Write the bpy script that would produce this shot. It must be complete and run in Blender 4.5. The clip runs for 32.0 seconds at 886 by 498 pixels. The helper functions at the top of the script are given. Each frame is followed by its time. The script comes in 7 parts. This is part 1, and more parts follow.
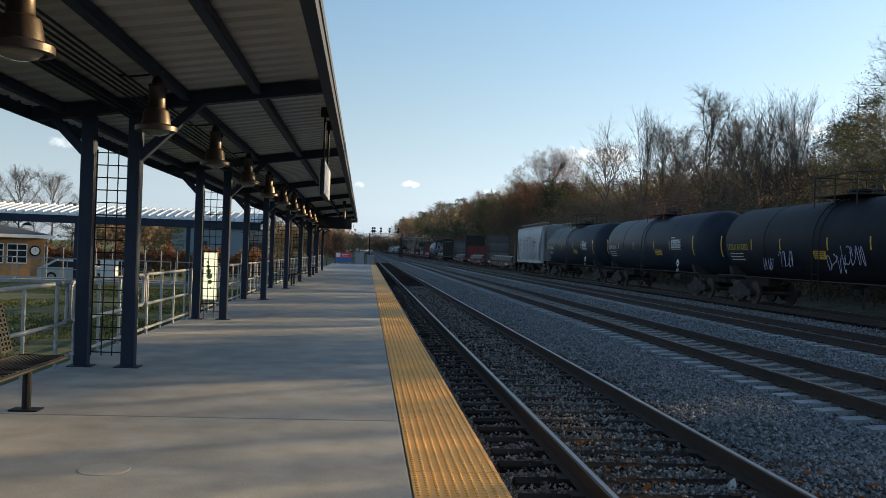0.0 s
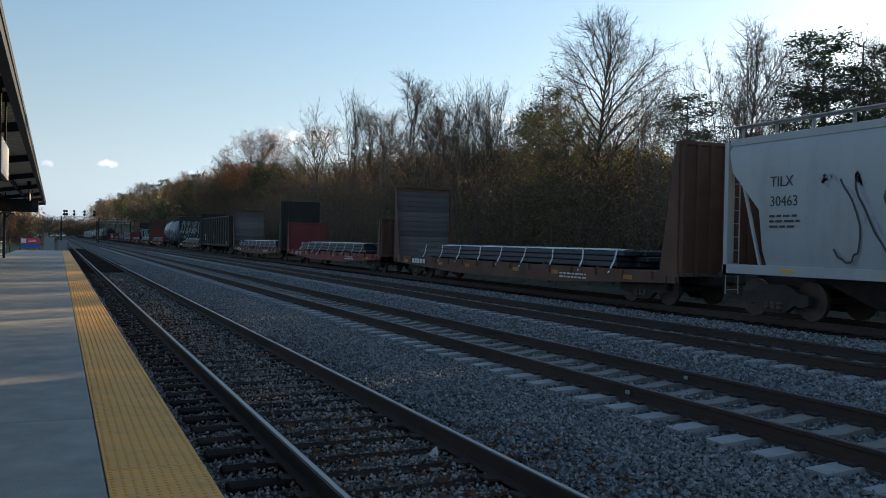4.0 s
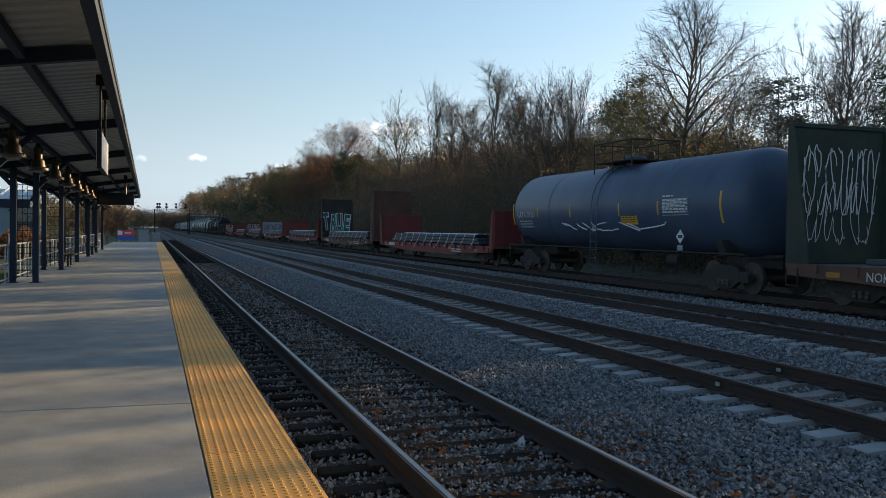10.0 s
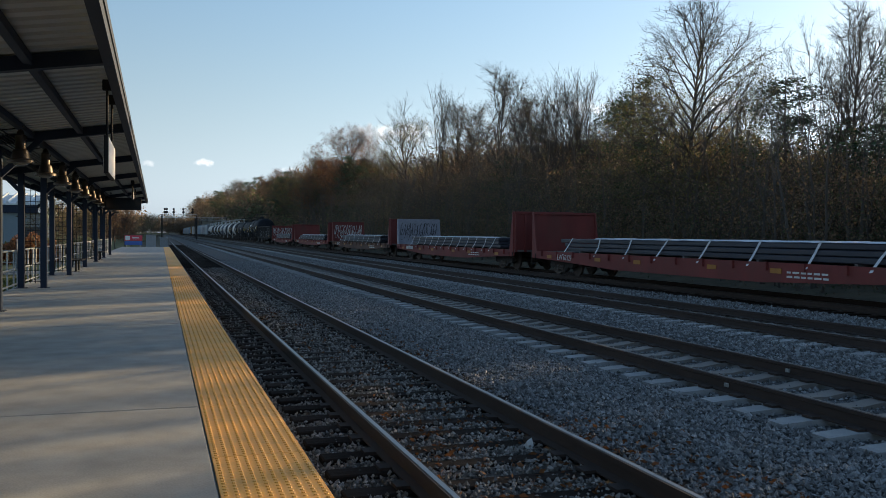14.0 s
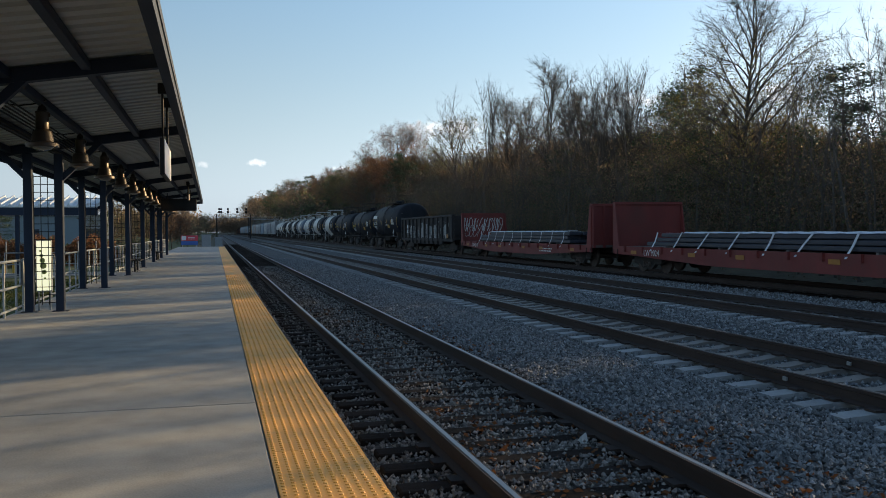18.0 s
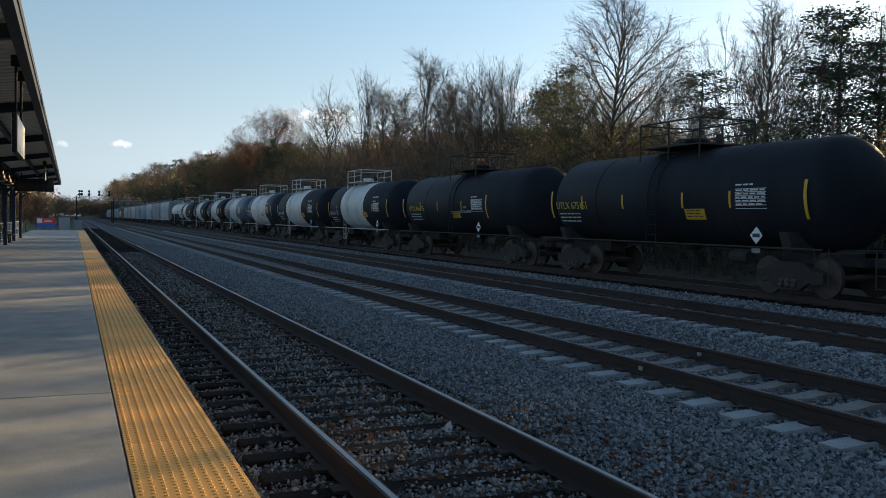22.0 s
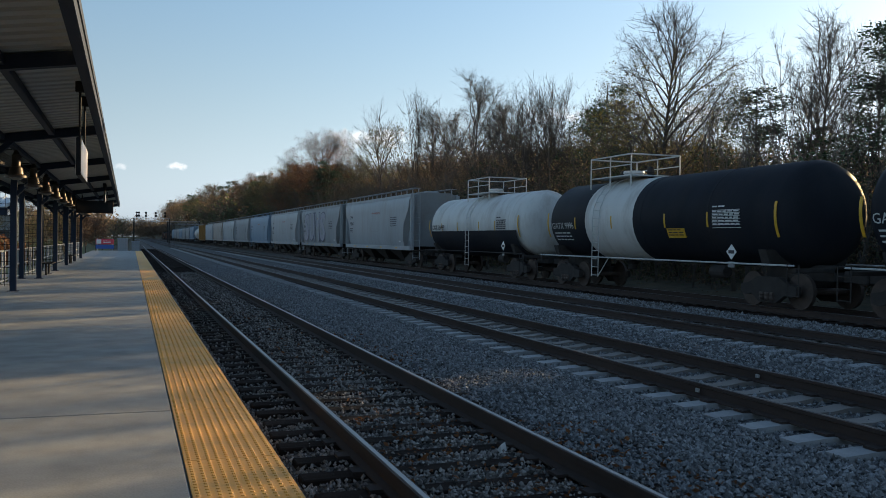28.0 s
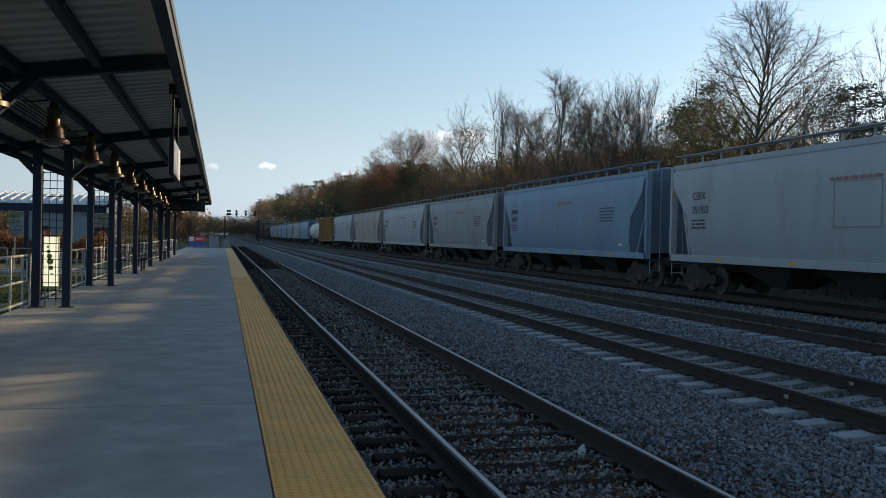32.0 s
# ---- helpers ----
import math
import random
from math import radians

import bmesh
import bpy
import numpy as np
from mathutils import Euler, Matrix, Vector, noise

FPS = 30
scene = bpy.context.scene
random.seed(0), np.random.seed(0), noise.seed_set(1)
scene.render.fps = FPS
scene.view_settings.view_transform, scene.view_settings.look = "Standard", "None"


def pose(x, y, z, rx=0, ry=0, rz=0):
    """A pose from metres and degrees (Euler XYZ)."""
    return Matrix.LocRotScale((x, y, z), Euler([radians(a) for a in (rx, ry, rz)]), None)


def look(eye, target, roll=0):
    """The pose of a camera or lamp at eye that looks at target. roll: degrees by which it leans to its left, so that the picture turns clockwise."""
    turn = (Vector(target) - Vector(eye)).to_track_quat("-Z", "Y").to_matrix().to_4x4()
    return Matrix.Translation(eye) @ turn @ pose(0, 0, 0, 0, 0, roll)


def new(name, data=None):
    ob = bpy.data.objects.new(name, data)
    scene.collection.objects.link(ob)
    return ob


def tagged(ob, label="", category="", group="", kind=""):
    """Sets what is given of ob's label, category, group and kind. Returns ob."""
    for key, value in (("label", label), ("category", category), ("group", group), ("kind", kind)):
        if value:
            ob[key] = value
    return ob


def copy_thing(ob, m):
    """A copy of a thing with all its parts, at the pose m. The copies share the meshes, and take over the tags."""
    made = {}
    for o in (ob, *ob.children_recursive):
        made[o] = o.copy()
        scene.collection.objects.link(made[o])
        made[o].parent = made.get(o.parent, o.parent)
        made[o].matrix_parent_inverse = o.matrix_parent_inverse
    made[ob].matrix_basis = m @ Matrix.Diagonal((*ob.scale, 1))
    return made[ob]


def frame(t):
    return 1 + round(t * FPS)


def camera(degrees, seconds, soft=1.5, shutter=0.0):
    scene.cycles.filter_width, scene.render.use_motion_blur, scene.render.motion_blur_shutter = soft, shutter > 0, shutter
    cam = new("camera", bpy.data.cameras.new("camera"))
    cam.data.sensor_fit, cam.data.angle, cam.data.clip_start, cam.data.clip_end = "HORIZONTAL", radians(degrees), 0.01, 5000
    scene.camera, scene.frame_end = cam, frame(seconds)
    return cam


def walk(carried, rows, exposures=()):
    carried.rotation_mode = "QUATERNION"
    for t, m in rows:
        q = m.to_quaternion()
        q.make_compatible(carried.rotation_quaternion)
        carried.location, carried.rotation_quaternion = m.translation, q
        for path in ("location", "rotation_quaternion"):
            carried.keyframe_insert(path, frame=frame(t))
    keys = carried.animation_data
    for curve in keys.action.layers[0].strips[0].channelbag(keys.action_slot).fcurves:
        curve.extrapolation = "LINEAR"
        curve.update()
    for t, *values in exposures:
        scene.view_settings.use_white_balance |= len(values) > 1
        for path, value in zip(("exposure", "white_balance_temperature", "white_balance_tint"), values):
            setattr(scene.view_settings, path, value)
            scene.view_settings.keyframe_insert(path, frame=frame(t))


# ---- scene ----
EXPOSURES = ((0.0, 1.18, 6200, 5), (3.5, 1.08, 6200, 5), (14.0, 1.06, 6200, 5), (24.0, 1.02, 6200, 5), (32.0, 1.0, 6200, 5))
cam = camera(53.51, 32.0, 0.7)
PATH = [
    (0.0, -0.000, -0.000, 1.478, 90.26, -2.02, -4.91),
    (0.5, 0.001, 0.001, 1.480, 90.46, -2.17, -5.56),
    (1.0, 0.005, -0.003, 1.480, 90.70, -2.20, -6.50),
    (1.5, 0.014, 0.006, 1.478, 90.80, -2.07, -7.24),
    (2.0, 0.015, 0.020, 1.480, 90.89, -1.91, -9.97),
    (2.5, 0.038, 0.029, 1.478, 90.56, -1.53, -17.72),
    (3.0, 0.050, 0.042, 1.469, 90.26, -1.55, -21.45),
    (3.5, 0.050, 0.023, 1.477, 89.85, -1.44, -23.27),
    (5.5, 0.037, 0.031, 1.478, 89.11, -0.61, -23.44),
    (6.0, 0.042, 0.043, 1.466, 88.91, -0.78, -22.56),
    (6.5, 0.035, 0.039, 1.471, 88.74, -0.78, -21.29),
    (7.0, 0.028, 0.036, 1.469, 88.54, -0.79, -20.77),
    (7.5, 0.029, 0.032, 1.470, 88.33, -0.75, -19.97),
    (8.0, 0.032, 0.026, 1.470, 88.23, -0.83, -19.60),
    (8.5, 0.027, 0.030, 1.469, 88.36, -0.90, -19.24),
    (9.0, 0.021, 0.023, 1.469, 88.51, -0.84, -19.06),
    (9.5, 0.015, 0.014, 1.469, 88.61, -0.80, -18.70),
    (10.0, 0.004, 0.017, 1.473, 88.87, -0.85, -18.29),
    (10.5, -0.005, 0.014, 1.474, 88.99, -0.87, -18.23),
    (11.0, -0.002, 0.013, 1.473, 89.27, -0.96, -18.28),
    (11.5, 0.005, 0.012, 1.474, 89.43, -0.80, -18.35),
    (12.0, 0.020, 0.021, 1.467, 89.10, -0.80, -19.24),
    (12.5, 0.018, 0.032, 1.465, 88.90, -0.86, -19.31),
    (13.0, 0.013, 0.033, 1.469, 88.99, -0.58, -19.19),
    (13.5, 0.011, 0.031, 1.465, 88.98, -0.29, -18.68),
    (14.0, 0.010, 0.030, 1.463, 89.06, -0.45, -17.85),
    (14.5, 0.009, 0.021, 1.462, 89.18, -0.51, -16.94),
    (16.5, 0.015, 0.005, 1.465, 88.95, 0.08, -14.71),
    (17.0, 0.009, -0.011, 1.462, 88.98, 0.27, -14.63),
    (17.5, 0.003, 0.006, 1.458, 88.91, 0.40, -14.64),
    (18.0, 0.004, 0.016, 1.459, 88.80, 0.42, -14.55),
    (18.5, 0.012, 0.026, 1.453, 88.60, -0.01, -13.95),
    (19.0, 0.037, 0.036, 1.453, 88.39, -0.36, -12.90),
    (19.5, 0.044, 0.041, 1.451, 88.31, -0.80, -12.92),
    (20.0, 0.035, 0.033, 1.455, 88.30, -1.07, -13.25),
    (20.5, 0.029, 0.028, 1.453, 88.26, -1.25, -13.93),
    (21.0, 0.026, 0.023, 1.457, 88.30, -1.33, -15.84),
    (21.5, 0.030, 0.014, 1.455, 88.35, -1.33, -18.70),
    (22.0, 0.036, -0.000, 1.451, 88.22, -0.99, -22.74),
    (22.5, 0.032, -0.000, 1.454, 88.14, -1.02, -24.09),
    (23.0, 0.020, 0.009, 1.453, 88.26, -1.02, -23.93),
    (23.5, 0.013, 0.006, 1.456, 88.37, -0.90, -22.85),
    (24.0, -0.000, 0.007, 1.460, 88.68, -0.92, -21.57),
    (24.5, 0.000, -0.001, 1.459, 88.91, -0.97, -20.79),
    (25.0, 0.000, -0.001, 1.458, 89.13, -0.89, -20.32),
    (25.5, 0.004, -0.002, 1.460, 89.33, -0.88, -19.70),
    (26.0, 0.005, 0.010, 1.462, 89.50, -0.94, -19.53),
    (26.5, -0.002, 0.003, 1.458, 89.64, -0.95, -19.48),
    (28.5, -0.002, 0.006, 1.452, 89.37, -0.84, -19.51),
    (29.0, 0.009, 0.012, 1.451, 89.30, -0.86, -19.46),
    (29.5, 0.008, 0.001, 1.453, 89.26, -0.47, -18.95),
    (30.0, 0.010, -0.009, 1.455, 89.35, -0.31, -17.51),
    (30.5, 0.005, -0.012, 1.456, 89.45, -0.54, -17.47),
    (31.0, 0.008, -0.018, 1.456, 89.37, -0.85, -17.12),
    (31.5, 0.016, -0.014, 1.457, 89.34, -0.98, -15.61),
    (32.0, 0.027, -0.014, 1.449, 89.34, -1.29, -14.06),
]
walk(cam, [(t, pose(*r)) for t, *r in PATH], EXPOSURES)

# ---- world and light ----
CLOUDS = ((2.69, 4.37, 0.66, 0.29, 0.75), (-0.61, 4.24, 0.59, 0.22, 0.35), (14.8, 6.6, 3.0, 0.75, 0.7), (26.6, 8.2, 2.4, 0.6, 0.55), (35.6, 8.0, 1.6, 0.9, 0.7), (8.10, 3.98, 0.88, 0.29, 0.50), (-18.73, 5.79, 1.10, 0.37, 0.40))
SUN_AZ, SUN_EL = 64.0, 12.75          # degrees right of the track's direction, and above the horizon
world = bpy.data.worlds.new("sky")
scene.world = world
world.use_nodes = True
wn = world.node_tree.nodes
wl = world.node_tree.links
sky = wn.new("ShaderNodeTexSky")
sky.sky_type = "NISHITA"
sky.sun_disc = False
sky.sun_elevation = radians(SUN_EL)
sky.sun_rotation = radians(SUN_AZ)
sky.air_density, sky.dust_density, sky.ozone_density = 1.0, 0.4, 1.7
sky_dir = wn.new("ShaderNodeTexCoord").outputs["Generated"]
puff = wn.new("ShaderNodeTexNoise")
puff.inputs["Scale"].default_value, puff.inputs["Detail"].default_value = 120, 6
wl.new(sky_dir, puff.inputs["Vector"])
rise = wn.new("ShaderNodeSeparateXYZ")
wl.new(sky_dir, rise.inputs[0])
haze = wn.new("ShaderNodeMapRange")
haze.interpolation_type = "SMOOTHSTEP"
haze.inputs["From Max"].default_value = 0.34
haze.inputs["To Min"].default_value, haze.inputs["To Max"].default_value = 0.9, 0.12
wl.new(rise.outputs["Z"], haze.inputs[0])
grey = wn.new("ShaderNodeRGBToBW")
wl.new(sky.outputs[0], grey.inputs[0])
pale = wn.new("ShaderNodeVectorMath")
pale.operation = "SCALE"
pale.inputs[0].default_value = (0.67, 0.755, 0.88)
wl.new(grey.outputs[0], pale.inputs["Scale"])
hazy = wn.new("ShaderNodeMix")
hazy.data_type = "RGBA"
wl.new(haze.outputs[0], hazy.inputs["Factor"])
wl.new(sky.outputs[0], hazy.inputs["A"])
wl.new(pale.outputs[0], hazy.inputs["B"])
air = hazy.outputs["Result"]


def sky_node(op, a, b):
    """A math or vector-math node of the sky."""
    vec = op == "DOT_PRODUCT"
    n = wn.new("ShaderNodeVectorMath" if vec else "ShaderNodeMath")
    n.operation = op
    for k, v in enumerate((a, b)):
        if isinstance(v, bpy.types.NodeSocket):
            wl.new(v, n.inputs[k])
        else:
            n.inputs[k].default_value = v
    return n.outputs["Value"]


# a few small low clouds: bearing, height, half width and half height in degrees, and how white they are
for c_az, c_el, c_w, c_h, c_on in CLOUDS:
    p, q = radians(c_az), radians(c_el)
    across = sky_node("DIVIDE", sky_node("DOT_PRODUCT", sky_dir, (math.cos(p), -math.sin(p), 0)), math.sin(radians(c_w)))
    above = sky_node("DIVIDE", sky_node("DOT_PRODUCT", sky_dir, (-math.sin(p) * math.sin(q), -math.cos(p) * math.sin(q), math.cos(q))), math.sin(radians(c_h)))
    ahead = sky_node("DOT_PRODUCT", sky_dir, (math.sin(p) * math.cos(q), math.cos(p) * math.cos(q), math.sin(q)))
    near = sky_node("ADD", sky_node("MULTIPLY", across, across), sky_node("MULTIPLY", above, above))
    body = sky_node("SUBTRACT", sky_node("MULTIPLY", puff.outputs[0], 3.6), near)
    fade = wn.new("ShaderNodeMapRange")
    fade.interpolation_type = "SMOOTHSTEP"
    fade.inputs["From Min"].default_value, fade.inputs["From Max"].default_value = 0.8, 2.5
    fade.inputs["To Max"].default_value = c_on
    wl.new(body, fade.inputs[0])
    mix = wn.new("ShaderNodeMix")
    mix.data_type = "RGBA"
    wl.new(sky_node("MULTIPLY", fade.outputs[0], sky_node("GREATER_THAN", ahead, 0.9)), mix.inputs["Factor"])
    wl.new(air, mix.inputs["A"])
    mix.inputs["B"].default_value = (9.5, 8.6, 8.3, 1)
    air = mix.outputs["Result"]
wl.new(air, wn["Background"].inputs[0])
wn["Background"].inputs[1].default_value = 0.09
sun = new("sun", bpy.data.lights.new("sun", "SUN"))
sun.data.energy = 5.0
sun.data.angle = radians(0.5)
sun.data.color = (1.0, 0.68, 0.34)
a, e = radians(SUN_AZ), radians(SUN_EL)
SUN_DIR = Vector((math.sin(a) * math.cos(e), math.cos(a) * math.cos(e), math.sin(e)))
sun.matrix_world = look(SUN_DIR * 100, (0, 0, 0))


# ---- materials ----
def surf(name, col, rough=0.7, metal=0.0, var=0.25, scale=6.0, bump=0.15, fine=60.0, stain=None, stain_amt=0.35, stain_scale=1.2, rand=0.0, spec=0.5, stretch=(1, 1, 1), island=0.0):
    """A painted, mineral or metal surface with coarse and fine variation, stains and relief."""
    m = bpy.data.materials.new(name)
    m.use_nodes = True
    n, l = m.node_tree.nodes, m.node_tree.links
    b = n["Principled BSDF"]
    tc = n.new("ShaderNodeTexCoord")
    mp = n.new("ShaderNodeMapping")
    mp.inputs["Scale"].default_value = stretch
    l.new(tc.outputs["Object"], mp.inputs[0])
    n1 = n.new("ShaderNodeTexNoise")
    n1.inputs["Scale"].default_value, n1.inputs["Detail"].default_value = scale, 6
    l.new(mp.outputs[0], n1.inputs["Vector"])
    n2 = n.new("ShaderNodeTexNoise")
    n2.inputs["Scale"].default_value, n2.inputs["Detail"].default_value = fine, 3
    l.new(mp.outputs[0], n2.inputs["Vector"])
    add = n.new("ShaderNodeMath")
    add.operation = "MULTIPLY_ADD"
    l.new(n2.outputs[0], add.inputs[0])
    add.inputs[1].default_value = 0.5
    l.new(n1.outputs[0], add.inputs[2])
    ramp = n.new("ShaderNodeMapRange")
    ramp.inputs["From Min"].default_value, ramp.inputs["From Max"].default_value = 0.45, 1.05
    ramp.inputs["To Min"].default_value, ramp.inputs["To Max"].default_value = 1 - var, 1 + var
    l.new(add.outputs[0], ramp.inputs[0])
    val = ramp.outputs[0]
    if rand or island:
        src = n.new("ShaderNodeObjectInfo").outputs["Random"] if rand else n.new("ShaderNodeNewGeometry").outputs["Random Per Island"]
        r2 = n.new("ShaderNodeMapRange")
        k = rand or island
        r2.inputs["To Min"].default_value, r2.inputs["To Max"].default_value = 1 - k, 1 + k
        l.new(src, r2.inputs[0])
        mu = n.new("ShaderNodeMath")
        mu.operation = "MULTIPLY"
        l.new(val, mu.inputs[0])
        l.new(r2.outputs[0], mu.inputs[1])
        val = mu.outputs[0]
    vm = n.new("ShaderNodeVectorMath")
    vm.operation = "SCALE"
    vm.inputs[0].default_value = col
    l.new(val, vm.inputs["Scale"])
    out = vm.outputs[0]
    if stain:
        n3 = n.new("ShaderNodeTexNoise")
        n3.inputs["Scale"].default_value, n3.inputs["Detail"].default_value, n3.inputs["Roughness"].default_value = stain_scale, 8, 0.7
        l.new(mp.outputs[0], n3.inputs["Vector"])
        r3 = n.new("ShaderNodeMapRange")
        r3.inputs["From Min"].default_value, r3.inputs["From Max"].default_value = 0.48, 0.72
        r3.inputs["To Max"].default_value = stain_amt
        l.new(n3.outputs[0], r3.inputs[0])
        mx = n.new("ShaderNodeMix")
        mx.data_type = "RGBA"
        l.new(r3.outputs[0], mx.inputs["Factor"])
        l.new(out, mx.inputs["A"])
        mx.inputs["B"].default_value = (*stain, 1)
        out = mx.outputs["Result"]
    l.new(out, b.inputs["Base Color"])
    b.inputs["Roughness"].default_value = rough
    b.inputs["Metallic"].default_value = metal
    b.inputs["Specular IOR Level"].default_value = spec
    if bump:
        bp = n.new("ShaderNodeBump")
        bp.inputs["Strength"].default_value, bp.inputs["Distance"].default_value = bump, 0.02
        l.new(add.outputs[0], bp.inputs["Height"])
        l.new(bp.outputs[0], b.inputs["Normal"])
    return m


def leaf(name, col, var=0.45, through_light=0.35):
    """Foliage: colour varies from leaf to leaf, and some light passes through."""
    m = surf(name, col, rough=0.6, var=0.2, scale=0.6, bump=0, island=var, spec=0.2)
    n, l = m.node_tree.nodes, m.node_tree.links
    b = n["Principled BSDF"]
    tr = n.new("ShaderNodeBsdfTranslucent")
    mix = n.new("ShaderNodeMixShader")
    mix.inputs[0].default_value = through_light
    l.new(b.inputs["Base Color"].links[0].from_socket, tr.inputs[0])
    l.new(b.outputs[0], mix.inputs[1])
    l.new(tr.outputs[0], mix.inputs[2])
    l.new(mix.outputs[0], n["Material Output"].inputs[0])
    return m


def rust_between_rails(m, half, rust):
    """Brown rust dust on a tie, between the two rails that it carries."""
    n, l = m.node_tree.nodes, m.node_tree.links
    b = n["Principled BSDF"]
    sep = n.new("ShaderNodeSeparateXYZ")
    l.new(n.new("ShaderNodeTexCoord").outputs["Object"], sep.inputs[0])
    dist = n.new("ShaderNodeMath")
    dist.operation = "ABSOLUTE"
    l.new(sep.outputs["X"], dist.inputs[0])
    edge = n.new("ShaderNodeMapRange")
    edge.inputs["From Min"].default_value, edge.inputs["From Max"].default_value = half + 0.12, half - 0.12
    edge.inputs["To Max"].default_value = 0.62
    l.new(dist.outputs[0], edge.inputs[0])
    mx = n.new("ShaderNodeMix")
    mx.data_type = "RGBA"
    l.new(edge.outputs[0], mx.inputs["Factor"])
    l.new(b.inputs["Base Color"].links[0].from_socket, mx.inputs["A"])
    mx.inputs["B"].default_value = (*rust, 1)
    l.new(mx.outputs["Result"], b.inputs["Base Color"])


M = {}
M["concrete"] = surf("concrete", (0.315, 0.31, 0.29), 0.85, var=0.3, scale=2.2, fine=70, bump=0.15, stain=(0.25, 0.24, 0.23), stain_amt=0.35, stain_scale=0.5)
M["joint"] = surf("joint_filler", (0.08, 0.08, 0.08), 0.9)
M["tactile"] = surf("tactile_yellow", (0.80, 0.385, 0.06), 0.6, var=0.14, scale=1.5, stain=(0.30, 0.22, 0.08), stain_amt=0.5, stain_scale=2.5, rand=0.06)
M["navy"] = surf("navy_paint", (0.022, 0.032, 0.056), 0.6, spec=0.18, var=0.15, scale=2, bump=0.05)
M["deck"] = surf("roof_deck_grey", (0.40, 0.42, 0.41), 0.5, var=0.12, scale=1, bump=0.03, rand=0.04)
M["galv"] = surf("galvanised_steel", (0.30, 0.32, 0.34), 0.5, metal=0.4, var=0.2, scale=12)
M["bronze"] = surf("bronze_lamp", (0.05, 0.036, 0.028), 0.42, metal=0.4, var=0.2, scale=8)
M["black"] = surf("black_coated_metal", (0.016, 0.016, 0.018), 0.65, spec=0.2, var=0.2, scale=9)
M["rail"] = surf("rusty_rail", (0.042, 0.028, 0.023), 0.8, var=0.35, scale=3, fine=40, stretch=(1, 0.2, 1))
M["railhead"] = surf("polished_rail_head", (0.20, 0.20, 0.21), 0.38, metal=1.0, var=0.1, scale=4, bump=0.02, stretch=(1, 0.1, 1))
M["tie_wood"] = surf("old_wooden_tie", (0.026, 0.019, 0.016), 0.95, spec=0.08, var=0.35, scale=4, fine=50, rand=0.35, stretch=(0.25, 3, 3), bump=0.5)
M["tie_conc"] = surf("concrete_tie", (0.30, 0.305, 0.31), 0.85, var=0.2, scale=4, rand=0.12, stain=(0.22, 0.17, 0.13), stain_amt=0.4, stain_scale=1.5)
rust_between_rails(M["tie_conc"], 0.75, (0.15, 0.115, 0.085))
# bed under the loose stones, coloured dark to pass for shaded gaps between them
M["ballast"] = surf("ballast", (0.075, 0.076, 0.08), 0.95, var=0.8, scale=14, fine=45, bump=1.0, stain=(0.10, 0.085, 0.07), stain_amt=0.6, stain_scale=0.4)
M["ballast_dark"] = surf("dirty_ballast", (0.10, 0.088, 0.08), 0.95, var=0.6, scale=14, fine=45, bump=1.0)
M["stone"] = surf("ballast_stone", (0.203, 0.206, 0.212), 0.85, var=0.3, scale=20, bump=0.3, island=0.6)
M["stone_dark"] = surf("ballast_stone_dirty", (0.25, 0.23, 0.215), 0.9, var=0.2, scale=20, bump=0.3, island=0.85)
M["soil"] = surf("soil_and_leaves", (0.085, 0.075, 0.05), 1.0, var=0.5, scale=1.5, fine=25, bump=0.6, stain=(0.14, 0.09, 0.045), stain_amt=0.6, stain_scale=0.4)
M["grass_soil"] = surf("lawn", (0.065, 0.085, 0.025), 1.0, var=0.4, scale=2, fine=60, bump=0.6, stain=(0.16, 0.12, 0.05), stain_amt=0.5, stain_scale=0.5)
M["grass"] = leaf("grass_blades", (0.085, 0.10, 0.028), through_light=0.4)
M["asphalt"] = surf("asphalt", (0.055, 0.055, 0.055), 0.95, var=0.2, scale=2, fine=90)
M["bark"] = surf("bark", (0.075, 0.062, 0.052), 0.95, var=0.35, scale=8, stretch=(1, 1, 0.2), bump=0.6)
M["bark_pale"] = surf("pale_bark", (0.11, 0.095, 0.08), 0.9, var=0.3, scale=6, stretch=(1, 1, 0.2))
M["leaf_green"] = leaf("green_leaves", (0.115, 0.125, 0.07), var=0.25, through_light=0.52)
M["leaf_yellow"] = leaf("yellow_green_leaves", (0.15, 0.135, 0.05), var=0.3)
M["leaf_rust"] = leaf("rust_leaves", (0.17, 0.085, 0.045), var=0.3)
M["leaf_brown"] = leaf("brown_leaves", (0.205, 0.148, 0.1), var=0.25, through_light=0.52)
M["needle"] = leaf("pine_needles", (0.05, 0.078, 0.042), through_light=0.15)
M["tank_black"] = surf("tank_black", (0.020, 0.022, 0.028), 0.58, spec=0.09, var=0.3, scale=0.8, bump=0.03, stain=(0.04, 0.034, 0.03), stain_amt=0.4, stain_scale=0.7, stretch=(1, 1, 0.4))
M["tank_navy"] = surf("tank_faded_navy", (0.024, 0.031, 0.046), 0.5, spec=0.2, var=0.25, scale=0.8, bump=0.03, stain=(0.06, 0.055, 0.05), stain_amt=0.4, stain_scale=0.7, stretch=(1, 1, 0.4))
M["tank_blue"] = surf("tank_dusty_blue", (0.062, 0.09, 0.145), 0.42, spec=0.4, var=0.25, scale=0.8, bump=0.03, stain=(0.09, 0.085, 0.08), stain_amt=0.4, stain_scale=0.7, stretch=(1, 1, 0.4))
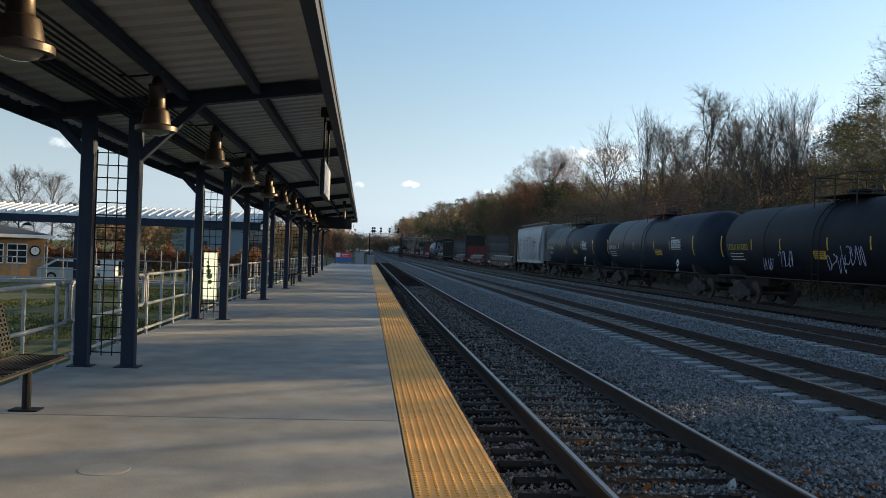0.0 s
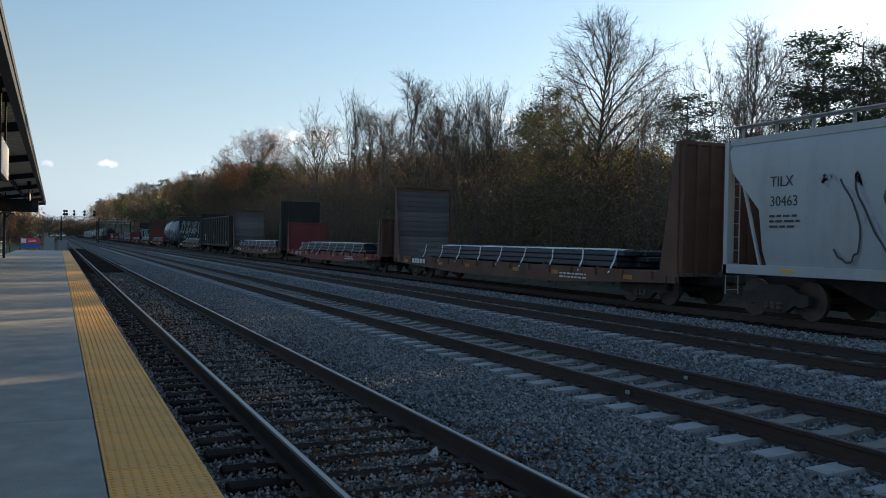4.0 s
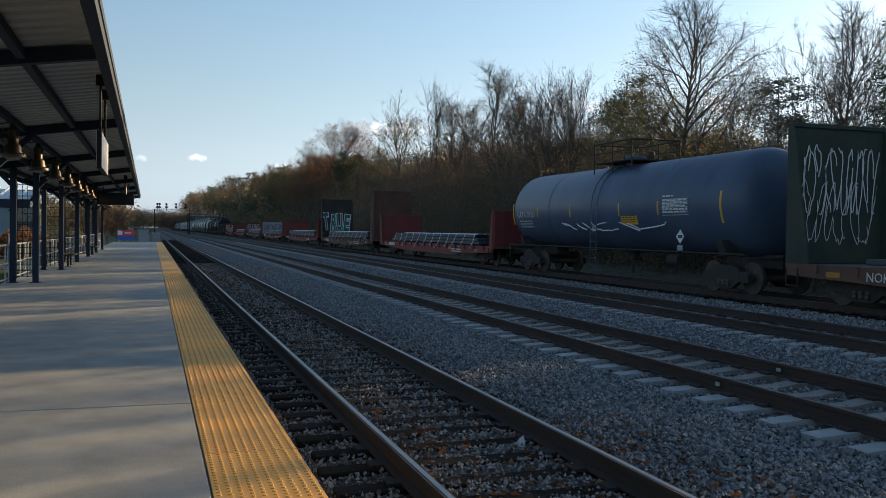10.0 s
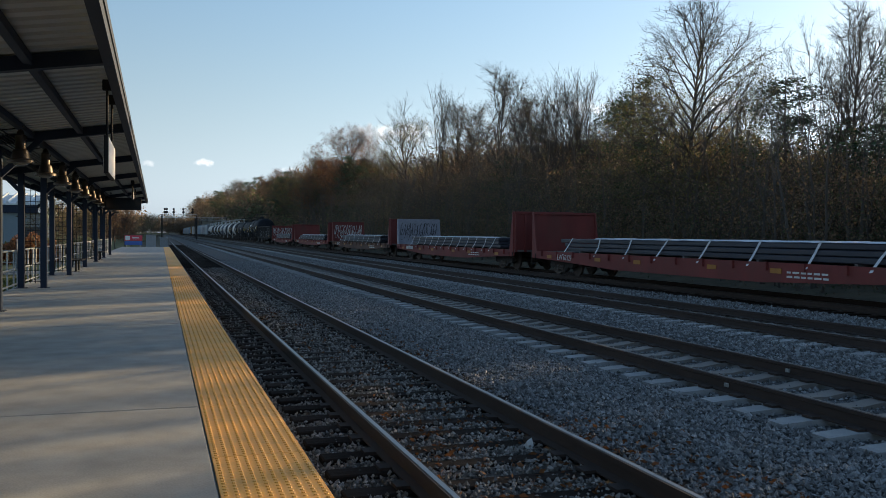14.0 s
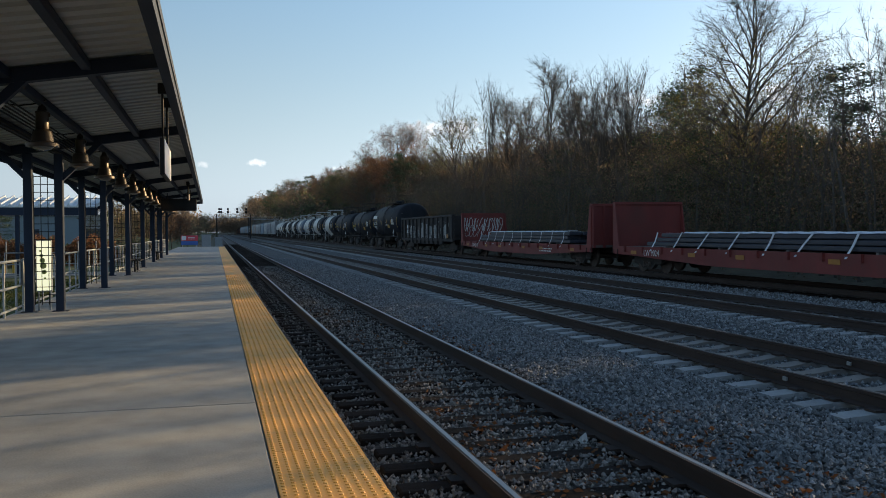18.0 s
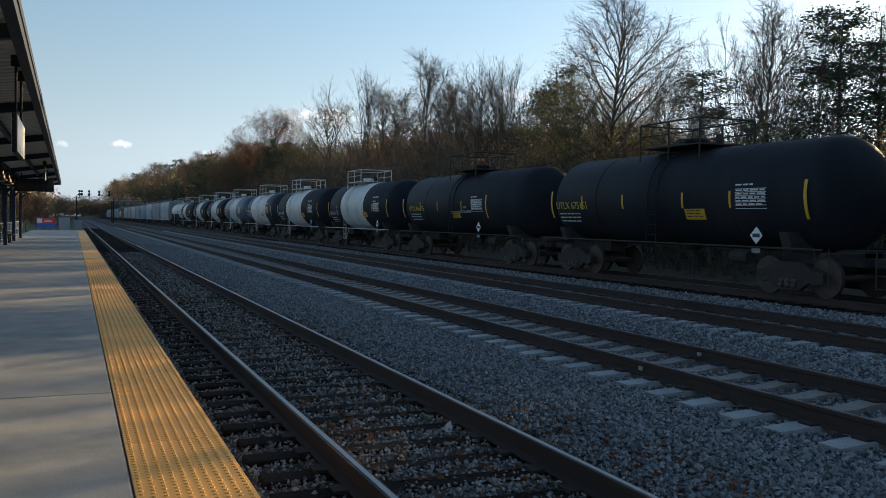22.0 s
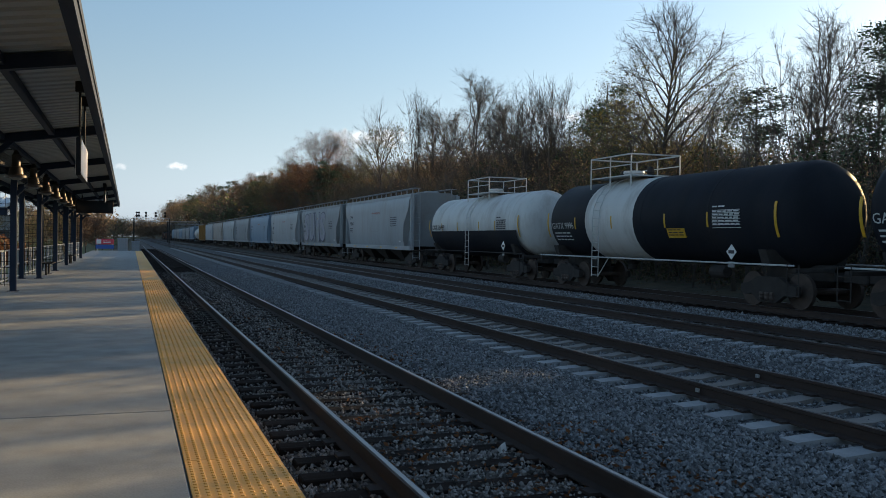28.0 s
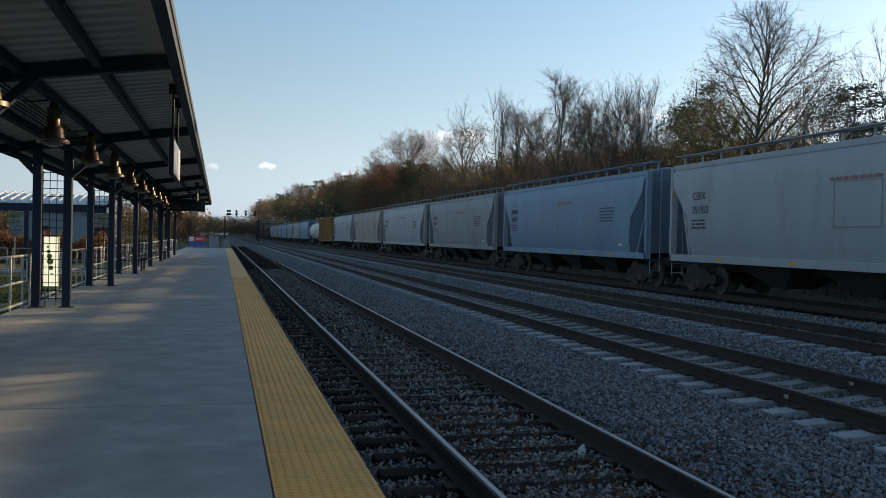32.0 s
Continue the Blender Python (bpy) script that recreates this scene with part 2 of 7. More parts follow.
M["tank_white"] = surf("tank_white", (0.62, 0.61, 0.58), 0.5, var=0.1, scale=0.8, bump=0.03, stain=(0.26, 0.2, 0.15), stain_amt=0.5, stain_scale=1.2, stretch=(1, 1.6, 0.35))
M["car_grey"] = surf("hopper_grey", (0.28, 0.295, 0.305), 0.6, var=0.12, scale=0.7, stain=(0.19, 0.16, 0.14), stain_amt=0.45, stain_scale=0.9, stretch=(1, 1.5, 0.4), bump=0.04)
M["car_white"] = surf("hopper_white", (0.35, 0.37, 0.385), 0.55, var=0.1, scale=0.7, stain=(0.25, 0.22, 0.19), stain_amt=0.45, stain_scale=0.9, stretch=(1, 1.5, 0.4), bump=0.04)
M["car_blue"] = surf("hopper_light_blue", (0.20, 0.285, 0.375), 0.55, var=0.12, scale=0.7, stain=(0.2, 0.22, 0.24), stain_amt=0.4, stain_scale=0.9, stretch=(1, 1.5, 0.4), bump=0.04)
M["car_tan"] = surf("hopper_rust_streaked", (0.40, 0.36, 0.32), 0.7, var=0.2, scale=0.7, stain=(0.22, 0.1, 0.05), stain_amt=0.8, stain_scale=0.9, stretch=(1, 2, 0.3), bump=0.04)
M["car_red"] = surf("red_oxide_paint", (0.17, 0.03, 0.026), 0.65, var=0.25, scale=1, stain=(0.10, 0.04, 0.03), stain_amt=0.6, stain_scale=0.8, stretch=(1, 1, 0.5), bump=0.05)
M["car_brown"] = surf("rusty_brown_paint", (0.12, 0.06, 0.04), 0.8, var=0.35, scale=1.2, stain=(0.05, 0.035, 0.03), stain_amt=0.7, stain_scale=0.8, bump=0.08)
M["car_green"] = surf("dark_green_paint", (0.022, 0.036, 0.025), 0.7, var=0.3, scale=1, stain=(0.08, 0.06, 0.04), stain_amt=0.6, stain_scale=0.8)
M["car_dark"] = surf("grimy_black_paint", (0.03, 0.028, 0.028), 0.8, var=0.35, scale=1.2, stain=(0.08, 0.055, 0.04), stain_amt=0.6, stain_scale=1.1, bump=0.06)
M["car_box"] = surf("yellow_brown_boxcar", (0.30, 0.17, 0.05), 0.7, var=0.25, scale=1, stain=(0.12, 0.06, 0.03), stain_amt=0.6)
M["under"] = surf("grimy_running_gear", (0.035, 0.03, 0.027), 0.85, var=0.4, scale=5, bump=0.2)
M["wheel"] = surf("steel_wheel", (0.09, 0.07, 0.06), 0.6, metal=0.5, var=0.3, scale=5)
M["plank"] = surf("weathered_plank", (0.13, 0.12, 0.115), 0.9, var=0.35, scale=3, fine=40, stretch=(0.25, 1, 3), rand=0.3, bump=0.4)
M["wrap"] = surf("dark_steel_load", (0.035, 0.04, 0.055), 0.45, var=0.3, scale=2, stretch=(1, 0.1, 1))
M["strap"] = surf("white_strap", (0.62, 0.64, 0.68), 0.6, var=0.1)
M["yellow"] = surf("reflective_yellow", (0.62, 0.36, 0.03), 0.4, var=0.15)
M["orange"] = surf("orange_placard", (0.36, 0.16, 0.03), 0.5, var=0.15)
M["letter"] = surf("white_lettering", (0.62, 0.62, 0.6), 0.6, var=0.15)
M["letter_y"] = surf("yellow_lettering", (0.55, 0.42, 0.06), 0.6, var=0.15)
M["letter_d"] = surf("dark_lettering", (0.04, 0.04, 0.05), 0.6, var=0.15)
M["teal"] = surf("teal_spray_paint", (0.02, 0.13, 0.12), 0.5, var=0.15)
M["purple"] = surf("grey_violet_spray_paint", (0.30, 0.30, 0.35), 0.6, var=0.2)
M["violet_dark"] = surf("dark_violet_spray_paint", (0.10, 0.10, 0.15), 0.6, var=0.2)
M["scrawl"] = surf("thin_violet_white_spray", (0.40, 0.38, 0.52), 0.6, var=0.2)
M["letter_grey"] = surf("faded_grey_lettering", (0.30, 0.30, 0.29), 0.7, var=0.2)
M["faded_red"] = surf("faded_red_lettering", (0.34, 0.16, 0.14), 0.7, var=0.2)
M["white_paint"] = surf("white_paint", (0.75, 0.75, 0.73), 0.5, var=0.08)
M["rail_white"] = surf("pale_handrail_paint", (0.5, 0.5, 0.48), 0.5, var=0.15)
M["sign_white"] = surf("sign_face_pale", (0.78, 0.74, 0.74), 0.4, var=0.05, scale=3)
M["poster"] = surf("poster_cream", (0.78, 0.75, 0.52), 0.45, var=0.05)
# the cream sheet also emits a weak warm glow
M["poster"].node_tree.nodes["Principled BSDF"].inputs["Emission Color"].default_value = (1.0, 0.93, 0.62, 1)
M["poster"].node_tree.nodes["Principled BSDF"].inputs["Emission Strength"].default_value = 0.45
M["poster_green"] = surf("poster_green", (0.42, 0.50, 0.16), 0.45, var=0.1)
M["brick"] = surf("buff_brick", (0.46, 0.24, 0.10), 0.85, var=0.2, scale=3, fine=60)
M["roof_metal"] = surf("pale_standing_seam_roof", (0.60, 0.62, 0.64), 0.4, metal=0.2, var=0.08, scale=1)
M["roof_dark"] = surf("slate_blue_roof", (0.05, 0.06, 0.08), 0.8, spec=0.2, var=0.15)
M["glass_dark"] = surf("window_glass_dark", (0.02, 0.025, 0.03), 0.08, var=0.05, bump=0)
M["red_sign"] = surf("red_sign", (0.62, 0.05, 0.08), 0.5, var=0.08)
M["blue_sign"] = surf("blue_sign", (0.05, 0.12, 0.40), 0.5, var=0.08)
M["shed"] = surf("grey_blue_metal_wall", (0.20, 0.25, 0.29), 0.6, var=0.06, scale=0.5)
M["lens"] = surf("frosted_lamp_lens", (0.16, 0.15, 0.13), 0.12, var=0.05)
M["paint_silver"] = surf("car_paint_silver", (0.42, 0.44, 0.46), 0.3, metal=0.3, var=0.05)
M["paint_white"] = surf("car_paint_white", (0.7, 0.7, 0.7), 0.3, var=0.05)
M["paint_dark"] = surf("car_paint_dark", (0.03, 0.035, 0.05), 0.3, var=0.05)
M["patch"] = surf("concrete_patch", (0.355, 0.345, 0.315), 0.85, var=0.12, scale=2)
M["rail_dull"] = surf("dull_rail_head", (0.05, 0.042, 0.04), 0.45, metal=0.7, var=0.3, scale=2, stretch=(1, 0.15, 1))
M["dead_leaf"] = leaf("fallen_leaves", (0.20, 0.085, 0.035))


# ---- mesh tools ----
class Mesh:
    """Collects vertices and faces of one part."""

    def __init__(self):
        self.v, self.f = [], []

    def add(self, verts, faces):
        k = len(self.v)
        self.v.extend(verts)
        self.f.extend(tuple(i + k for i in f) for f in faces)
        return self

    def box(self, x0, x1, y0, y1, z0, z1, bev=0.0, m=None):
        if bev:
            b = min(bev, (x1 - x0) / 2.1, (y1 - y0) / 2.1, (z1 - z0) / 2.1)
            vs = []
            for z, k in ((z0, b), (z0 + b, 0), (z1 - b, 0), (z1, b)):
                vs += [(x0 + k + b * (not k), y0 + k, z), (x1 - k - b * (not k), y0 + k, z), (x1 - k, y0 + k + b * (not k), z), (x1 - k, y1 - k - b * (not k), z),
                       (x1 - k - b * (not k), y1 - k, z), (x0 + k + b * (not k), y1 - k, z), (x0 + k, y1 - k - b * (not k), z), (x0 + k, y0 + k + b * (not k), z)]
            fs = [tuple(reversed(range(8))), tuple(range(24, 32))]
            for r in range(3):
                for i in range(8):
                    j = (i + 1) % 8
                    fs.append((r * 8 + i, r * 8 + j, r * 8 + 8 + j, r * 8 + 8 + i))
        else:
            vs = [(x0, y0, z0), (x1, y0, z0), (x1, y1, z0), (x0, y1, z0), (x0, y0, z1), (x1, y0, z1), (x1, y1, z1), (x0, y1, z1)]
            fs = [(3, 2, 1, 0), (4, 5, 6, 7), (0, 1, 5, 4), (1, 2, 6, 5), (2, 3, 7, 6), (3, 0, 4, 7)]
        if m is not None:
            vs = [tuple(m @ Vector(p)) for p in vs]
        return self.add(vs, fs)

    def tube(self, p, q, r, r2=None, n=6, caps=True):
        p, q = Vector(p), Vector(q)
        d = (q - p).normalized()
        u = d.orthogonal().normalized()
        w = d.cross(u)
        r2 = r if r2 is None else r2
        vs = []
        for c, rr in ((p, r), (q, r2)):
            for i in range(n):
                t = 2 * math.pi * i / n
                vs.append(tuple(c + (u * math.cos(t) + w * math.sin(t)) * rr))
        fs = [(i, (i + 1) % n, n + (i + 1) % n, n + i) for i in range(n)]
        if caps:
            fs += [tuple(reversed(range(n))), tuple(range(n, 2 * n))]
        return self.add(vs, fs)

    def path(self, pts, r, n=6):
        for p, q in zip(pts, pts[1:]):
            self.tube(p, q, r, n=n)
        return self

    def lathe(self, profile, n=16, axis="z", centre=(0, 0, 0)):
        """profile: (radius, height) pairs."""
        vs = []
        cx, cy, cz = centre
        for r, h in profile:
            for i in range(n):
                t = 2 * math.pi * i / n
                c, s = r * math.cos(t), r * math.sin(t)
                vs.append({"z": (cx + c, cy + s, cz + h), "y": (cx + s, cy + h, cz + c), "x": (cx + h, cy + c, cz + s)}[axis])
        fs = []
        for k in range(len(profile) - 1):
            for i in range(n):
                j = (i + 1) % n
                fs.append((k * n + i, k * n + j, k * n + n + j, k * n + n + i))
        fs += [tuple(reversed(range(n))), tuple(range((len(profile) - 1) * n, len(profile) * n))]
        return self.add(vs, fs)

    def prism(self, poly, y0, y1, axis="y"):
        """A polygon of (x, z) drawn out along y (or of (y, z) along x)."""
        n = len(poly)
        put = (lambda a, b, c: (a, c, b)) if axis == "y" else (lambda a, b, c: (c, a, b))
        vs = [put(a, b, y0) for a, b in poly] + [put(a, b, y1) for a, b in poly]
        fs = [(i, (i + 1) % n, n + (i + 1) % n, n + i) for i in range(n)]
        fs += [tuple(reversed(range(n))), tuple(range(n, 2 * n))]
        return self.add(vs, fs)

    def data(self, name, mat, smooth=False):
        me = bpy.data.meshes.new(name)
        me.from_pydata([tuple(p) for p in self.v], [], self.f)
        me.materials.append(mat)
        if smooth:
            me.shade_smooth()
            try:
                me.set_sharp_from_angle(angle=radians(40))
            except Exception:
                pass
        me.update()
        return me


def part(name, mesh, mat, parent=None, label="", at=None, smooth=False):
    """One mesh object under a thing or part. mesh: a Mesh, or mesh data to be shared."""
    me = mesh if isinstance(mesh, bpy.types.Mesh) else mesh.data(name, mat, smooth)
    ob = new(name, me)
    ob.parent = parent
    if at is not None:
        ob.matrix_basis = at
    if label:
        tagged(ob, label)
    return ob


def thing(name, label, category, at=None, group="", kind=""):
    ob = new(name)
    ob.empty_display_size = 0.2
    if at is not None:
        ob.matrix_basis = at
    return tagged(ob, label, category, group, kind)


def lettering(name, words, size, mat, parent, at):
    """Flat raised letters in the built-in font."""
    cu = bpy.data.curves.new(name, "FONT")
    cu.body, cu.size, cu.extrude, cu.resolution_u = words, size, 0.002, 2
    tmp = bpy.data.objects.new(name, cu)
    me = bpy.data.meshes.new_from_object(tmp)
    bpy.data.objects.remove(tmp)
    bpy.data.curves.remove(cu)
    me.materials.clear()
    me.materials.append(mat)
    return part(name, me, mat, parent, at=at)


def side(y, z, x):
    """The pose of writing on the flank of a car that faces the platform: reads with the picture, from far to near."""
    return Matrix.Translation((x, y, z)) @ Matrix(((0, 0, -1, 0), (-1, 0, 0, 0), (0, 1, 0, 0), (0, 0, 0, 1)))


# ---- ground, tracks, platform ----
RAIL_Z = -0.21
TRACKS = (2.56, 7.21, 11.92, 16.60)
T4_Z = -0.15


def ground_z(x, y):
    """Height of the natural ground: lawn beside the platform, cutting slope under the woods."""
    if x < -3.4:
        return -0.22 - 0.012 * min(12, -3.4 - x) - 0.95 * max(0.0, min(1.0, (y - 42) / 16))
    if x < 19.5:
        return -0.75
    k = min(1.0, (x - 19.5) / 3.0)
    hill = max(0.0, min(15.0, (y - 150) * 0.026)) * max(0.0, min(1.0, (x - 23) / 7))
    return -0.75 + 0.5 * k + max(0, x - 24) * 0.035 * min(1, 60 / max(1, x - 24)) + hill


def build_ground():
    xs = [-3000, -400, -120, -60, -40, -25, -15, -10, -7, -5, -4, -3.6, -3.4, 0, 19.5, 20, 20.6, 21.2, 22, 24, 27, 30, 35, 42, 50, 60, 80, 110, 160, 400, 3000]
    ys = [-400, -60, -20, 0, 10, 20, 30, 40, 55, 70, 90, 120, 150, 180, 220, 260, 300, 350, 420, 500, 700, 1200, 4000]
    m = Mesh()
    vs = [(x, y, ground_z(x, y) + (0.12 * noise.noise((x * 0.2, y * 0.2, 0)) if abs(x) < 200 and (x < -5 or x > 20) else 0)) for y in ys for x in xs]
    n = len(xs)
    left = [i for i in range(n - 1) if xs[i + 1] <= -3.4]
    m.add(vs, [(j * n + i, j * n + i + 1, j * n + n + i + 1, j * n + n + i) for j in range(len(ys) - 1) for i in range(n - 1)])
    me = m.data("ground", M["soil"])
    me.materials.append(M["grass_soil"])
    for k, p in enumerate(me.polygons):
        i = k % (n - 1)
        if i in left:
            p.material_index = 1
    tagged(new("ground", me), "leaf-strewn soil and lawn around the railway", "ground", kind="structure")


build_ground()


def ballast_z(x):
    """Height of the ballast's crown across the tracks."""
    pts = [(0.9, -0.48), (1.5, -0.43), (2.56, -0.41), (3.6, -0.42), (4.6, -0.37), (5.7, -0.44), (7.2, -0.46), (8.7, -0.44), (9.6, -0.41), (10.4, -0.43), (12, -0.44), (13.4, -0.43), (14.6, -0.37), (16.6, -0.35), (18.4, -0.37), (19.2, -0.6), (20.0, -0.85)]
    for (a, za), (b, zb) in zip(pts, pts[1:]):
        if x <= b:
            return za + (zb - za) * max(0, x - a) / (b - a)
    return -0.85


def sheet(name, x0, x1, dx, ys, mat, label, category):
    xs = np.arange(x0, x1 + 1e-6, dx)
    n = len(xs)
    vs = [(x, y, ballast_z(x) + 0.02 * noise.noise((x * 1.3, y * 0.9, 3))) for y in ys for x in xs]
    m = Mesh().add(vs, [(j * n + i, j * n + i + 1, j * n + n + i + 1, j * n + n + i) for j in range(len(ys) - 1) for i in range(n - 1)])
    return tagged(part(name, m, mat), label, category, kind="structure")


YS = [-30 + 1.0 * i for i in range(60)] + [30 + 6.0 * i for i in range(20)] + [150, 200, 300, 450, 700]
sheet("ballast_bed", 0.9, 3.6, 0.3, YS, M["ballast_dark"], "dark dirty ballast between the old wooden ties", "ballast")
sheet("ballast_bed", 3.6, 9.6, 0.3, YS, M["ballast"], "blue-grey crushed stone ballast", "ballast")
sheet("ballast_bed", 9.6, 13.2, 0.3, YS, M["ballast"], "grey crushed stone ballast beside the third track", "ballast")
sheet("ballast_bed", 13.2, 20.1, 0.3, YS, M["ballast_dark"], "dark oily ballast under the freight train", "ballast")


def stones(name, x0, x1, y0, y1, count, lo, hi, mat, label, avoid=(), ties=None):
    """Loose crushed stones, each a crooked octahedron."""
    r = np.random.default_rng(int(abs(x0) * 100 + y0))
    x = r.uniform(x0, x1, count)
    y = y0 + (y1 - y0) * r.uniform(0, 1, count) ** 2.1
    keep = np.ones(count, bool)
    for a, b in avoid:
        keep &= ~((x > a) & (x < b))
    if ties:
        first, step, half = ties
        keep &= (np.abs((y - first + step / 2) % step - step / 2) > half) | (x < TRACKS[0] - 1.3) | (r.uniform(0, 1, count) < 0.12)
    x, y = x[keep], y[keep]
    n = len(x)
    z = np.array([ballast_z(v) for v in x]) + r.uniform(-0.008, 0.032, n) + (0.012 if ties else 0)
    base = np.array([(1, 0, 0), (0, 1, 0), (-1, 0, 0), (0, -1, 0), (0, 0, 1), (0, 0, -1)], float)
    size = r.uniform(lo, hi, (n, 1, 1)) * r.uniform(0.6, 1.2, (n, 1, 3))
    v = base[None] * size + r.normal(0, 0.2, (n, 6, 3)) * size
    t = r.uniform(0, 6.28, n)
    c, s = np.cos(t)[:, None], np.sin(t)[:, None]
    v = np.stack([v[..., 0] * c - v[..., 1] * s, v[..., 0] * s + v[..., 1] * c, v[..., 2] * 0.95], -1) + np.stack([x, y, z], -1)[:, None]
    f = np.array([(0, 1, 4), (1, 2, 4), (2, 3, 4), (3, 0, 4), (1, 0, 5), (2, 1, 5), (3, 2, 5), (0, 3, 5)])
    me = bpy.data.meshes.new(name)
    me.from_pydata(v.reshape(-1, 3).tolist(), [], (f[None] + 6 * np.arange(n)[:, None, None]).reshape(-1, 3).tolist())
    me.materials.append(mat)
    tagged(new(name, me), label, "stones", kind="stuff")


stones("ballast_stones", 3.55, 5.95, 2.0, 60, 70000, 0.014, 0.033, M["stone"], "loose blue-grey crushed stones between two tracks")
stones("ballast_stones", 0.98, 3.85, 2.0, 48, 64000, 0.011, 0.025, M["stone_dark"], "dark small stones between the wooden ties", ((1.72, 1.9), (3.22, 3.4)), (0.5, 0.52, 0.10))
stones("ballast_stones", 5.95, 8.6, 4.0, 50, 22000, 0.016, 0.035, M["stone"], "grey stones between the concrete ties", ((6.38, 6.54), (7.88, 8.04)))
stones("ballast_stones", 8.6, 11.0, 6.0, 60, 20000, 0.018, 0.04, M["stone"], "loose grey stones beside the second track")
stones("ballast_stones", 13.25, 15.2, 10.0, 70, 16000, 0.02, 0.045, M["stone"], "grey stones between the two far tracks")


RAIL_PROFILE = [(-0.07, -0.17), (0.07, -0.17), (0.07, -0.155), (0.012, -0.135), (0.012, -0.045), (0.036, -0.035), (0.036, -0.002), (-0.036, -0.002), (-0.036, -0.035), (-0.012, -0.045), (-0.012, -0.135), (-0.07, -0.155)]


def track(i, tie, spacing, tie_z, first, count, half):
    x, z = TRACKS[i], (T4_Z if i == 3 else RAIL_Z)
    words = ("old track on dark wooden ties beside the platform", "track with rusty rails on pale concrete ties", "third track with rusty rails on concrete ties", "far track that carries the freight train")[i]
    ob = thing("railway_track", words, "railway track", pose(x, 0, z), kind="structure")
    for s in (-0.75, 0.75):
        r = part("rail", Mesh().prism([(a + s, b) for a, b in RAIL_PROFILE], -40, 900), M["rail"], ob)
        part("rail_head", Mesh().prism([(s - 0.016, -0.002), (s + 0.026, -0.002), (s + 0.024, 0.001), (s - 0.014, 0.001)], -40, 900), M["railhead" if i in (0, 3) else "rail_dull"], r, "polished running surface" if i in (0, 3) else "dull running surface")
    if tie == "wood":
        md = Mesh().box(-half, half, -0.11, 0.11, -0.18, 0.0, 0.012).data("tie", M["tie_wood"])
    else:
        poly = [(-half, -0.2), (half, -0.2), (half, -0.02), (0.95, 0.0), (0.55, 0.0), (0.3, -0.035), (-0.3, -0.035), (-0.55, 0.0), (-0.95, 0.0), (-half, -0.02)]
        md = Mesh().prism(poly, -0.12, 0.12).data("tie", M["tie_conc"])
    plate = Mesh()
    rng = random.Random(i)
    for k in range(count):
        y = first + spacing * k
        part("tie", md, None, ob, at=pose(rng.uniform(-0.03, 0.03), y + rng.uniform(-0.02, 0.02), tie_z - z + rng.uniform(-0.008, 0.004), 0, 0, rng.uniform(-0.6, 0.6)))
        if k < 84:
            for s in (-0.75, 0.75):
                plate.box(s - 0.17, s - 0.07, y - 0.08, y + 0.08, tie_z - z, tie_z - z + 0.025)
                plate.box(s + 0.07, s + 0.17, y - 0.08, y + 0.08, tie_z - z, tie_z - z + 0.025)
    pl = part("tie_plates", plate, M["rail"], ob)
    tagged(pl, kind="stuff")
    return ob


T1 = track(0, "wood", 0.52, -0.385, 0.5 - 0.52 * 24, 284, 1.3)
T2 = track(1, "concrete", 0.61, -0.375, 2.5 - 0.61 * 24, 270, 1.28)
T3 = track(2, "concrete", 0.61, -0.385, 6.5 - 0.61 * 24, 214, 1.36)
T4 = track(3, "wood", 0.52, -0.325, 10.0 - 0.52 * 30, 180, 1.3)
for y, s in ((8.9, -0.8), (9.65, 0.69)):
    part("rail_tag", Mesh().box(s - 0.006, s + 0.02, y - 0.035, y + 0.035, -0.108, -0.062, 0.004), M["letter_grey"], T2, "small white tag on the rail's web")

# a scrap of pale litter in the near track
tagged(part("litter_scrap", Mesh().add([(0, 0, 0), (0.07, 0.02, 0.0), (0.06, 0.05, 0.09), (0.01, 0.03, 0.07), (-0.02, 0.05, 0.02)], [(0, 1, 2, 3), (0, 3, 4), (3, 2, 1, 0), (4, 3, 0)]), M["white_paint"], at=pose(3.06, 7.05, -0.40)), "crumpled scrap of pale litter on the ballast", "litter")
tagged(part("litter_scrap", Mesh().box(-0.09, 0.09, -0.05, 0.05, 0, 0.035, 0.015), M["tie_conc"], at=pose(3.03, 15.3, -0.40, 0, 8, 20)), "flat pale piece of litter on the ballast", "litter")

# platform: slabs with open joints, and a tactile edge
EDGE = 0.94
PLATFORM_END = 92.0
plat = thing("platform", "long low concrete station platform", "platform", kind="structure")
slab = Mesh().box(-3.6, EDGE - 0.612, 0, 7.04, -0.5, 0, 0.012).data("slab", M["concrete"])
y = 7.67 - 7.05 * 3
SLABS = []
while y < PLATFORM_END - 5:
    part("slab", slab, None, plat, at=pose(0, y, 0))
    SLABS.append(y)
    y += 7.05
PLATFORM_END = y
part("joint_filler", Mesh().box(-3.58, EDGE - 0.63, SLABS[0], y - 0.02, -0.49, -0.02), M["joint"], plat)
part("edge_beam", Mesh().box(EDGE - 0.608, EDGE - 0.02, SLABS[0], y, -0.7, -0.012), M["concrete"], plat)


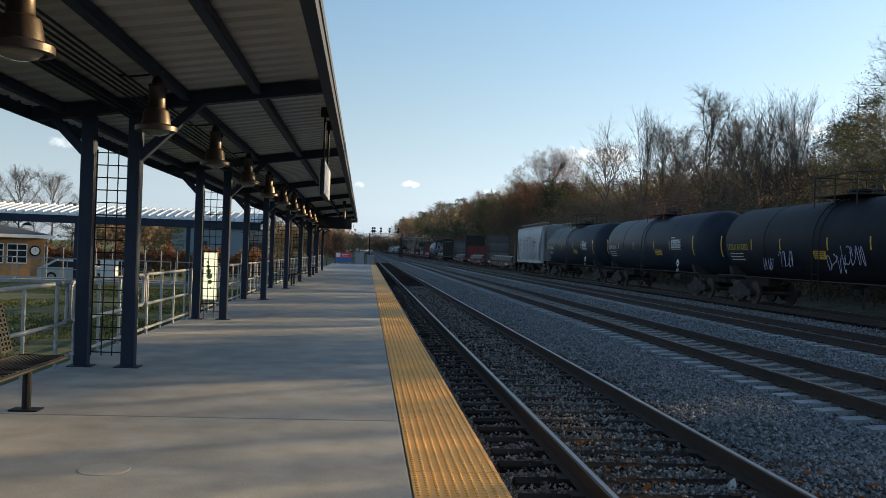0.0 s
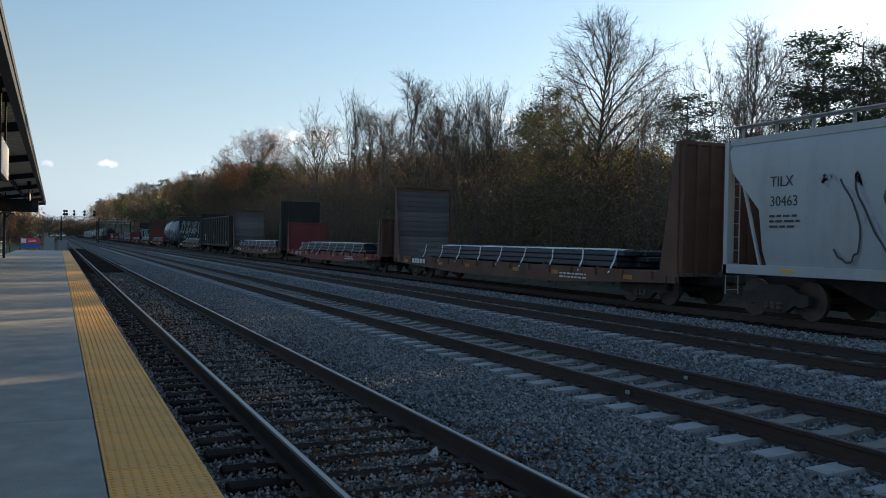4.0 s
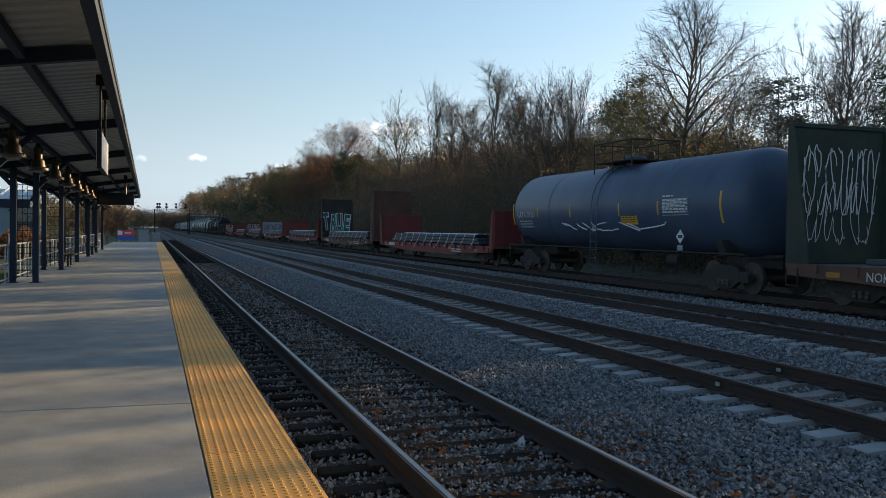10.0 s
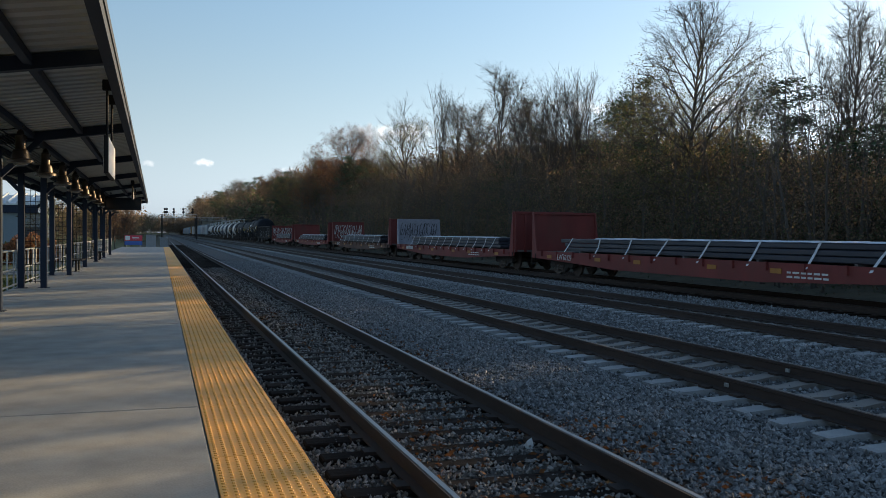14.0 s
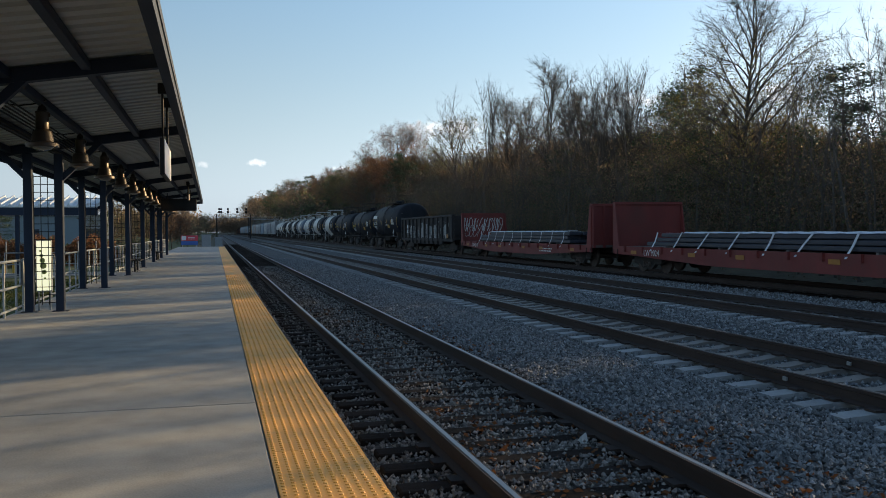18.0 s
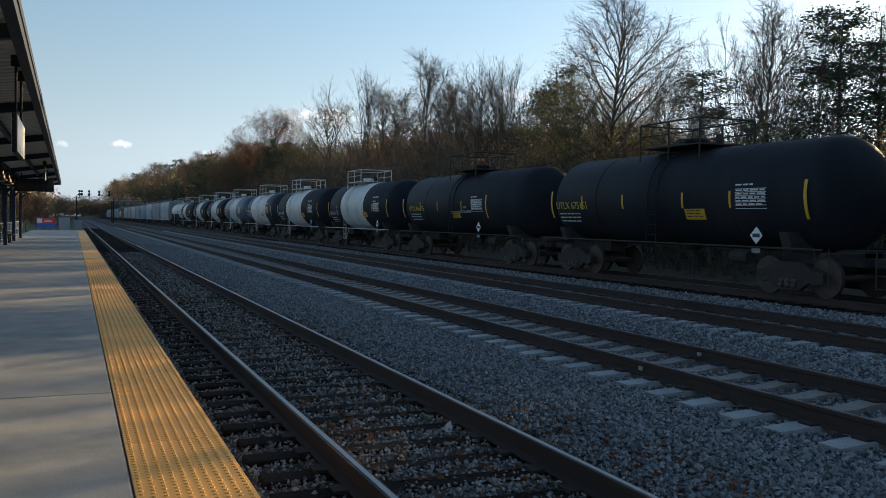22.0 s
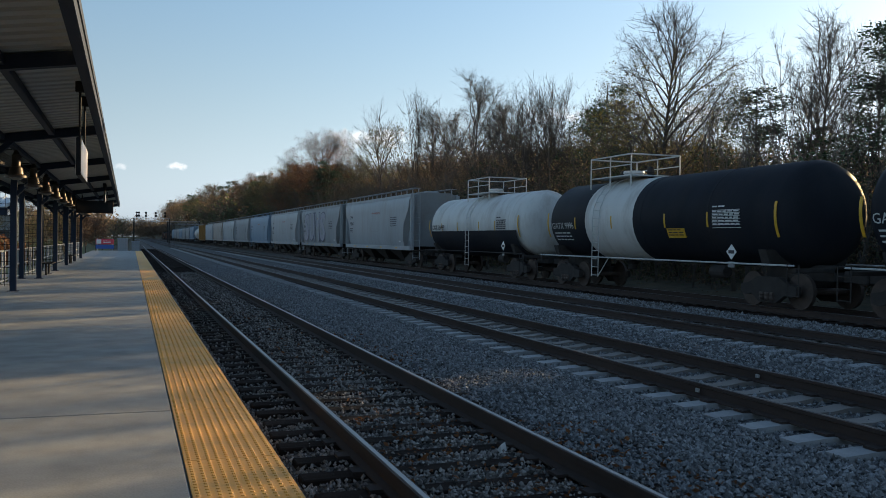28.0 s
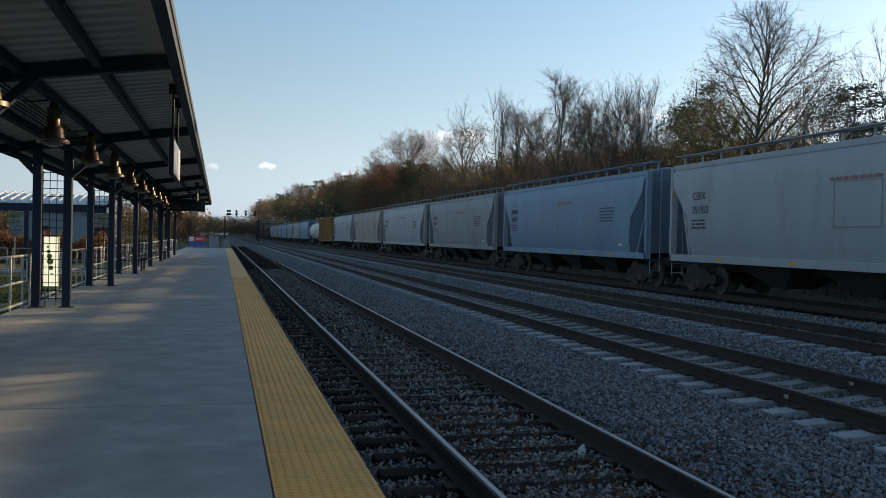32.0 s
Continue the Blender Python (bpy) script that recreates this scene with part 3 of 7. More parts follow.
def tactile_tile(domes):
    m = Mesh().box(0.0, 0.60, 0, 1.755, -0.012, 0.002, 0.002)
    if domes:
        for i in range(10):
            for j in range(29):
                cx, cy = 0.03 + 0.06 * i, 0.035 + 0.0602 * j
                vs = [(cx + r * math.cos(k * 1.0472), cy + r * math.sin(k * 1.0472), z) for r, z in ((0.015, 0.002), (0.010, 0.0075)) for k in range(6)]
                m.add(vs, [(k, (k + 1) % 6, 6 + (k + 1) % 6, 6 + k) for k in range(6)] + [(6, 7, 8, 9, 10, 11)])
    return m.data("tactile_tile", M["tactile"])


t_near, t_far = tactile_tile(True), tactile_tile(False)
k = 0
y = SLABS[0]
while y < PLATFORM_END - 0.1:
    part("tactile_tile", t_near if 2 < y < 30 else t_far, None, plat, at=pose(EDGE - 0.605, y + 0.002, 0.0))
    y += 7.05 / 4
part("round_patch", Mesh().lathe([(0.0, 0.0005), (0.165, 0.0005), (0.16, 0.003), (0.0, 0.003)], 24, centre=(-1.65, 5.86, 0)), M["patch"], plat, "faint round patch in the concrete")


# ---- platform canopy ----
BAY = 7.1
FIRST, LAST = -3, 7
SLOPE = 0.15


def under(x):
    """Underside of the canopy's cross-beams."""
    return 3.37 + (x + 0.51) * SLOPE


canopy = thing("platform_canopy", "dark navy steel platform canopy with a pale corrugated roof", "canopy", pose(0, 10.7, 0, 0, 0, 0.315))
post_m = Mesh().box(-0.076, 0.076, -0.076, 0.076, 0, 2.95, 0.012)
post_m.box(-0.14, 0.14, -0.12, 0.12, 0, 0.012, 0.004)
post_m = post_m.data("post", M["navy"])
XL, XR = -3.31, -2.775
screen = Mesh()
for i in range(4):
    x = XL + 0.085 + (XR - XL - 0.17) * i / 3
    screen.tube((x, 0.05, 0.12), (x, 0.05, 2.56), 0.0075, n=5)
for i in range(17):
    screen.tube((XL + 0.07, 0.062, 0.16 + 0.148 * i), (XR - 0.07, 0.062, 0.16 + 0.148 * i), 0.0075, n=5)
screen = screen.data("screen", M["black"])
beam = Mesh()
beam.prism([(-3.95, under(-3.95)), (-0.605, under(-0.605)), (-0.605, under(-0.605) + 0.16), (-3.95, under(-3.95) + 0.16)], -0.07, 0.07)
beam = beam.data("cross_beam", M["navy"])
braces = []
for p, q in (((XR + 0.045, 2.48), (-2.02, 3.19)), ((XL - 0.05, 2.52), (-3.74, 2.92))):
    d = Vector((q[0] - p[0], q[1] - p[1])).normalized()
    w = Vector((-d.y, d.x)) * 0.05
    braces.append(Mesh().prism([(p[0] - w.x, p[1] - w.y), (q[0] - w.x, q[1] - w.y), (q[0] + w.x, q[1] + w.y), (p[0] + w.x, p[1] + w.y)][::(1 if p[0] > -3 else -1)], -0.06, 0.06).data("brace", M["navy"]))
poly = []
w = BAY / 22
for k in range(22):
    y = k * w
    poly += [(y, 0), (y + w * 0.52, 0), (y + w * 0.62, 0.055), (y + w * 0.9, 0.055)]
poly.append((BAY, 0))
dv, df = [], []
for x in (-3.98, -0.5):
    for y, h in poly:
        dv.append((x, y, under(x) + 0.165 + h))
for x in (-3.98, -0.5):
    for y, h in poly:
        dv.append((x, y, under(x) + 0.175 + h))
n = len(poly)
for i in range(n - 1):
    df += [(i, i + 1, n + i + 1, n + i), (2 * n + i + 1, 2 * n + i, 3 * n + i, 3 * n + i + 1)]
roof_panel = Mesh().add(dv, df).data("roof_panel", M["deck"])
for k in range(FIRST, LAST + 1):
    y = BAY * k
    for x in (XL, XR):
        part("post", post_m, None, canopy, at=pose(x, y, 0))
    part("screen", screen, None, canopy, "welded rod screen between two posts", at=pose(0, y, 0))
    part("cross_beam", beam, None, canopy, at=pose(0, y, 0))
    for b in braces:
        part("brace", b, None, canopy, at=pose(0, y, 0))
    if k < LAST:
        part("roof_panel", roof_panel, None, canopy, "pale corrugated metal roof sheet", at=pose(0, y, 0))
        for x in (-1.375, -2.2, -3.0, -3.62):
            part("purlin", Mesh().box(x - 0.05, x + 0.05, y + 0.072, y + BAY - 0.072, under(x) + 0.05, under(x) + 0.155, 0.006), M["navy"], canopy)
y0, y1 = BAY * FIRST - 0.3, BAY * LAST + 0.1
for k in range(FIRST, LAST):
    z = under(-0.51)
    part("fascia", Mesh().prism([(-0.60, z - 0.03), (-0.482, z - 0.03), (-0.478, z + 0.17), (-0.49, z + 0.17), (-0.49, z - 0.018), (-0.592, z - 0.018), (-0.592, z + 0.155), (-0.60, z + 0.155)], BAY * k + 0.004, BAY * (k + 1) - 0.004), M["navy"], canopy)
    z = under(-3.98)
    part("fascia", Mesh().prism([(-4.02, z + 0.03), (-3.985, z + 0.03), (-3.985, z + 0.2), (-4.02, z + 0.2)], BAY * k + 0.004, BAY * (k + 1) - 0.004), M["navy"], canopy)
part("drip_edge", Mesh().box(-0.476, -0.466, y0, y1, under(-0.51) + 0.09, under(-0.51) + 0.19), M["navy"], canopy, "thin dark metal drip edge")
for i in range(8):
    x = -2.36 - 0.062 * i - (0.12 if i > 4 else 0)
    part("conduit", Mesh().tube((x, y0, under(x) - 0.03), (x, y1, under(x) - 0.03), 0.012, n=6), M["black"], canopy, "thin electrical conduit")


def bell_lamp():
    ob = thing("bell_lamp", "bronze bell-shaped hanging platform lamp", "lamp", group="bell lamps under the canopy")
    part("bell", Mesh().lathe([(0.0, 0.55), (0.035, 0.55), (0.05, 0.53), (0.06, 0.485), (0.088, 0.47), (0.09, 0.45), (0.082, 0.44), (0.084, 0.24), (0.095, 0.225), (0.116, 0.215), (0.124, 0.195), (0.146, 0.075), (0.165, 0.062), (0.2, 0.056), (0.206, 0.05), (0.206, 0.004), (0.2, 0.0), (0.165, -0.002), (0.16, 0.02), (0.0, 0.03)], 28), M["bronze"], ob, smooth=True)
    part("lens", Mesh().lathe([(0.0, -0.045), (0.06, -0.04), (0.11, -0.022), (0.145, 0.005), (0.14, 0.012), (0.0, 0.012)], 20), M["lens"], ob, "clear glass bowl", smooth=True)
    part("hanger", Mesh().tube((0, 0, 0.54), (0, 0, 0.62), 0.018, n=8).box(-0.05, 0.05, -0.05, 0.05, 0.605, 0.625, 0.006), M["bronze"], ob)
    part("arm", Mesh().tube((0, 0, 0.6), (0, 0, 0.66), 0.014, n=8).path([(0, 0, 0.6), (-0.12, 0.02, 0.57), (-0.28, 0.03, 0.55), (-0.4, 0.02, 0.56)], 0.01, n=6), M["black"], ob)
    part("latch", Mesh().box(0.075, 0.10, -0.02, 0.02, 0.40, 0.45, 0.005), M["bronze"], ob)
    return ob


lamp = bell_lamp()
ys = [BAY * k + s for k in range(FIRST, LAST) for s in (-1.6, 1.95)]
lamp.matrix_basis = canopy.matrix_basis @ pose(-2.18, ys[0], 2.60)
for y in ys[1:]:
    copy_thing(lamp, canopy.matrix_basis @ pose(-2.18, y, 2.60))


def hanging_sign(x, y, w, h, z, mat, label):
    ob = thing("hanging_sign", label, "sign", canopy.matrix_basis @ pose(x, y, 0))
    part("panel", Mesh().box(-0.03, 0.03, -w / 2, w / 2, z, z + h, 0.008), M["black"], ob)
    for s in (-1, 1):
        part("face", Mesh().box(s * 0.033 - 0.003, s * 0.033 + 0.003, -w / 2 + 0.02, w / 2 - 0.02, z + 0.02, z + h - 0.02), mat, ob)
        part("hanger", Mesh().tube((0, s * w * 0.35, z + h - 0.01), (0, s * w * 0.35, under(x) + 0.05), 0.016, n=8), M["black"], ob)
        part("bracket", Mesh().box(-0.06, 0.06, s * w * 0.35 - 0.05, s * w * 0.35 + 0.05, under(x) + 0.02, under(x) + 0.16, 0.008), M["black"], ob)
    return ob


hanging_sign(-0.66, 2.7, 1.95, 0.5, 2.24, M["sign_white"], "pale rectangular station sign hung from the canopy")
hanging_sign(-0.87, 26.0, 1.2, 0.3, 2.75, M["sign_white"], "small pale sign hung further along the canopy")
board = thing("departure_board", "black electronic departure board hung from the canopy", "display", canopy.matrix_basis @ pose(-1.35, 30, 0))
part("case", Mesh().box(-0.75, 0.75, -0.15, 0.15, 2.42, 2.95, 0.02), M["black"], board)
part("screen", Mesh().box(-0.7, 0.7, -0.16, -0.152, 2.47, 2.9), M["glass_dark"], board)
for s in (-0.5, 0.5):
    part("hanger", Mesh().tube((s, 0, 2.94), (s, 0, under(-1.35 + s) + 0.03), 0.02), M["black"], board)


# ---- freight train ----
def S(t):
    """How far the train has come after t seconds."""
    return 17.616 * t + 0.01573 * t * t


WHEEL_R = 0.457
PITCH = 1.0486     # metres of train to one unit of the consist's table
wheelset_me = Mesh()
for s in (-0.75, 0.75):
    wheelset_me.lathe([(0.1, -0.06), (0.40, -0.055), (WHEEL_R, -0.055), (WHEEL_R, 0.045), (0.40, 0.05), (0.36, 0.02), (0.14, 0.0), (0.12, 0.07)], 20, "x", (s, 0, 0))
wheelset_me.tube((-1.05, 0, 0), (1.05, 0, 0), 0.085, n=8)
for k in range(3):
    t = k * 2.094
    for s in (-1.02, 1.02):
        wheelset_me.box(s - 0.02, s + 0.02, 0.05 * math.cos(t) - 0.015, 0.05 * math.cos(t) + 0.015, 0.05 * math.sin(t) - 0.015, 0.05 * math.sin(t) + 0.015)
wheelset_me = wheelset_me.data("wheelset", M["wheel"])
frame_me = Mesh()
for s in (-1, 1):
    x0, x1 = sorted((s * 0.93, s * 1.08))
    frame_me.prism([(-1.05, 0.36), (-0.85, 0.30), (-0.62, 0.34), (-0.32, 0.14), (0.32, 0.14), (0.62, 0.34), (0.85, 0.30), (1.05, 0.36), (1.05, 0.58), (0.75, 0.62), (0.4, 0.80), (-0.4, 0.80), (-0.75, 0.62), (-1.05, 0.58)], x0, x1, "x")
frame_me.box(-0.95, 0.95, -0.22, 0.22, 0.42, 0.72, 0.03)
frame_me = frame_me.data("truck", M["under"])
spring_me = Mesh()
for s in (-1.09, 1.09):
    for dy in (-0.2, 0, 0.2):
        spring_me.lathe([(0.06, 0.2), (0.075, 0.25), (0.06, 0.3), (0.075, 0.35), (0.06, 0.4)], 8, "z", (s, dy, 0))
spring_me = spring_me.data("spring_nest", M["wheel"])
coupler_me = Mesh().box(-0.1, 0.1, -0.45, 0.1, 0.72, 0.94, 0.02).box(-0.16, 0.16, -0.62, -0.4, 0.68, 0.98, 0.04).data("coupler", M["under"])
CARS, WHEELS = [], ([], [])


def car(name, label, front, rear, truck_in=1.9):
    """An empty on the far track; its y runs from the front coupler to the rear."""
    front, rear = front * PITCH, rear * PITCH
    L = rear - front
    ob = thing(name, label, "rail car", pose(TRACKS[3], front, T4_Z), group="cars of the freight train")
    for y in (truck_in, L - truck_in):
        tr = part("truck", frame_me, None, ob, at=pose(0, y, 0))
        tagged(part("spring_nest", spring_me, None, tr), kind="stuff")
        for k, dy in enumerate((-0.88, 0.88)):
            WHEELS[k].append(part("wheelset", wheelset_me, None, tr, at=pose(0, dy, WHEEL_R)))
    part("coupler", coupler_me, None, ob, at=pose(0, 0.25, 0))
    part("coupler", coupler_me, None, ob, at=pose(0, L - 0.25, 0, 0, 0, 180))
    CARS.append((ob, front))
    return ob, L


def scribble(name, parent, mat, y0, y1, z0, z1, x, seed, strokes=7, width=0.05):
    """Spray-painted loops and strokes, drawn as thin bands on a flank that faces the platform (or, with x a pair, across the car)."""
    rng = random.Random(seed)
    m = Mesh()
    across = isinstance(x, tuple)
    for k in range(strokes):
        cy = y0 + (y1 - y0) * (k + 0.5) / strokes
        w, h = (y1 - y0) / strokes * 0.62, (z1 - z0) / 2
        ph, tw = rng.uniform(0, 6.28), rng.uniform(0.6, 2.2)
        turn = rng.uniform(3.5, 6.8)
        pts = []
        for i in range(15):
            t = i / 14 * turn
            pts.append((cy + w * math.cos(t + ph) * rng.uniform(0.85, 1.1), (z0 + z1) / 2 + h * math.sin(t * tw * 0.7 + ph * 1.3) * rng.uniform(0.85, 1.05)))
        for (a, b), (c, d) in zip(pts, pts[1:]):
            v = Vector((c - a, d - b))
            if v.length < 1e-4:
                continue
            p = Vector((-v.y, v.x)).normalized() * width / 2
            quad = [(a - p.x, b - p.y), (c - p.x, d - p.y), (c + p.x, d + p.y), (a + p.x, b + p.y)]
            if across:
                m.add([(q[0], x[0], q[1]) for q in quad], [(0, 1, 2, 3)])
            else:
                m.add([(x, q[0], q[1]) for q in quad], [(3, 2, 1, 0)])
    return part(name, m, mat, parent, "sprayed graffiti strokes")


def blots(parent, mat, y0, y1, z0, z1, x, count, seed):
    """Broad sprayed fills with wavy edges on a flank that faces the platform."""
    rng = random.Random(seed)
    m = Mesh()
    for k in range(count):
        cy, cz = y0 + (y1 - y0) * (k + rng.uniform(0.3, 0.7)) / count, (z0 + z1) / 2 + rng.uniform(-0.1, 0.1)
        w, h, ph = (y1 - y0) / count * rng.uniform(0.4, 0.62), (z1 - z0) / 2 * rng.uniform(0.7, 1.0), rng.uniform(0, 6.28)
        ring = []
        for i in range(18):
            t = 2 * math.pi * i / 18
            q = 1 + 0.2 * math.sin(3 * t + ph) + 0.12 * math.sin(5 * t + 2 * ph) + rng.uniform(-0.05, 0.05)
            ring.append((x - 0.001 * (k % 3), cy + w * q * math.copysign(abs(math.cos(t)) ** 0.6, math.cos(t)), cz + h * q * math.copysign(abs(math.sin(t)) ** 0.6, math.sin(t))))
        m.add([(x - 0.001 * (k % 3), cy, cz)] + ring, [(0, 1 + (i + 1) % 18, 1 + i) for i in range(18)])
    return part("graffiti", m, mat, parent, "faded sprayed graffiti fills")


def bars(name, parent, mat, y, z, x, w, rows, step=0.11, h=0.05, seed=1):
    """Small writing that cannot be read, as plain bars."""
    rng = random.Random(seed)
    m = Mesh()
    for r in range(rows):
        c = y
        while c > y - w + 0.1:
            k = min(rng.uniform(0.12, 0.3), c - (y - w))
            m.box(x - 0.004, x, c - k, c, z - r * step - h, z - r * step)
            c -= k + 0.06
    return part(name, m, mat, parent)


def placard(parent, y, z, x, mat, w=0.45, h=0.3):
    return part("placard", Mesh().box(x - 0.012, x, y - w, y, z, z + h, 0.003), mat, parent)


def fit_letters(name, words, mat, parent, at, w, h, fat=0.0):
    """Fat sprayed letters stretched to a box of w by h from the pose's origin."""
    cu = bpy.data.curves.new(name, "FONT")
    cu.body, cu.size, cu.extrude, cu.resolution_u, cu.offset = words, 1.0, 0.002, 2, fat
    cu.space_character = 1.0 + 0.9 * 0.06
    tmp = bpy.data.objects.new(name, cu)
    me = bpy.data.meshes.new_from_object(tmp)
    bpy.data.objects.remove(tmp)
    bpy.data.curves.remove(cu)
    me.materials.clear()
    me.materials.append(mat)
    xs = [v.co.x for v in me.vertices]
    ys = [v.co.y for v in me.vertices]
    sx, sy = w / (max(xs) - min(xs)), h / (max(ys) - min(ys))
    me.transform(Matrix.Diagonal((sx, sy, 1, 1)) @ Matrix.Translation((-min(xs), -min(ys), 0)))
    return part(name, me, mat, parent, at=at)


def tank_car(front, rear, r, body, label, number="", band=None, mark=None, rail="rail_white", lower=None, words=(), cage=True, seed=0, cz=None, mid=0.5, marks=None):
    ob, L = car("tank_car", label, front, rear)
    cz = cz or (1.02 + r)
    y0, y1 = 0.65, L - 0.65
    C = L * mid
    n = 36
    def shell(a, b, rr, ends=(True, True)):
        prof = []
        if ends[0]:
            prof += [(0.02, a), (rr * 0.45, a + 0.06), (rr * 0.75, a + 0.18), (rr * 0.92, a + 0.36), (rr, a + 0.62)]
        else:
            prof += [(0.02, a), (rr, a)]
        if ends[1]:
            prof += [(rr, b - 0.62), (rr * 0.92, b - 0.36), (rr * 0.75, b - 0.18), (rr * 0.45, b - 0.06), (0.02, b)]
        else:
            prof += [(rr, b), (0.02, b)]
        return Mesh().lathe(prof, n, "y", (0, 0, cz))
    if band:
        b0, b1 = L * band[0], L * band[1]
        tank = part("tank", shell(y0, b0, r, (True, False)), M[body], ob, smooth=True)
        part("tank", shell(b1, y1, r, (False, True)), M[body], ob, smooth=True)
        part("white_band", shell(b0, b1, r + 0.004, (False, False)), M[band[2]], ob, "stained white middle of the tank", smooth=True)
    else:
        tank = part("tank", shell(y0, y1, r), M[body], ob, smooth=True)
    if lower:
        me = Mesh()
        vs, fs = [], []
        k = 16
        for y in (y0 + 0.62, y1 - 0.62):
            for i in range(k + 1):
                t = math.pi + math.pi * i / k
                vs.append(((r + 0.006) * math.cos(t), y, cz - 0.32 + (r - 0.26) * math.sin(t) * 1.08))
        fs = [(i, k + 1 + i, k + 2 + i, i + 1) for i in range(k)]
        part("lower_coat", me.add(vs, fs), M[lower], ob, "black lower half of the tank", smooth=True)
    # seams
    for f in (0.27, 0.5, 0.73):
        part("seam", Mesh().lathe([(r * 0.9, -0.03), (r + 0.008, -0.03), (r + 0.008, 0.03), (r * 0.9, 0.03)], n, "y", (0, L * f, cz)), M[band[2]] if band and band[0] < f < band[1] else M[body], ob, smooth=True)
    # underframe
    for y in (0.45, L - 2.9):
        part("stub_sill", Mesh().box(-0.28, 0.28, y, y + 2.45, 0.72, 1.12, 0.02).box(-1.45, 1.45, y + (0.0 if y < 1 else 2.3), y + (0.15 if y < 1 else 2.45), 0.95, 1.05, 0.01), M["under"], ob)
        part("saddle", Mesh().prism([(-1.2, 1.05), (1.2, 1.05), (1.35, 1.5), (-1.35, 1.5)], y + 1.2, y + 1.5), M["under"], ob)
    for s in (-1, 1):
        part("side_rail", Mesh().tube((s * 1.48, 0.5, 1.12), (s * 1.48, L - 0.5, 1.12), 0.025, n=6), M["rail_white" if band else "under"], ob)
        for y in (0.5, L - 0.5):
            lad = Mesh()
            for dy in (-0.2, 0.2):
                lad.tube((s * 1.5, y + dy, 0.35), (s * 1.5, y + dy, 1.15), 0.015, n=5)
            for z in (0.38, 0.65, 0.92):
                lad.tube((s * 1.5, y - 0.2, z), (s * 1.5, y + 0.2, z), 0.012, n=5)
            part("step_ladder", lad, M["under"], ob)
    part("brake_cylinder", Mesh().lathe([(0.0, 0), (0.16, 0), (0.18, 0.1), (0.18, 0.6), (0.1, 0.7), (0.0, 0.7)], 12, "y", (-0.9, L * 0.25, 0.85)), M["under"], ob)
    part("outlet", Mesh().lathe([(0.16, 0.7), (0.16, 0.9), (0.3, 1.0), (0.3, 1.2)], 12, "z", (0, C, 0)), M["under"], ob)
    # top gear
    top = cz + r
    part("manway", Mesh().lathe([(0.34, top - 0.1), (0.34, top + 0.22), (0.38, top + 0.24), (0.36, top + 0.32), (0.0, top + 0.35)], 16, "z", (0, C, 0)), M[band[2]] if band else M[body], ob)
    for dy in (-0.9, 0.8):
        part("valve", Mesh().lathe([(0.1, top - 0.08), (0.1, top + 0.2), (0.14, top + 0.22), (0.1, top + 0.4), (0.0, top + 0.42)], 10, "z", (0.1, C + dy, 0)), M["under"], ob)
    if cage:
        half, w, h = (1.35, 0.95, 0.78)
        zb = top - 0.3
        pf = Mesh().box(-w, w, C - half, C + half, top + 0.06, top + 0.10)
        part("walkway", pf, M[rail], ob)
        for s in (-1, 1):
            for k in range(3):
                y = C + half * (k - 1)
                part("railing_post", Mesh().tube((s * w, y, zb), (s * w, y, top + h), 0.025, n=6), M[rail], ob)
            part("top_rail", Mesh().tube((s * w, C - half, top + h), (s * w, C + half, top + h), 0.025, n=6), M[rail], ob)
            part("mid_rail", Mesh().tube((s * w, C - half, top + h * 0.55), (s * w, C + half, top + h * 0.55), 0.018, n=6), M[rail], ob)
        for dy in (-half, half):
            part("top_rail", Mesh().tube((-w, C + dy, top + h), (w, C + dy, top + h), 0.025, n=6), M[rail], ob)
    # ladder on the flank that faces the platform
    rail_mat = M[rail if band else body]
    lad = None
    for dy in (-0.22, 0.22):
        pts = [(-(r + 0.1) * math.cos(math.pi / 2 * i / 6), C + dy, cz + (r + 0.1) * math.sin(math.pi / 2 * i / 6)) for i in range(6)]
        stile = part("stile" if lad else "ladder", Mesh().path([(-(r + 0.1), C + dy, 0.45)] + pts, 0.018, n=5), rail_mat, lad or ob)
        lad = lad or stile
    rung = Mesh().tube((0, -0.22, 0), (0, 0.22, 0), 0.012, n=5).data("rung", rail_mat)
    for i in range(12):
        z = 0.5 + 0.28 * i
        t = math.asin(max(0, min(1, (z - cz) / (r + 0.1))))
        part("rung", rung, None, lad, at=pose(-(r + 0.1) * math.cos(t), C, z))
    if band:
        part("ladder_brace", Mesh().tube((-(r + 0.1), C - 0.25, 0.5), (-(r + 0.1), C - 0.9, 1.1), 0.018, n=5), rail_mat, lad)
    # marks on the flank that faces the platform, laid on its curve
    def flank(y, z, out=0.012):
        p = math.asin(max(-0.99, min(0.99, (z - cz) / r)))
        q, u = math.cos(p), math.sin(p)
        return Matrix(((0, u, -q, -(r + out) * q), (-1, 0, 0, y), (0, q, u, cz + (r + out) * u), (0, 0, 0, 1)))

    def patch(name, ya, yb, za, zb, mat, label="", out=0.012):
        m = Mesh()
        n = max(2, round((zb - za) / 0.12))
        vs = [tuple(flank(y, za + (zb - za) * i / n, o) @ Vector((0, 0, 0))) for o in (out, out - 0.01) for i in range(n + 1) for y in (yb, ya)]
        k = 2 * (n + 1)
        fs = [(2 * i, 2 * i + 1, 2 * i + 3, 2 * i + 2) for i in range(n)] + [(0, k, k + 1, 1), (k - 2, k - 1, 2 * k - 1, 2 * k - 2)]
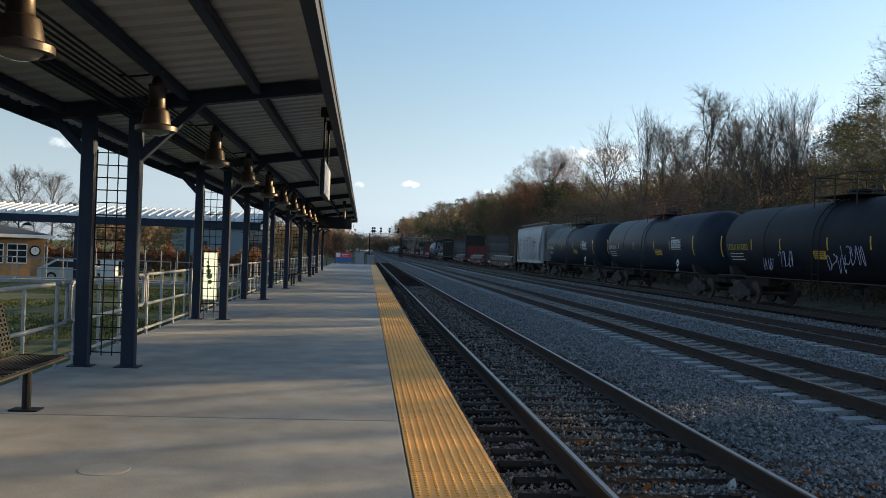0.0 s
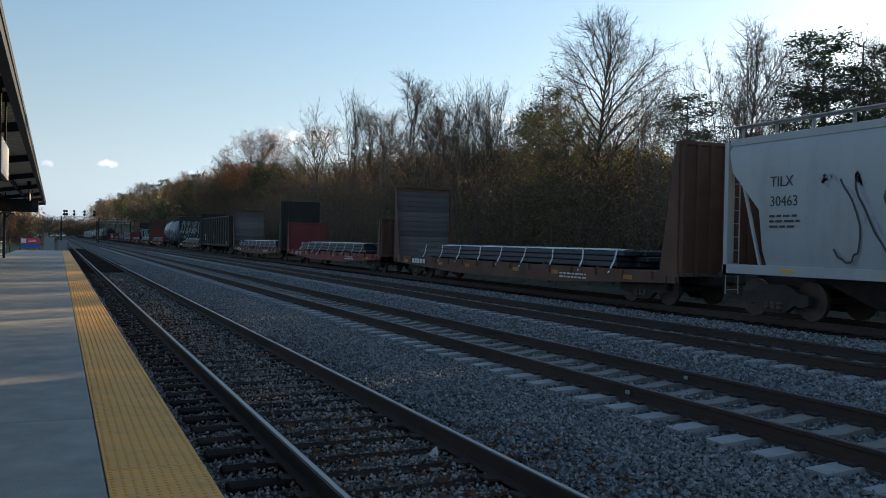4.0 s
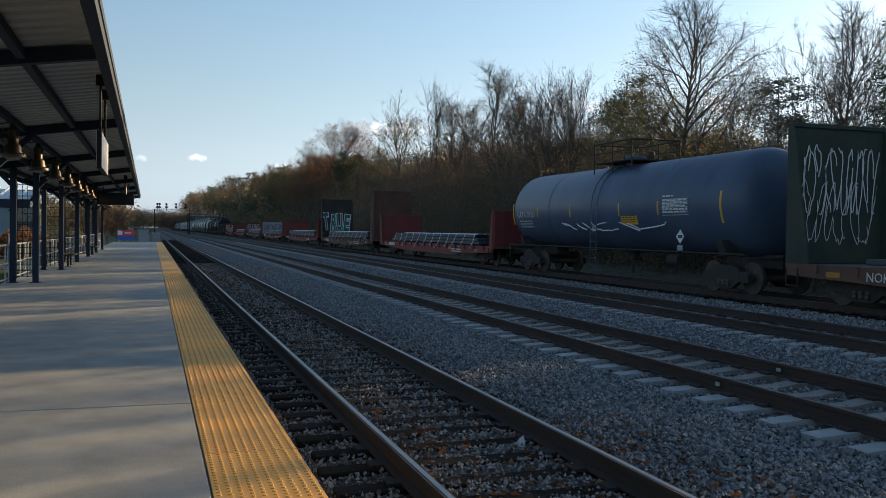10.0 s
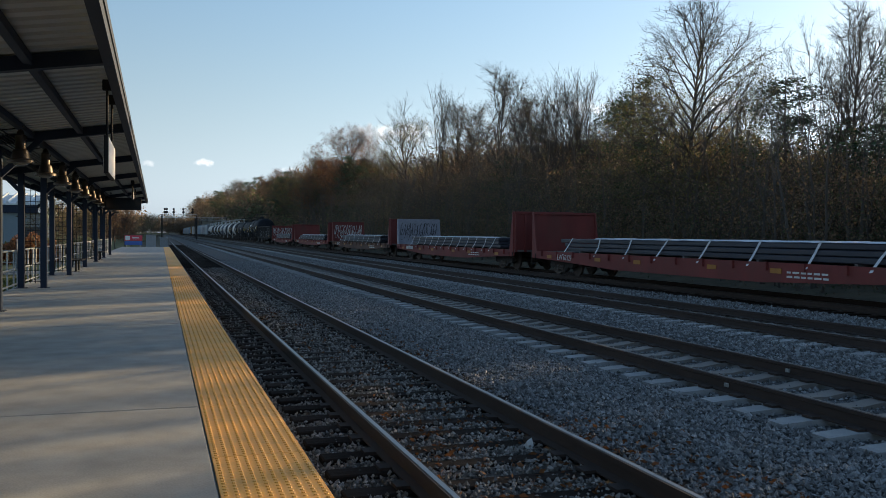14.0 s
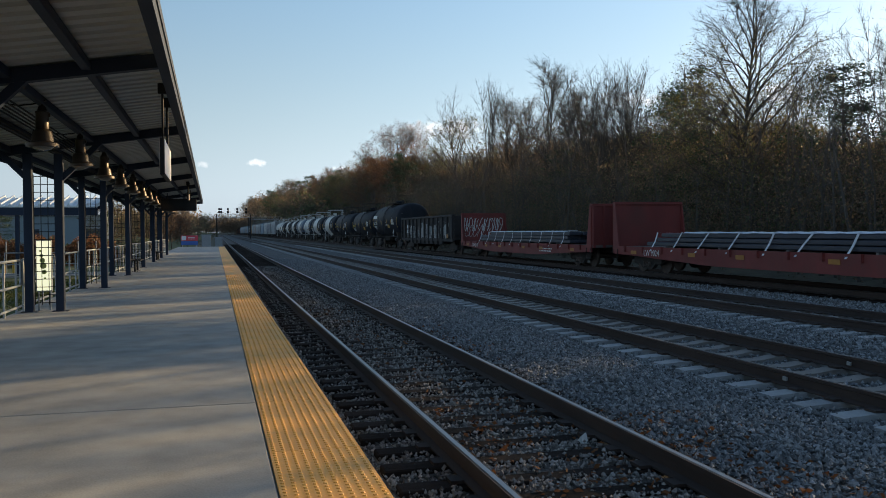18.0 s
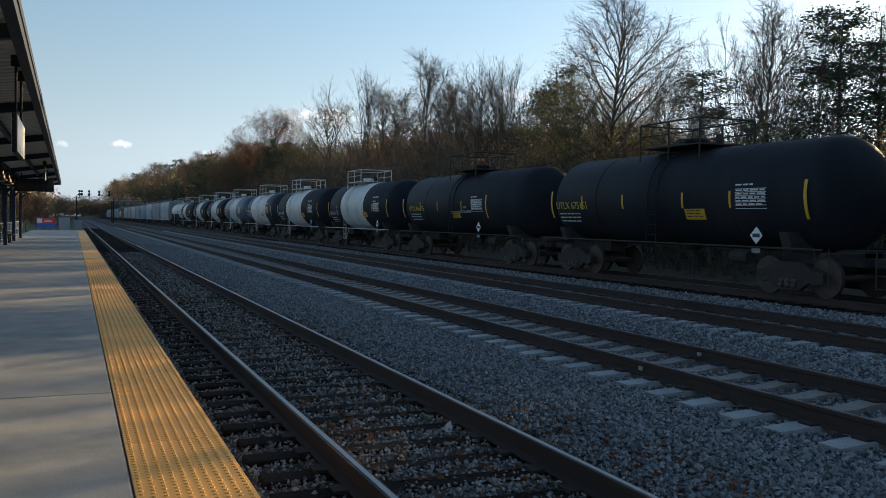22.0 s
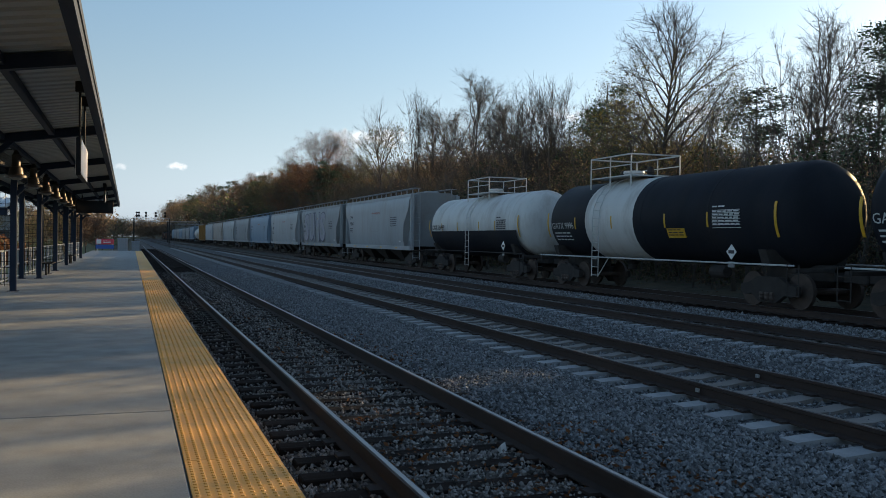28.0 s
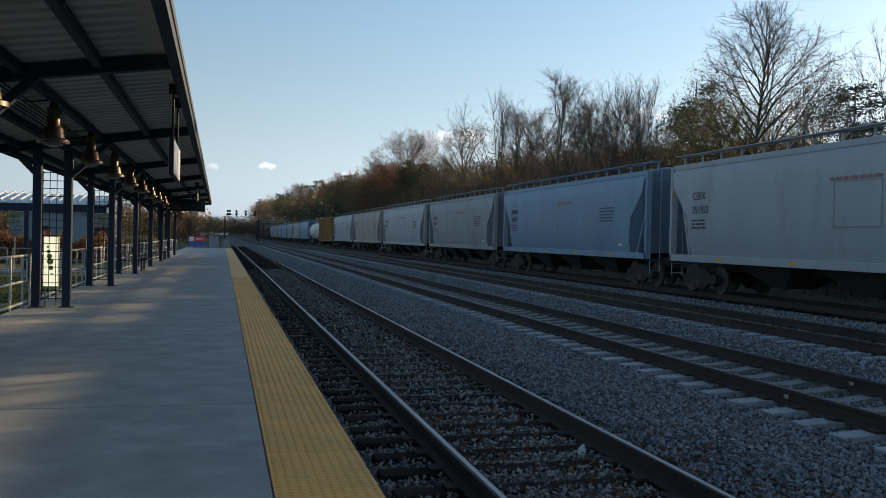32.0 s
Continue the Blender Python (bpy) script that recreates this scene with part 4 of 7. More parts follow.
        fs += [(2 * i, 2 * i + 2, k + 2 * i + 2, k + 2 * i) for i in range(n)] + [(2 * i + 1, k + 2 * i + 1, k + 2 * i + 3, 2 * i + 3) for i in range(n)]
        return part(name, m.add(vs, fs), mat, ob, label)

    def print_rows(y, z, w, rows, step, h, mat, sd):
        rg = random.Random(sd)
        for q in range(rows):
            c, m = 0.0, Mesh()
            while c < w - 0.1:
                k = min(rg.uniform(0.12, 0.3), w - c)
                m.box(c, c + k, -h, 0, 0, 0.003)
                c += k + 0.05
            part("small_print", m, mat, ob, at=flank(y, z - q * step, 0.016))

    mk = dict(num=0.91, refl=(0.79, 0.62, 0.41, 0.27), tall=(0.935, 0.085), sign=(0.405, 0.345), panel=(0.255, 0.175), dia=0.2, z=-0.3)
    mk.update(marks or {})
    pale = M["letter_d" if body == "tank_white" else "letter"]
    for f in mk["refl"]:
        patch("reflector", L * f - 0.035, L * f + 0.035, cz - 0.32, cz + 0.1, M["yellow"], "upright yellow reflective strip")
    for f in mk["tall"]:
        patch("reflector", L * f - 0.045, L * f + 0.045, cz - 0.6, cz + 0.3, M["yellow"], "tall yellow reflective strip")
    if number:
        lettering("reporting_mark", number, 0.34, M[mark] if mark else pale, ob, flank(L * mk["num"], cz + mk["z"], 0.016))
        print_rows(L * (mk["num"] - 0.01), cz + mk["z"] - 0.13, 1.3, 3, 0.12, 0.045, pale, seed)
    a, b = mk["panel"]
    patch("data_panel", L * b, L * a, cz - 0.35, cz + 0.15, M[body])
    for q in range(7):
        patch("panel_line", L * b, L * a, cz - 0.35 + 0.08 * q, cz - 0.335 + 0.08 * q, pale, out=0.018)
    print_rows(L * a - 0.03, cz + 0.12, L * (a - b) - 0.06, 5, 0.085, 0.035, pale, seed + 3)
    print_rows(L * a, cz + 0.26, 0.6, 1, 0.1, 0.04, pale, seed + 4)
    a, b = mk["sign"]
    patch("notice_plate", L * b, L * a, cz - 0.62, cz - 0.34, M["yellow"], "yellow notice plate")
    print_rows(L * a - 0.08, cz - 0.37, L * (a - b) - 0.16, 3, 0.075, 0.03, M["letter_d"], seed + 6)
    for (txt, f, dz, sz) in words:
        lettering("stencilled_word", txt, sz, pale, ob, flank(L * f, cz + dz, 0.016))
    m = side(L * mk["dia"], cz - 1.0, -r * 0.97)
    d = part("hazard_diamond", Mesh().add([(0, -0.21, 0), (0.21, 0, 0), (0, 0.21, 0), (-0.21, 0, 0), (0, -0.21, 0.012), (0.21, 0, 0.012), (0, 0.21, 0.012), (-0.21, 0, 0.012)], [(4, 5, 6, 7), (0, 1, 5, 4), (1, 2, 6, 5), (2, 3, 7, 6), (3, 0, 4, 7)]), M["white_paint"], ob, "white diamond placard", at=m)
    part("diamond_band", Mesh().box(-0.12, 0.12, -0.045, 0.045, 0.013, 0.016), M["letter_d"], d)
    part("holder", Mesh().box(-0.14, 0.14, -0.42, -0.26, 0.0, 0.01), M["galv"], d)
    return ob


def hopper_car(front, rear, paint, label, number="", H=4.25, bays=3, seed=0, tag=None):
    ob, L = car("covered_hopper", label, front, rear, 1.9)
    a, b = 1.75, L - 1.75
    z0, z1 = 1.25, H - 0.15
    # flank: bulged plate with sloping ends
    vs, fs = [], []
    zq = z0 + 0.72 * (H - z0)
    prof = [(-1.42, z0), (-1.52, z0 + 0.35), (-1.545, z0 + 0.42 * (H - z0)), (-1.54, zq), (-1.52, z1 - 0.2), (-1.38, z1), (-0.95, H + 0.05), (0.95, H + 0.05), (1.38, z1), (1.52, z1 - 0.2), (1.54, zq), (1.545, z0 + 0.42 * (H - z0)), (1.52, z0 + 0.35), (1.42, z0)]
    k = len(prof)
    steps = 12
    for i in range(steps + 1):
        f = i / steps
        for x, z in prof:
            q = max(0.0, (z - z0) / (H - z0))
            y0 = float(np.interp(q, (0.0, 0.42, 0.72, 1.0), (2.0, 1.85, 0.95, 0.72)))
            vs.append((x, y0 + (L - 2 * y0) * f, z))
    for i in range(steps):
        for j in range(k - 1):
            fs.append((i * k + j, i * k + k + j, i * k + k + j + 1, i * k + j + 1))
    fs += [tuple(range(k)), tuple(reversed(range(steps * k, steps * k + k)))]
    part("body", Mesh().add(vs, fs), M[paint], ob, smooth=True)
    for s in (-1, 1):
        part("side_sill", Mesh().box(*sorted((s * 1.38, s * 1.5)), 0.6, L - 0.6, 1.02, 1.25, 0.01), M[paint], ob)
        part("top_chord", Mesh().box(*sorted((s * 1.34, s * 1.44)), 0.75, L - 0.75, z1 - 0.05, z1 + 0.12, 0.01), M[paint], ob)
        for y in (0.68, L - 0.68):
            part("corner_post", Mesh().box(*sorted((s * 1.28, s * 1.5)), y - 0.07, y + 0.07, 0.98, H - 0.1, 0.01), M[paint], ob)
            lad = Mesh()
            d = -0.12 if y < 1 else 0.12
            for dx in (0.95, 1.35):
                lad.tube((s * dx, y + d, 0.5), (s * dx, y + d, H), 0.018, n=5)
            for i in range(11):
                lad.tube((s * 0.95, y + d, 0.6 + 0.33 * i), (s * 1.35, y + d, 0.6 + 0.33 * i), 0.013, n=5)
            part("end_ladder", lad, M[paint], ob)
            part("end_brace", Mesh().tube((s * 1.2, y, H - 0.2), (s * 1.3, y + (1.0 if y < 1 else -1.0), 1.2), 0.05, n=6), M[paint], ob)
    for s in (-1, 1):
        for k in range(3):
            x, z = 1.395 - 0.14 * k, z1 + 0.02 + 0.065 * k
            part("roof_ridge", Mesh().box(*sorted((s * (x - 0.02), s * (x + 0.02))), 0.85, L - 0.85, z - 0.02, z + 0.025, 0.008), M[paint], ob)
    part("notice_frame", Mesh().box(-1.556, -1.548, L * 0.42, L * 0.42 + 1.7, zq - 1.35, zq - 1.33).box(-1.556, -1.548, L * 0.42, L * 0.42 + 1.7, zq - 0.22, zq - 0.2).box(-1.556, -1.548, L * 0.42, L * 0.42 + 0.02, zq - 1.33, zq - 0.22).box(-1.556, -1.548, L * 0.42 + 1.68, L * 0.42 + 1.7, zq - 1.33, zq - 0.22), M["letter_grey"], ob, "faint painted frame round a notice")
    bars("notice", ob, M["faded_red"], L * 0.42 + 1.85, zq - 0.08, -1.55, 2.0, 1, 0.12, 0.09, seed + 8)
    for y in (0.45, L - 0.75):
        part("end_platform", Mesh().box(-1.5, 1.5, y, y + 0.3, 0.98, 1.04), M["under"], ob)
    part("centre_sill", Mesh().box(-0.2, 0.2, 0.5, L - 0.5, 0.75, 1.1), M["under"], ob)
    # outlets
    for i in range(bays):
        y = L * (i + 0.5) / bays * 0.62 + L * 0.19
        w = L * 0.62 / bays * 0.46
        m = Mesh()
        vs = [(-1.35, y - w, 1.25), (1.35, y - w, 1.25), (1.35, y + w, 1.25), (-1.35, y + w, 1.25), (-0.5, y - 0.35, 0.35), (0.5, y - 0.35, 0.35), (0.5, y + 0.35, 0.35), (-0.5, y + 0.35, 0.35)]
        part("outlet_chute", m.add(vs, [(0, 1, 2, 3), (7, 6, 5, 4), (1, 0, 4, 5), (2, 1, 5, 6), (3, 2, 6, 7), (0, 3, 7, 4)]), M["under"], ob)
    # roof walk and posts
    top = H + 0.05
    part("roof_hatch", Mesh().box(-0.35, 0.35, 1.2, L - 1.2, top, top + 0.12, 0.02), M[paint], ob)
    for s in (-1, 1):
        g = Mesh()
        cnt = max(6, round(L / 1.25))
        for i in range(cnt + 1):
            y = 0.7 + (L - 1.4) * i / cnt
            g.box(*sorted((s * 0.98, s * 1.04)), y - 0.03, y + 0.03, top - 0.15, top + 0.24)
        g.box(*sorted((s * 0.9, s * 1.3)), 0.6, L - 0.6, top + 0.235, top + 0.26)
        part("running_board", g, M[paint], ob)
    xs = -1.556
    zc = (z0 + z1) / 2
    if number:
        lettering("reporting_mark", number.split()[0], 0.34, M["letter_d"], ob, side(L - 2.2, zc + 0.35, xs))
        lettering("reporting_mark", number.split()[1], 0.34, M["letter_d"], ob, side(L - 2.2, zc - 0.1, xs))
    else:
        bars("reporting_mark", ob, M["letter_d"], L - 2.2, zc + 0.5, xs, 1.0, 2, 0.4, 0.22, seed)
    bars("small_print", ob, M["letter_d"], L - 2.2, zc - 0.3, xs, 0.9, 3, 0.12, 0.05, seed)
    bars("small_print", ob, M["letter_d"], 4.6, zc + 0.3, xs, 1.3, 5, 0.13, 0.05, seed + 5)
    placard(ob, 2.9, z0 + 0.25, -1.5, M["white_paint"], 0.35, 0.35)
    for f in (0.2, 0.4, 0.6, 0.8):
        part("reflector", Mesh().box(-1.508, -1.5, L * f - 0.2, L * f + 0.2, 1.1, 1.18), M["yellow"], ob)
    if tag == "purple" and L > 15:
        w = (L - 5.6) / 4 * 0.78
        for k, ch in enumerate("SUMS"):
            fat = 0.0 if ch == "M" else 0.03
            fit_letters("graffiti", ch, M["violet_dark"], ob, side(L - 2.5 - w * k, z0 + 0.12, xs), w - 0.12, H - z0 - 0.55, fat)
            fit_letters("graffiti", ch, M["purple"], ob, side(L - 2.58 - w * k, z0 + 0.2, xs - 0.006), w - 0.28, H - z0 - 0.71, fat)
    elif tag:
        scribble("graffiti", ob, M[tag], L * 0.2, L * 0.72, z0 + 0.15, zc + 0.55, xs, seed, 8, 0.09)
        scribble("graffiti", ob, M["letter_d"], L * 0.2, L * 0.72, z0 + 0.1, zc + 0.5, xs - 0.004, seed + 9, 9, 0.05)
    return ob


def bulkhead_flat(front, rear, paint, label, number="", rear_b=("car_red", 2.6), front_b=("car_brown", 2.6), planks=False, seed=0, load=True, straps=9, tag=None, letters=None):
    """A flat car with end walls; rear_b and front_b: paint and height of each wall above the deck."""
    ob, L = car("bulkhead_flatcar", label, front, rear, 2.6)
    DZ = 0.95
    part("deck", Mesh().box(-1.42, 1.42, 0.5, L - 0.5, DZ - 0.1, DZ, 0.01), M["plank"], ob)
    for s in (-1, 1):
        # fish-belly side sill
        part("side_sill", Mesh().prism([(0.5, DZ - 0.28), (2.6, DZ - 0.34), (L * 0.33, DZ - 0.53), (L * 0.67, DZ - 0.53), (L - 2.6, DZ - 0.34), (L - 0.5, DZ - 0.28), (L - 0.5, DZ + 0.01), (0.5, DZ + 0.01)], *sorted((s * 1.425, s * 1.475)), "x"), M[paint], ob)
        sp = Mesh().box(*sorted((s * 1.47, s * 1.55)), -0.05, 0.05, DZ - 0.2, DZ + 0.02).data("stake_pocket", M[paint])
        for i in range(15):
            part("stake_pocket", sp, None, ob, at=pose(0, 1.6 + (L - 3.2) * i / 14, 0))
        for y in (0.75, L - 0.75):
            st = Mesh()
            for dy in (-0.2, 0.2):
                st.tube((s * 1.5, y + dy, 0.4), (s * 1.5, y + dy, DZ - 0.1), 0.015, n=5)
            st.tube((s * 1.5, y - 0.2, 0.42), (s * 1.5, y + 0.2, 0.42), 0.015, n=5)
            part("step", st, M["under"], ob)
    part("centre_sill", Mesh().box(-0.35, 0.35, 0.4, L - 0.4, 0.62, DZ - 0.1), M["under"], ob)
    part("brake_reservoir", Mesh().lathe([(0.0, 0), (0.2, 0.03), (0.2, 0.9), (0.0, 0.93)], 12, "y", (-0.9, L * 0.45, 0.75)), M["under"], ob)
    for (pt, h), y, out in ((front_b, 0.55, 1), (rear_b, L - 0.55, -1)):
        wall = part("bulkhead", Mesh().box(-1.42, 1.42, y - 0.06, y + 0.06, DZ, DZ + h, 0.015), M[pt], ob)
        fr = Mesh()
        for i in range(7):
            x = -1.36 + 2.72 * i / 6
            yy = y - out * 0.14
            fr.box(x - 0.05, x + 0.05, min(y, yy), max(y, yy), DZ - 0.1, DZ + h - 0.02)
        fr.box(-1.45, 1.45, y - 0.12, y + 0.12, DZ + h - 0.08, DZ + h + 0.03, 0.01)
        part("ribs", fr, M[pt], wall)
        for s in (-1, 1):
            p = y + out * 0.1
            q = y + out * (0.45 if h < 2 else 0.75)
            part("corner_gusset", Mesh().prism([(y, DZ), (q, DZ), (p, DZ + h), (y, DZ + h)][::(1 if out > 0 else -1)], *sorted((s * 1.42, s * 1.47)), "x"), M[pt], wall)
        if planks and out == -1:
            z = DZ
            k = 0
            pm = Mesh().box(-1.40, 1.40, y - 0.12, y - 0.064, 0, 0.235, 0.008).data("plank", M["plank"])
            while z < DZ + h - 0.26:
                part("plank", pm, None, wall, at=pose(0, 0, z))
                z += 0.243
    if load:
        rng = random.Random(seed)
        y0, y1 = 2.2 + rng.uniform(0, 1.0), L - 2.6 - rng.uniform(0, 0.8)
        hh = rng.uniform(0.46, 0.52)
        z = DZ + 0.06
        for x in (-1.0, -0.35, 0.3, 0.95):
            for i in range(3):
                dz = hh / 3
                part("steel_beam", Mesh().box(x - 0.3, x + 0.3, y0 + rng.uniform(0, 0.8), y1 - rng.uniform(0, 1.5) - (2.5 if i == 2 and x < -0.5 and seed % 2 else 0), z + i * dz, z + (i + 1) * dz - 0.02, 0.02), M["wrap"], ob)
        for i in range(5):
            y = y0 + (y1 - y0) * (i + 0.5) / 5
            part("dunnage", Mesh().box(-1.35, 1.35, y - 0.05, y + 0.05, DZ, DZ + 0.06), M["plank"], ob)
        for i in range(straps):
            y = y0 + 0.7 + (y1 - y0 - 1.8) * i / max(1, straps - 1)
            lean = rng.uniform(0.15, 0.55) if seed % 2 == 0 else rng.uniform(-0.05, 0.2)
            sp = Mesh()
            zt = z + hh + 0.01
            pts = [(-1.5, y + lean, DZ - 0.12), (-1.33, y + lean * 0.7, z + hh * 0.35), (-1.31, y, zt), (1.31, y, zt), (1.5, y + lean, DZ - 0.12)]
            for p, q in zip(pts, pts[1:]):
                d = 0.045
                sp.add([(p[0], p[1] - d, p[2]), (p[0], p[1] + d, p[2]), (q[0], q[1] + d, q[2]), (q[0], q[1] - d, q[2]), (p[0], p[1] - d, p[2] + 0.008), (p[0], p[1] + d, p[2] + 0.008), (q[0], q[1] + d, q[2] + 0.008), (q[0], q[1] - d, q[2] + 0.008)], [(0, 1, 2, 3), (7, 6, 5, 4), (0, 4, 5, 1), (3, 2, 6, 7)])
            part("strap", sp, M["strap"], ob, "white tie-down strap")
        # loose sheeting along the top of the load
        n = int((y1 - y0 - 3.2) / 0.25)
        vs = []
        for q in range(n + 1):
            yy = y0 + 0.4 + 0.25 * q
            wob = [0.012 + 0.03 * rng.random() for _ in range(3)]
            vs += [(-1.3 - 0.03 * rng.random(), yy, z + hh - 0.02 * rng.random()), (-1.2, yy, z + hh + wob[0]), (-0.8, yy, z + hh + wob[1]), (-0.4 - 0.15 * rng.random(), yy, z + hh + wob[2])]
        m = Mesh().add(vs, [(4 * q + c, 4 * q + c + 1, 4 * q + c + 5, 4 * q + c + 4) for q in range(n) for c in range(3)])
        part("load_cover", m, M["strap"], ob, "crumpled pale sheeting on the load")
    xs = -1.482
    if number:
        lettering("reporting_mark", number, 0.3, M["letter"], ob, side(L - 3.2, DZ - 0.3, xs - 0.07))
    else:
        bars("reporting_mark", ob, M["letter"], L - 3.2, DZ - 0.06, xs - 0.07, 1.6, 1, 0.2, 0.2, seed)
    bars("small_print", ob, M["letter"], 6.5, DZ - 0.2, xs, 1.6, 2, 0.11, 0.05, seed + 2)
    for f in (0.12, 0.3, 0.42, 0.6, 0.72, 0.9):
        part("reflector", Mesh().box(xs - 0.01, xs, L * f - 0.22, L * f + 0.22, DZ - 0.27, DZ - 0.14), M["orange"], ob)
    yb = L - 0.55 - (0.13 if planks else 0.07)
    h = rear_b[1]
    if tag:
        scribble("graffiti", ob, M[tag], -1.25, 1.25, DZ + 0.35 * h, DZ + 0.85 * h, (yb - 0.012,), seed, 15, 0.032)
        scribble("graffiti", ob, M[tag], -1.2, 1.2, DZ + 0.15 * h, DZ + 0.6 * h, (yb - 0.014,), seed + 40, 9, 0.02)
    if letters:
        words, mat, size = letters
        z0 = DZ + 0.5
        step = 2.42 / len(words)
        for k, ch in enumerate(words):
            up, turn = (0.1, 0.0, 0.06, 0.02)[k % 4], (7, -4, 3, -6)[k % 4]
            for mm, d, off, fat in (("letter", 0.0, 0.0, 0.09), (mat, 0.07, 0.012, 0.03)):
                flat = Matrix.Translation((-1.27 + step * k + d, yb - 0.02 - off - 0.0012 * k, z0 + up + d)) @ Matrix(((1, 0, 0, 0), (0, 0, -1, 0), (0, 1, 0, 0), (0, 0, 0, 1))) @ pose(0, 0, 0, 0, 0, turn)
                fit_letters("graffiti", ch, M[mm], ob, flat, step * 1.1 - 2 * d, 1.72 - 2 * d, fat)
        for k in range(9):
            w = random.Random(k)
            x, z = -1.3 + 0.3 * k, z0 + (1.78 if k % 2 else -0.12)
            part("graffiti", Mesh().lathe([(0.0, -0.004), (0.1, -0.004), (0.09, 0.0), (0.0, 0.0)], 8, "y", (x + w.uniform(-0.05, 0.05), yb - 0.02, z + w.uniform(-0.04, 0.04))), M["dead_leaf"], ob, "rust-coloured sprayed dots")
    return ob


def gondola(front, rear, paint, label, H, number="", seed=0, fish=False):
    ob, L = car("gondola", label, front, rear, 2.0)
    z0 = 1.0
    part("floor", Mesh().box(-1.4, 1.4, 0.6, L - 0.6, z0, z0 + 0.1), M["under"], ob)
    for s in (-1, 1):
        zb = (lambda y: z0 - (0.35 if fish and 3.2 < y < L - 3.2 else 0.0))
        part("side_wall", Mesh().prism([(0.55, z0), (3.0, z0), (3.8, zb(L / 2)), (L - 3.8, zb(L / 2)), (L - 3.0, z0), (L - 0.55, z0), (L - 0.55, H), (0.55, H)], *sorted((s * 1.38, s * 1.44)), "x"), M[paint], ob)
        for i in range(13):
            y = 0.65 + (L - 1.3) * i / 12
            part("rib", Mesh().prism([(s * 1.44, zb(y)), (s * 1.56, zb(y) + 0.06), (s * 1.56, H - 0.08), (s * 1.44, H - 0.02)][::(1 if s > 0 else -1)], y - 0.07, y + 0.07), M[paint], ob)
        part("top_chord", Mesh().box(*sorted((s * 1.36, s * 1.56)), 0.5, L - 0.5, H - 0.06, H + 0.08, 0.01), M[paint], ob)
        part("side_sill", Mesh().box(*sorted((s * 1.4, s * 1.52)), 0.55, L - 0.55, z0 - 0.12, z0 + 0.06), M[paint], ob)
    for y in (0.55, L - 0.65):
        part("end_wall", Mesh().box(-1.38, 1.38, y, y + 0.1, z0, H, 0.01), M[paint], ob)
        e = Mesh()
        for k in range(4):
            zz = z0 + 0.3 + (H - z0 - 0.5) * k / 3
            e.box(-1.4, 1.4, y - 0.08 if y < 1 else y + 0.1, y if y < 1 else y + 0.18, zz - 0.06, zz + 0.06)
        part("end_ribs", e, M[paint], ob)
    lad = Mesh()
    for i in range(8):
        lad.tube((-1.58, L - 1.2, 0.6 + 0.35 * i), (-1.58, L - 0.8, 0.6 + 0.35 * i), 0.015, n=5)
    part("ladder", lad, M[paint], ob)
    part("centre_sill", Mesh().box(-0.3, 0.3, 0.5, L - 0.5, 0.65, z0), M["under"], ob)
    for k in range(6):
        y = L * (0.12 + 0.14 * k)
        scribble("graffiti", ob, M["letter_grey"], y, y + 0.75, z0 + 0.2, z0 + 0.75 + 0.2 * (k % 2), -1.452, seed + k, 3, 0.03)
    if fish:
        for k in range(11):
            y = 1.9 + (L - 4.6) * k / 11
            blots(ob, M["letter_grey"], y, y + 1.1, z0 - 0.1, H - 0.35 - 0.2 * (k % 2), -1.453, 1, seed + 20 + k)
            scribble("graffiti", ob, M["car_dark" if k % 3 else "letter"], y, y + 1.05, z0 + 0.05, H - 0.35 - 0.2 * (k % 2), -1.46, seed + 20 + k, 4, 0.07 if k % 3 else 0.03)
    bars("reporting_mark", ob, M["letter"], L - 2.3, z0 + 1.1, -1.452, 1.2, 2, 0.4, 0.25, seed)
    placard(ob, 1.9, z0 + 0.1, -1.56, M["orange"], 0.4, 0.25)
    return ob


tank_car(18.5, 35.7, 1.47, "tank_black", "long black tank car with sprayed tags", "UTLX 676352", mark="letter_y", rail="under", seed=1, marks=dict(num=0.915, refl=(0.79, 0.656, 0.47, 0.33), tall=(0.955, 0.06), sign=(0.525, 0.48), panel=(0.2, 0.14)))
L1 = 17.2 * PITCH
for a, b, z, h, k in ((0.68, 0.725, 1.64, 0.22, 4), (0.595, 0.655, 1.86, 0.3, 4), (0.40, 0.465, 1.72, 0.3, 4), (0.34, 0.42, 2.0, 0.3, 5)):
    scribble("graffiti", CARS[-1][0], M["scrawl"], L1 * a, L1 * b, z - h, z + h, -1.5, int(a * 100), k, 0.03)
part("silver_patch", Mesh().prism([(-1.40, 2.62), (-1.31, 3.0), (-1.13, 3.35), (-1.16, 3.38), (-1.345, 3.02), (-1.44, 2.62)], L1 * 0.475, L1 * 0.55), M["galv"], CARS[-1][0], "bare silver repair patch")
tank_car(36.6, 53.0, 1.52, "tank_navy", "faded navy tank car with a red top railing", "SRIX 30145", rail="car_red", seed=2)
tank_car(54.0, 70.6, 1.54, "tank_navy", "dark blue-black tank car with white lettering", "GATX 37666", rail="under", seed=3)
hopper_car(71.4, 84.4, "car_white", "short white covered hopper with grey graffiti", "TILX 30463", H=4.33, bays=2, seed=4, tag="purple")
bulkhead_flat(85.0, 106.6, "car_brown", "bulkhead flatcar with strapped steel and a plank end wall", rear_b=("car_brown", 3.4), front_b=("car_brown", 3.5), planks=True, seed=5)
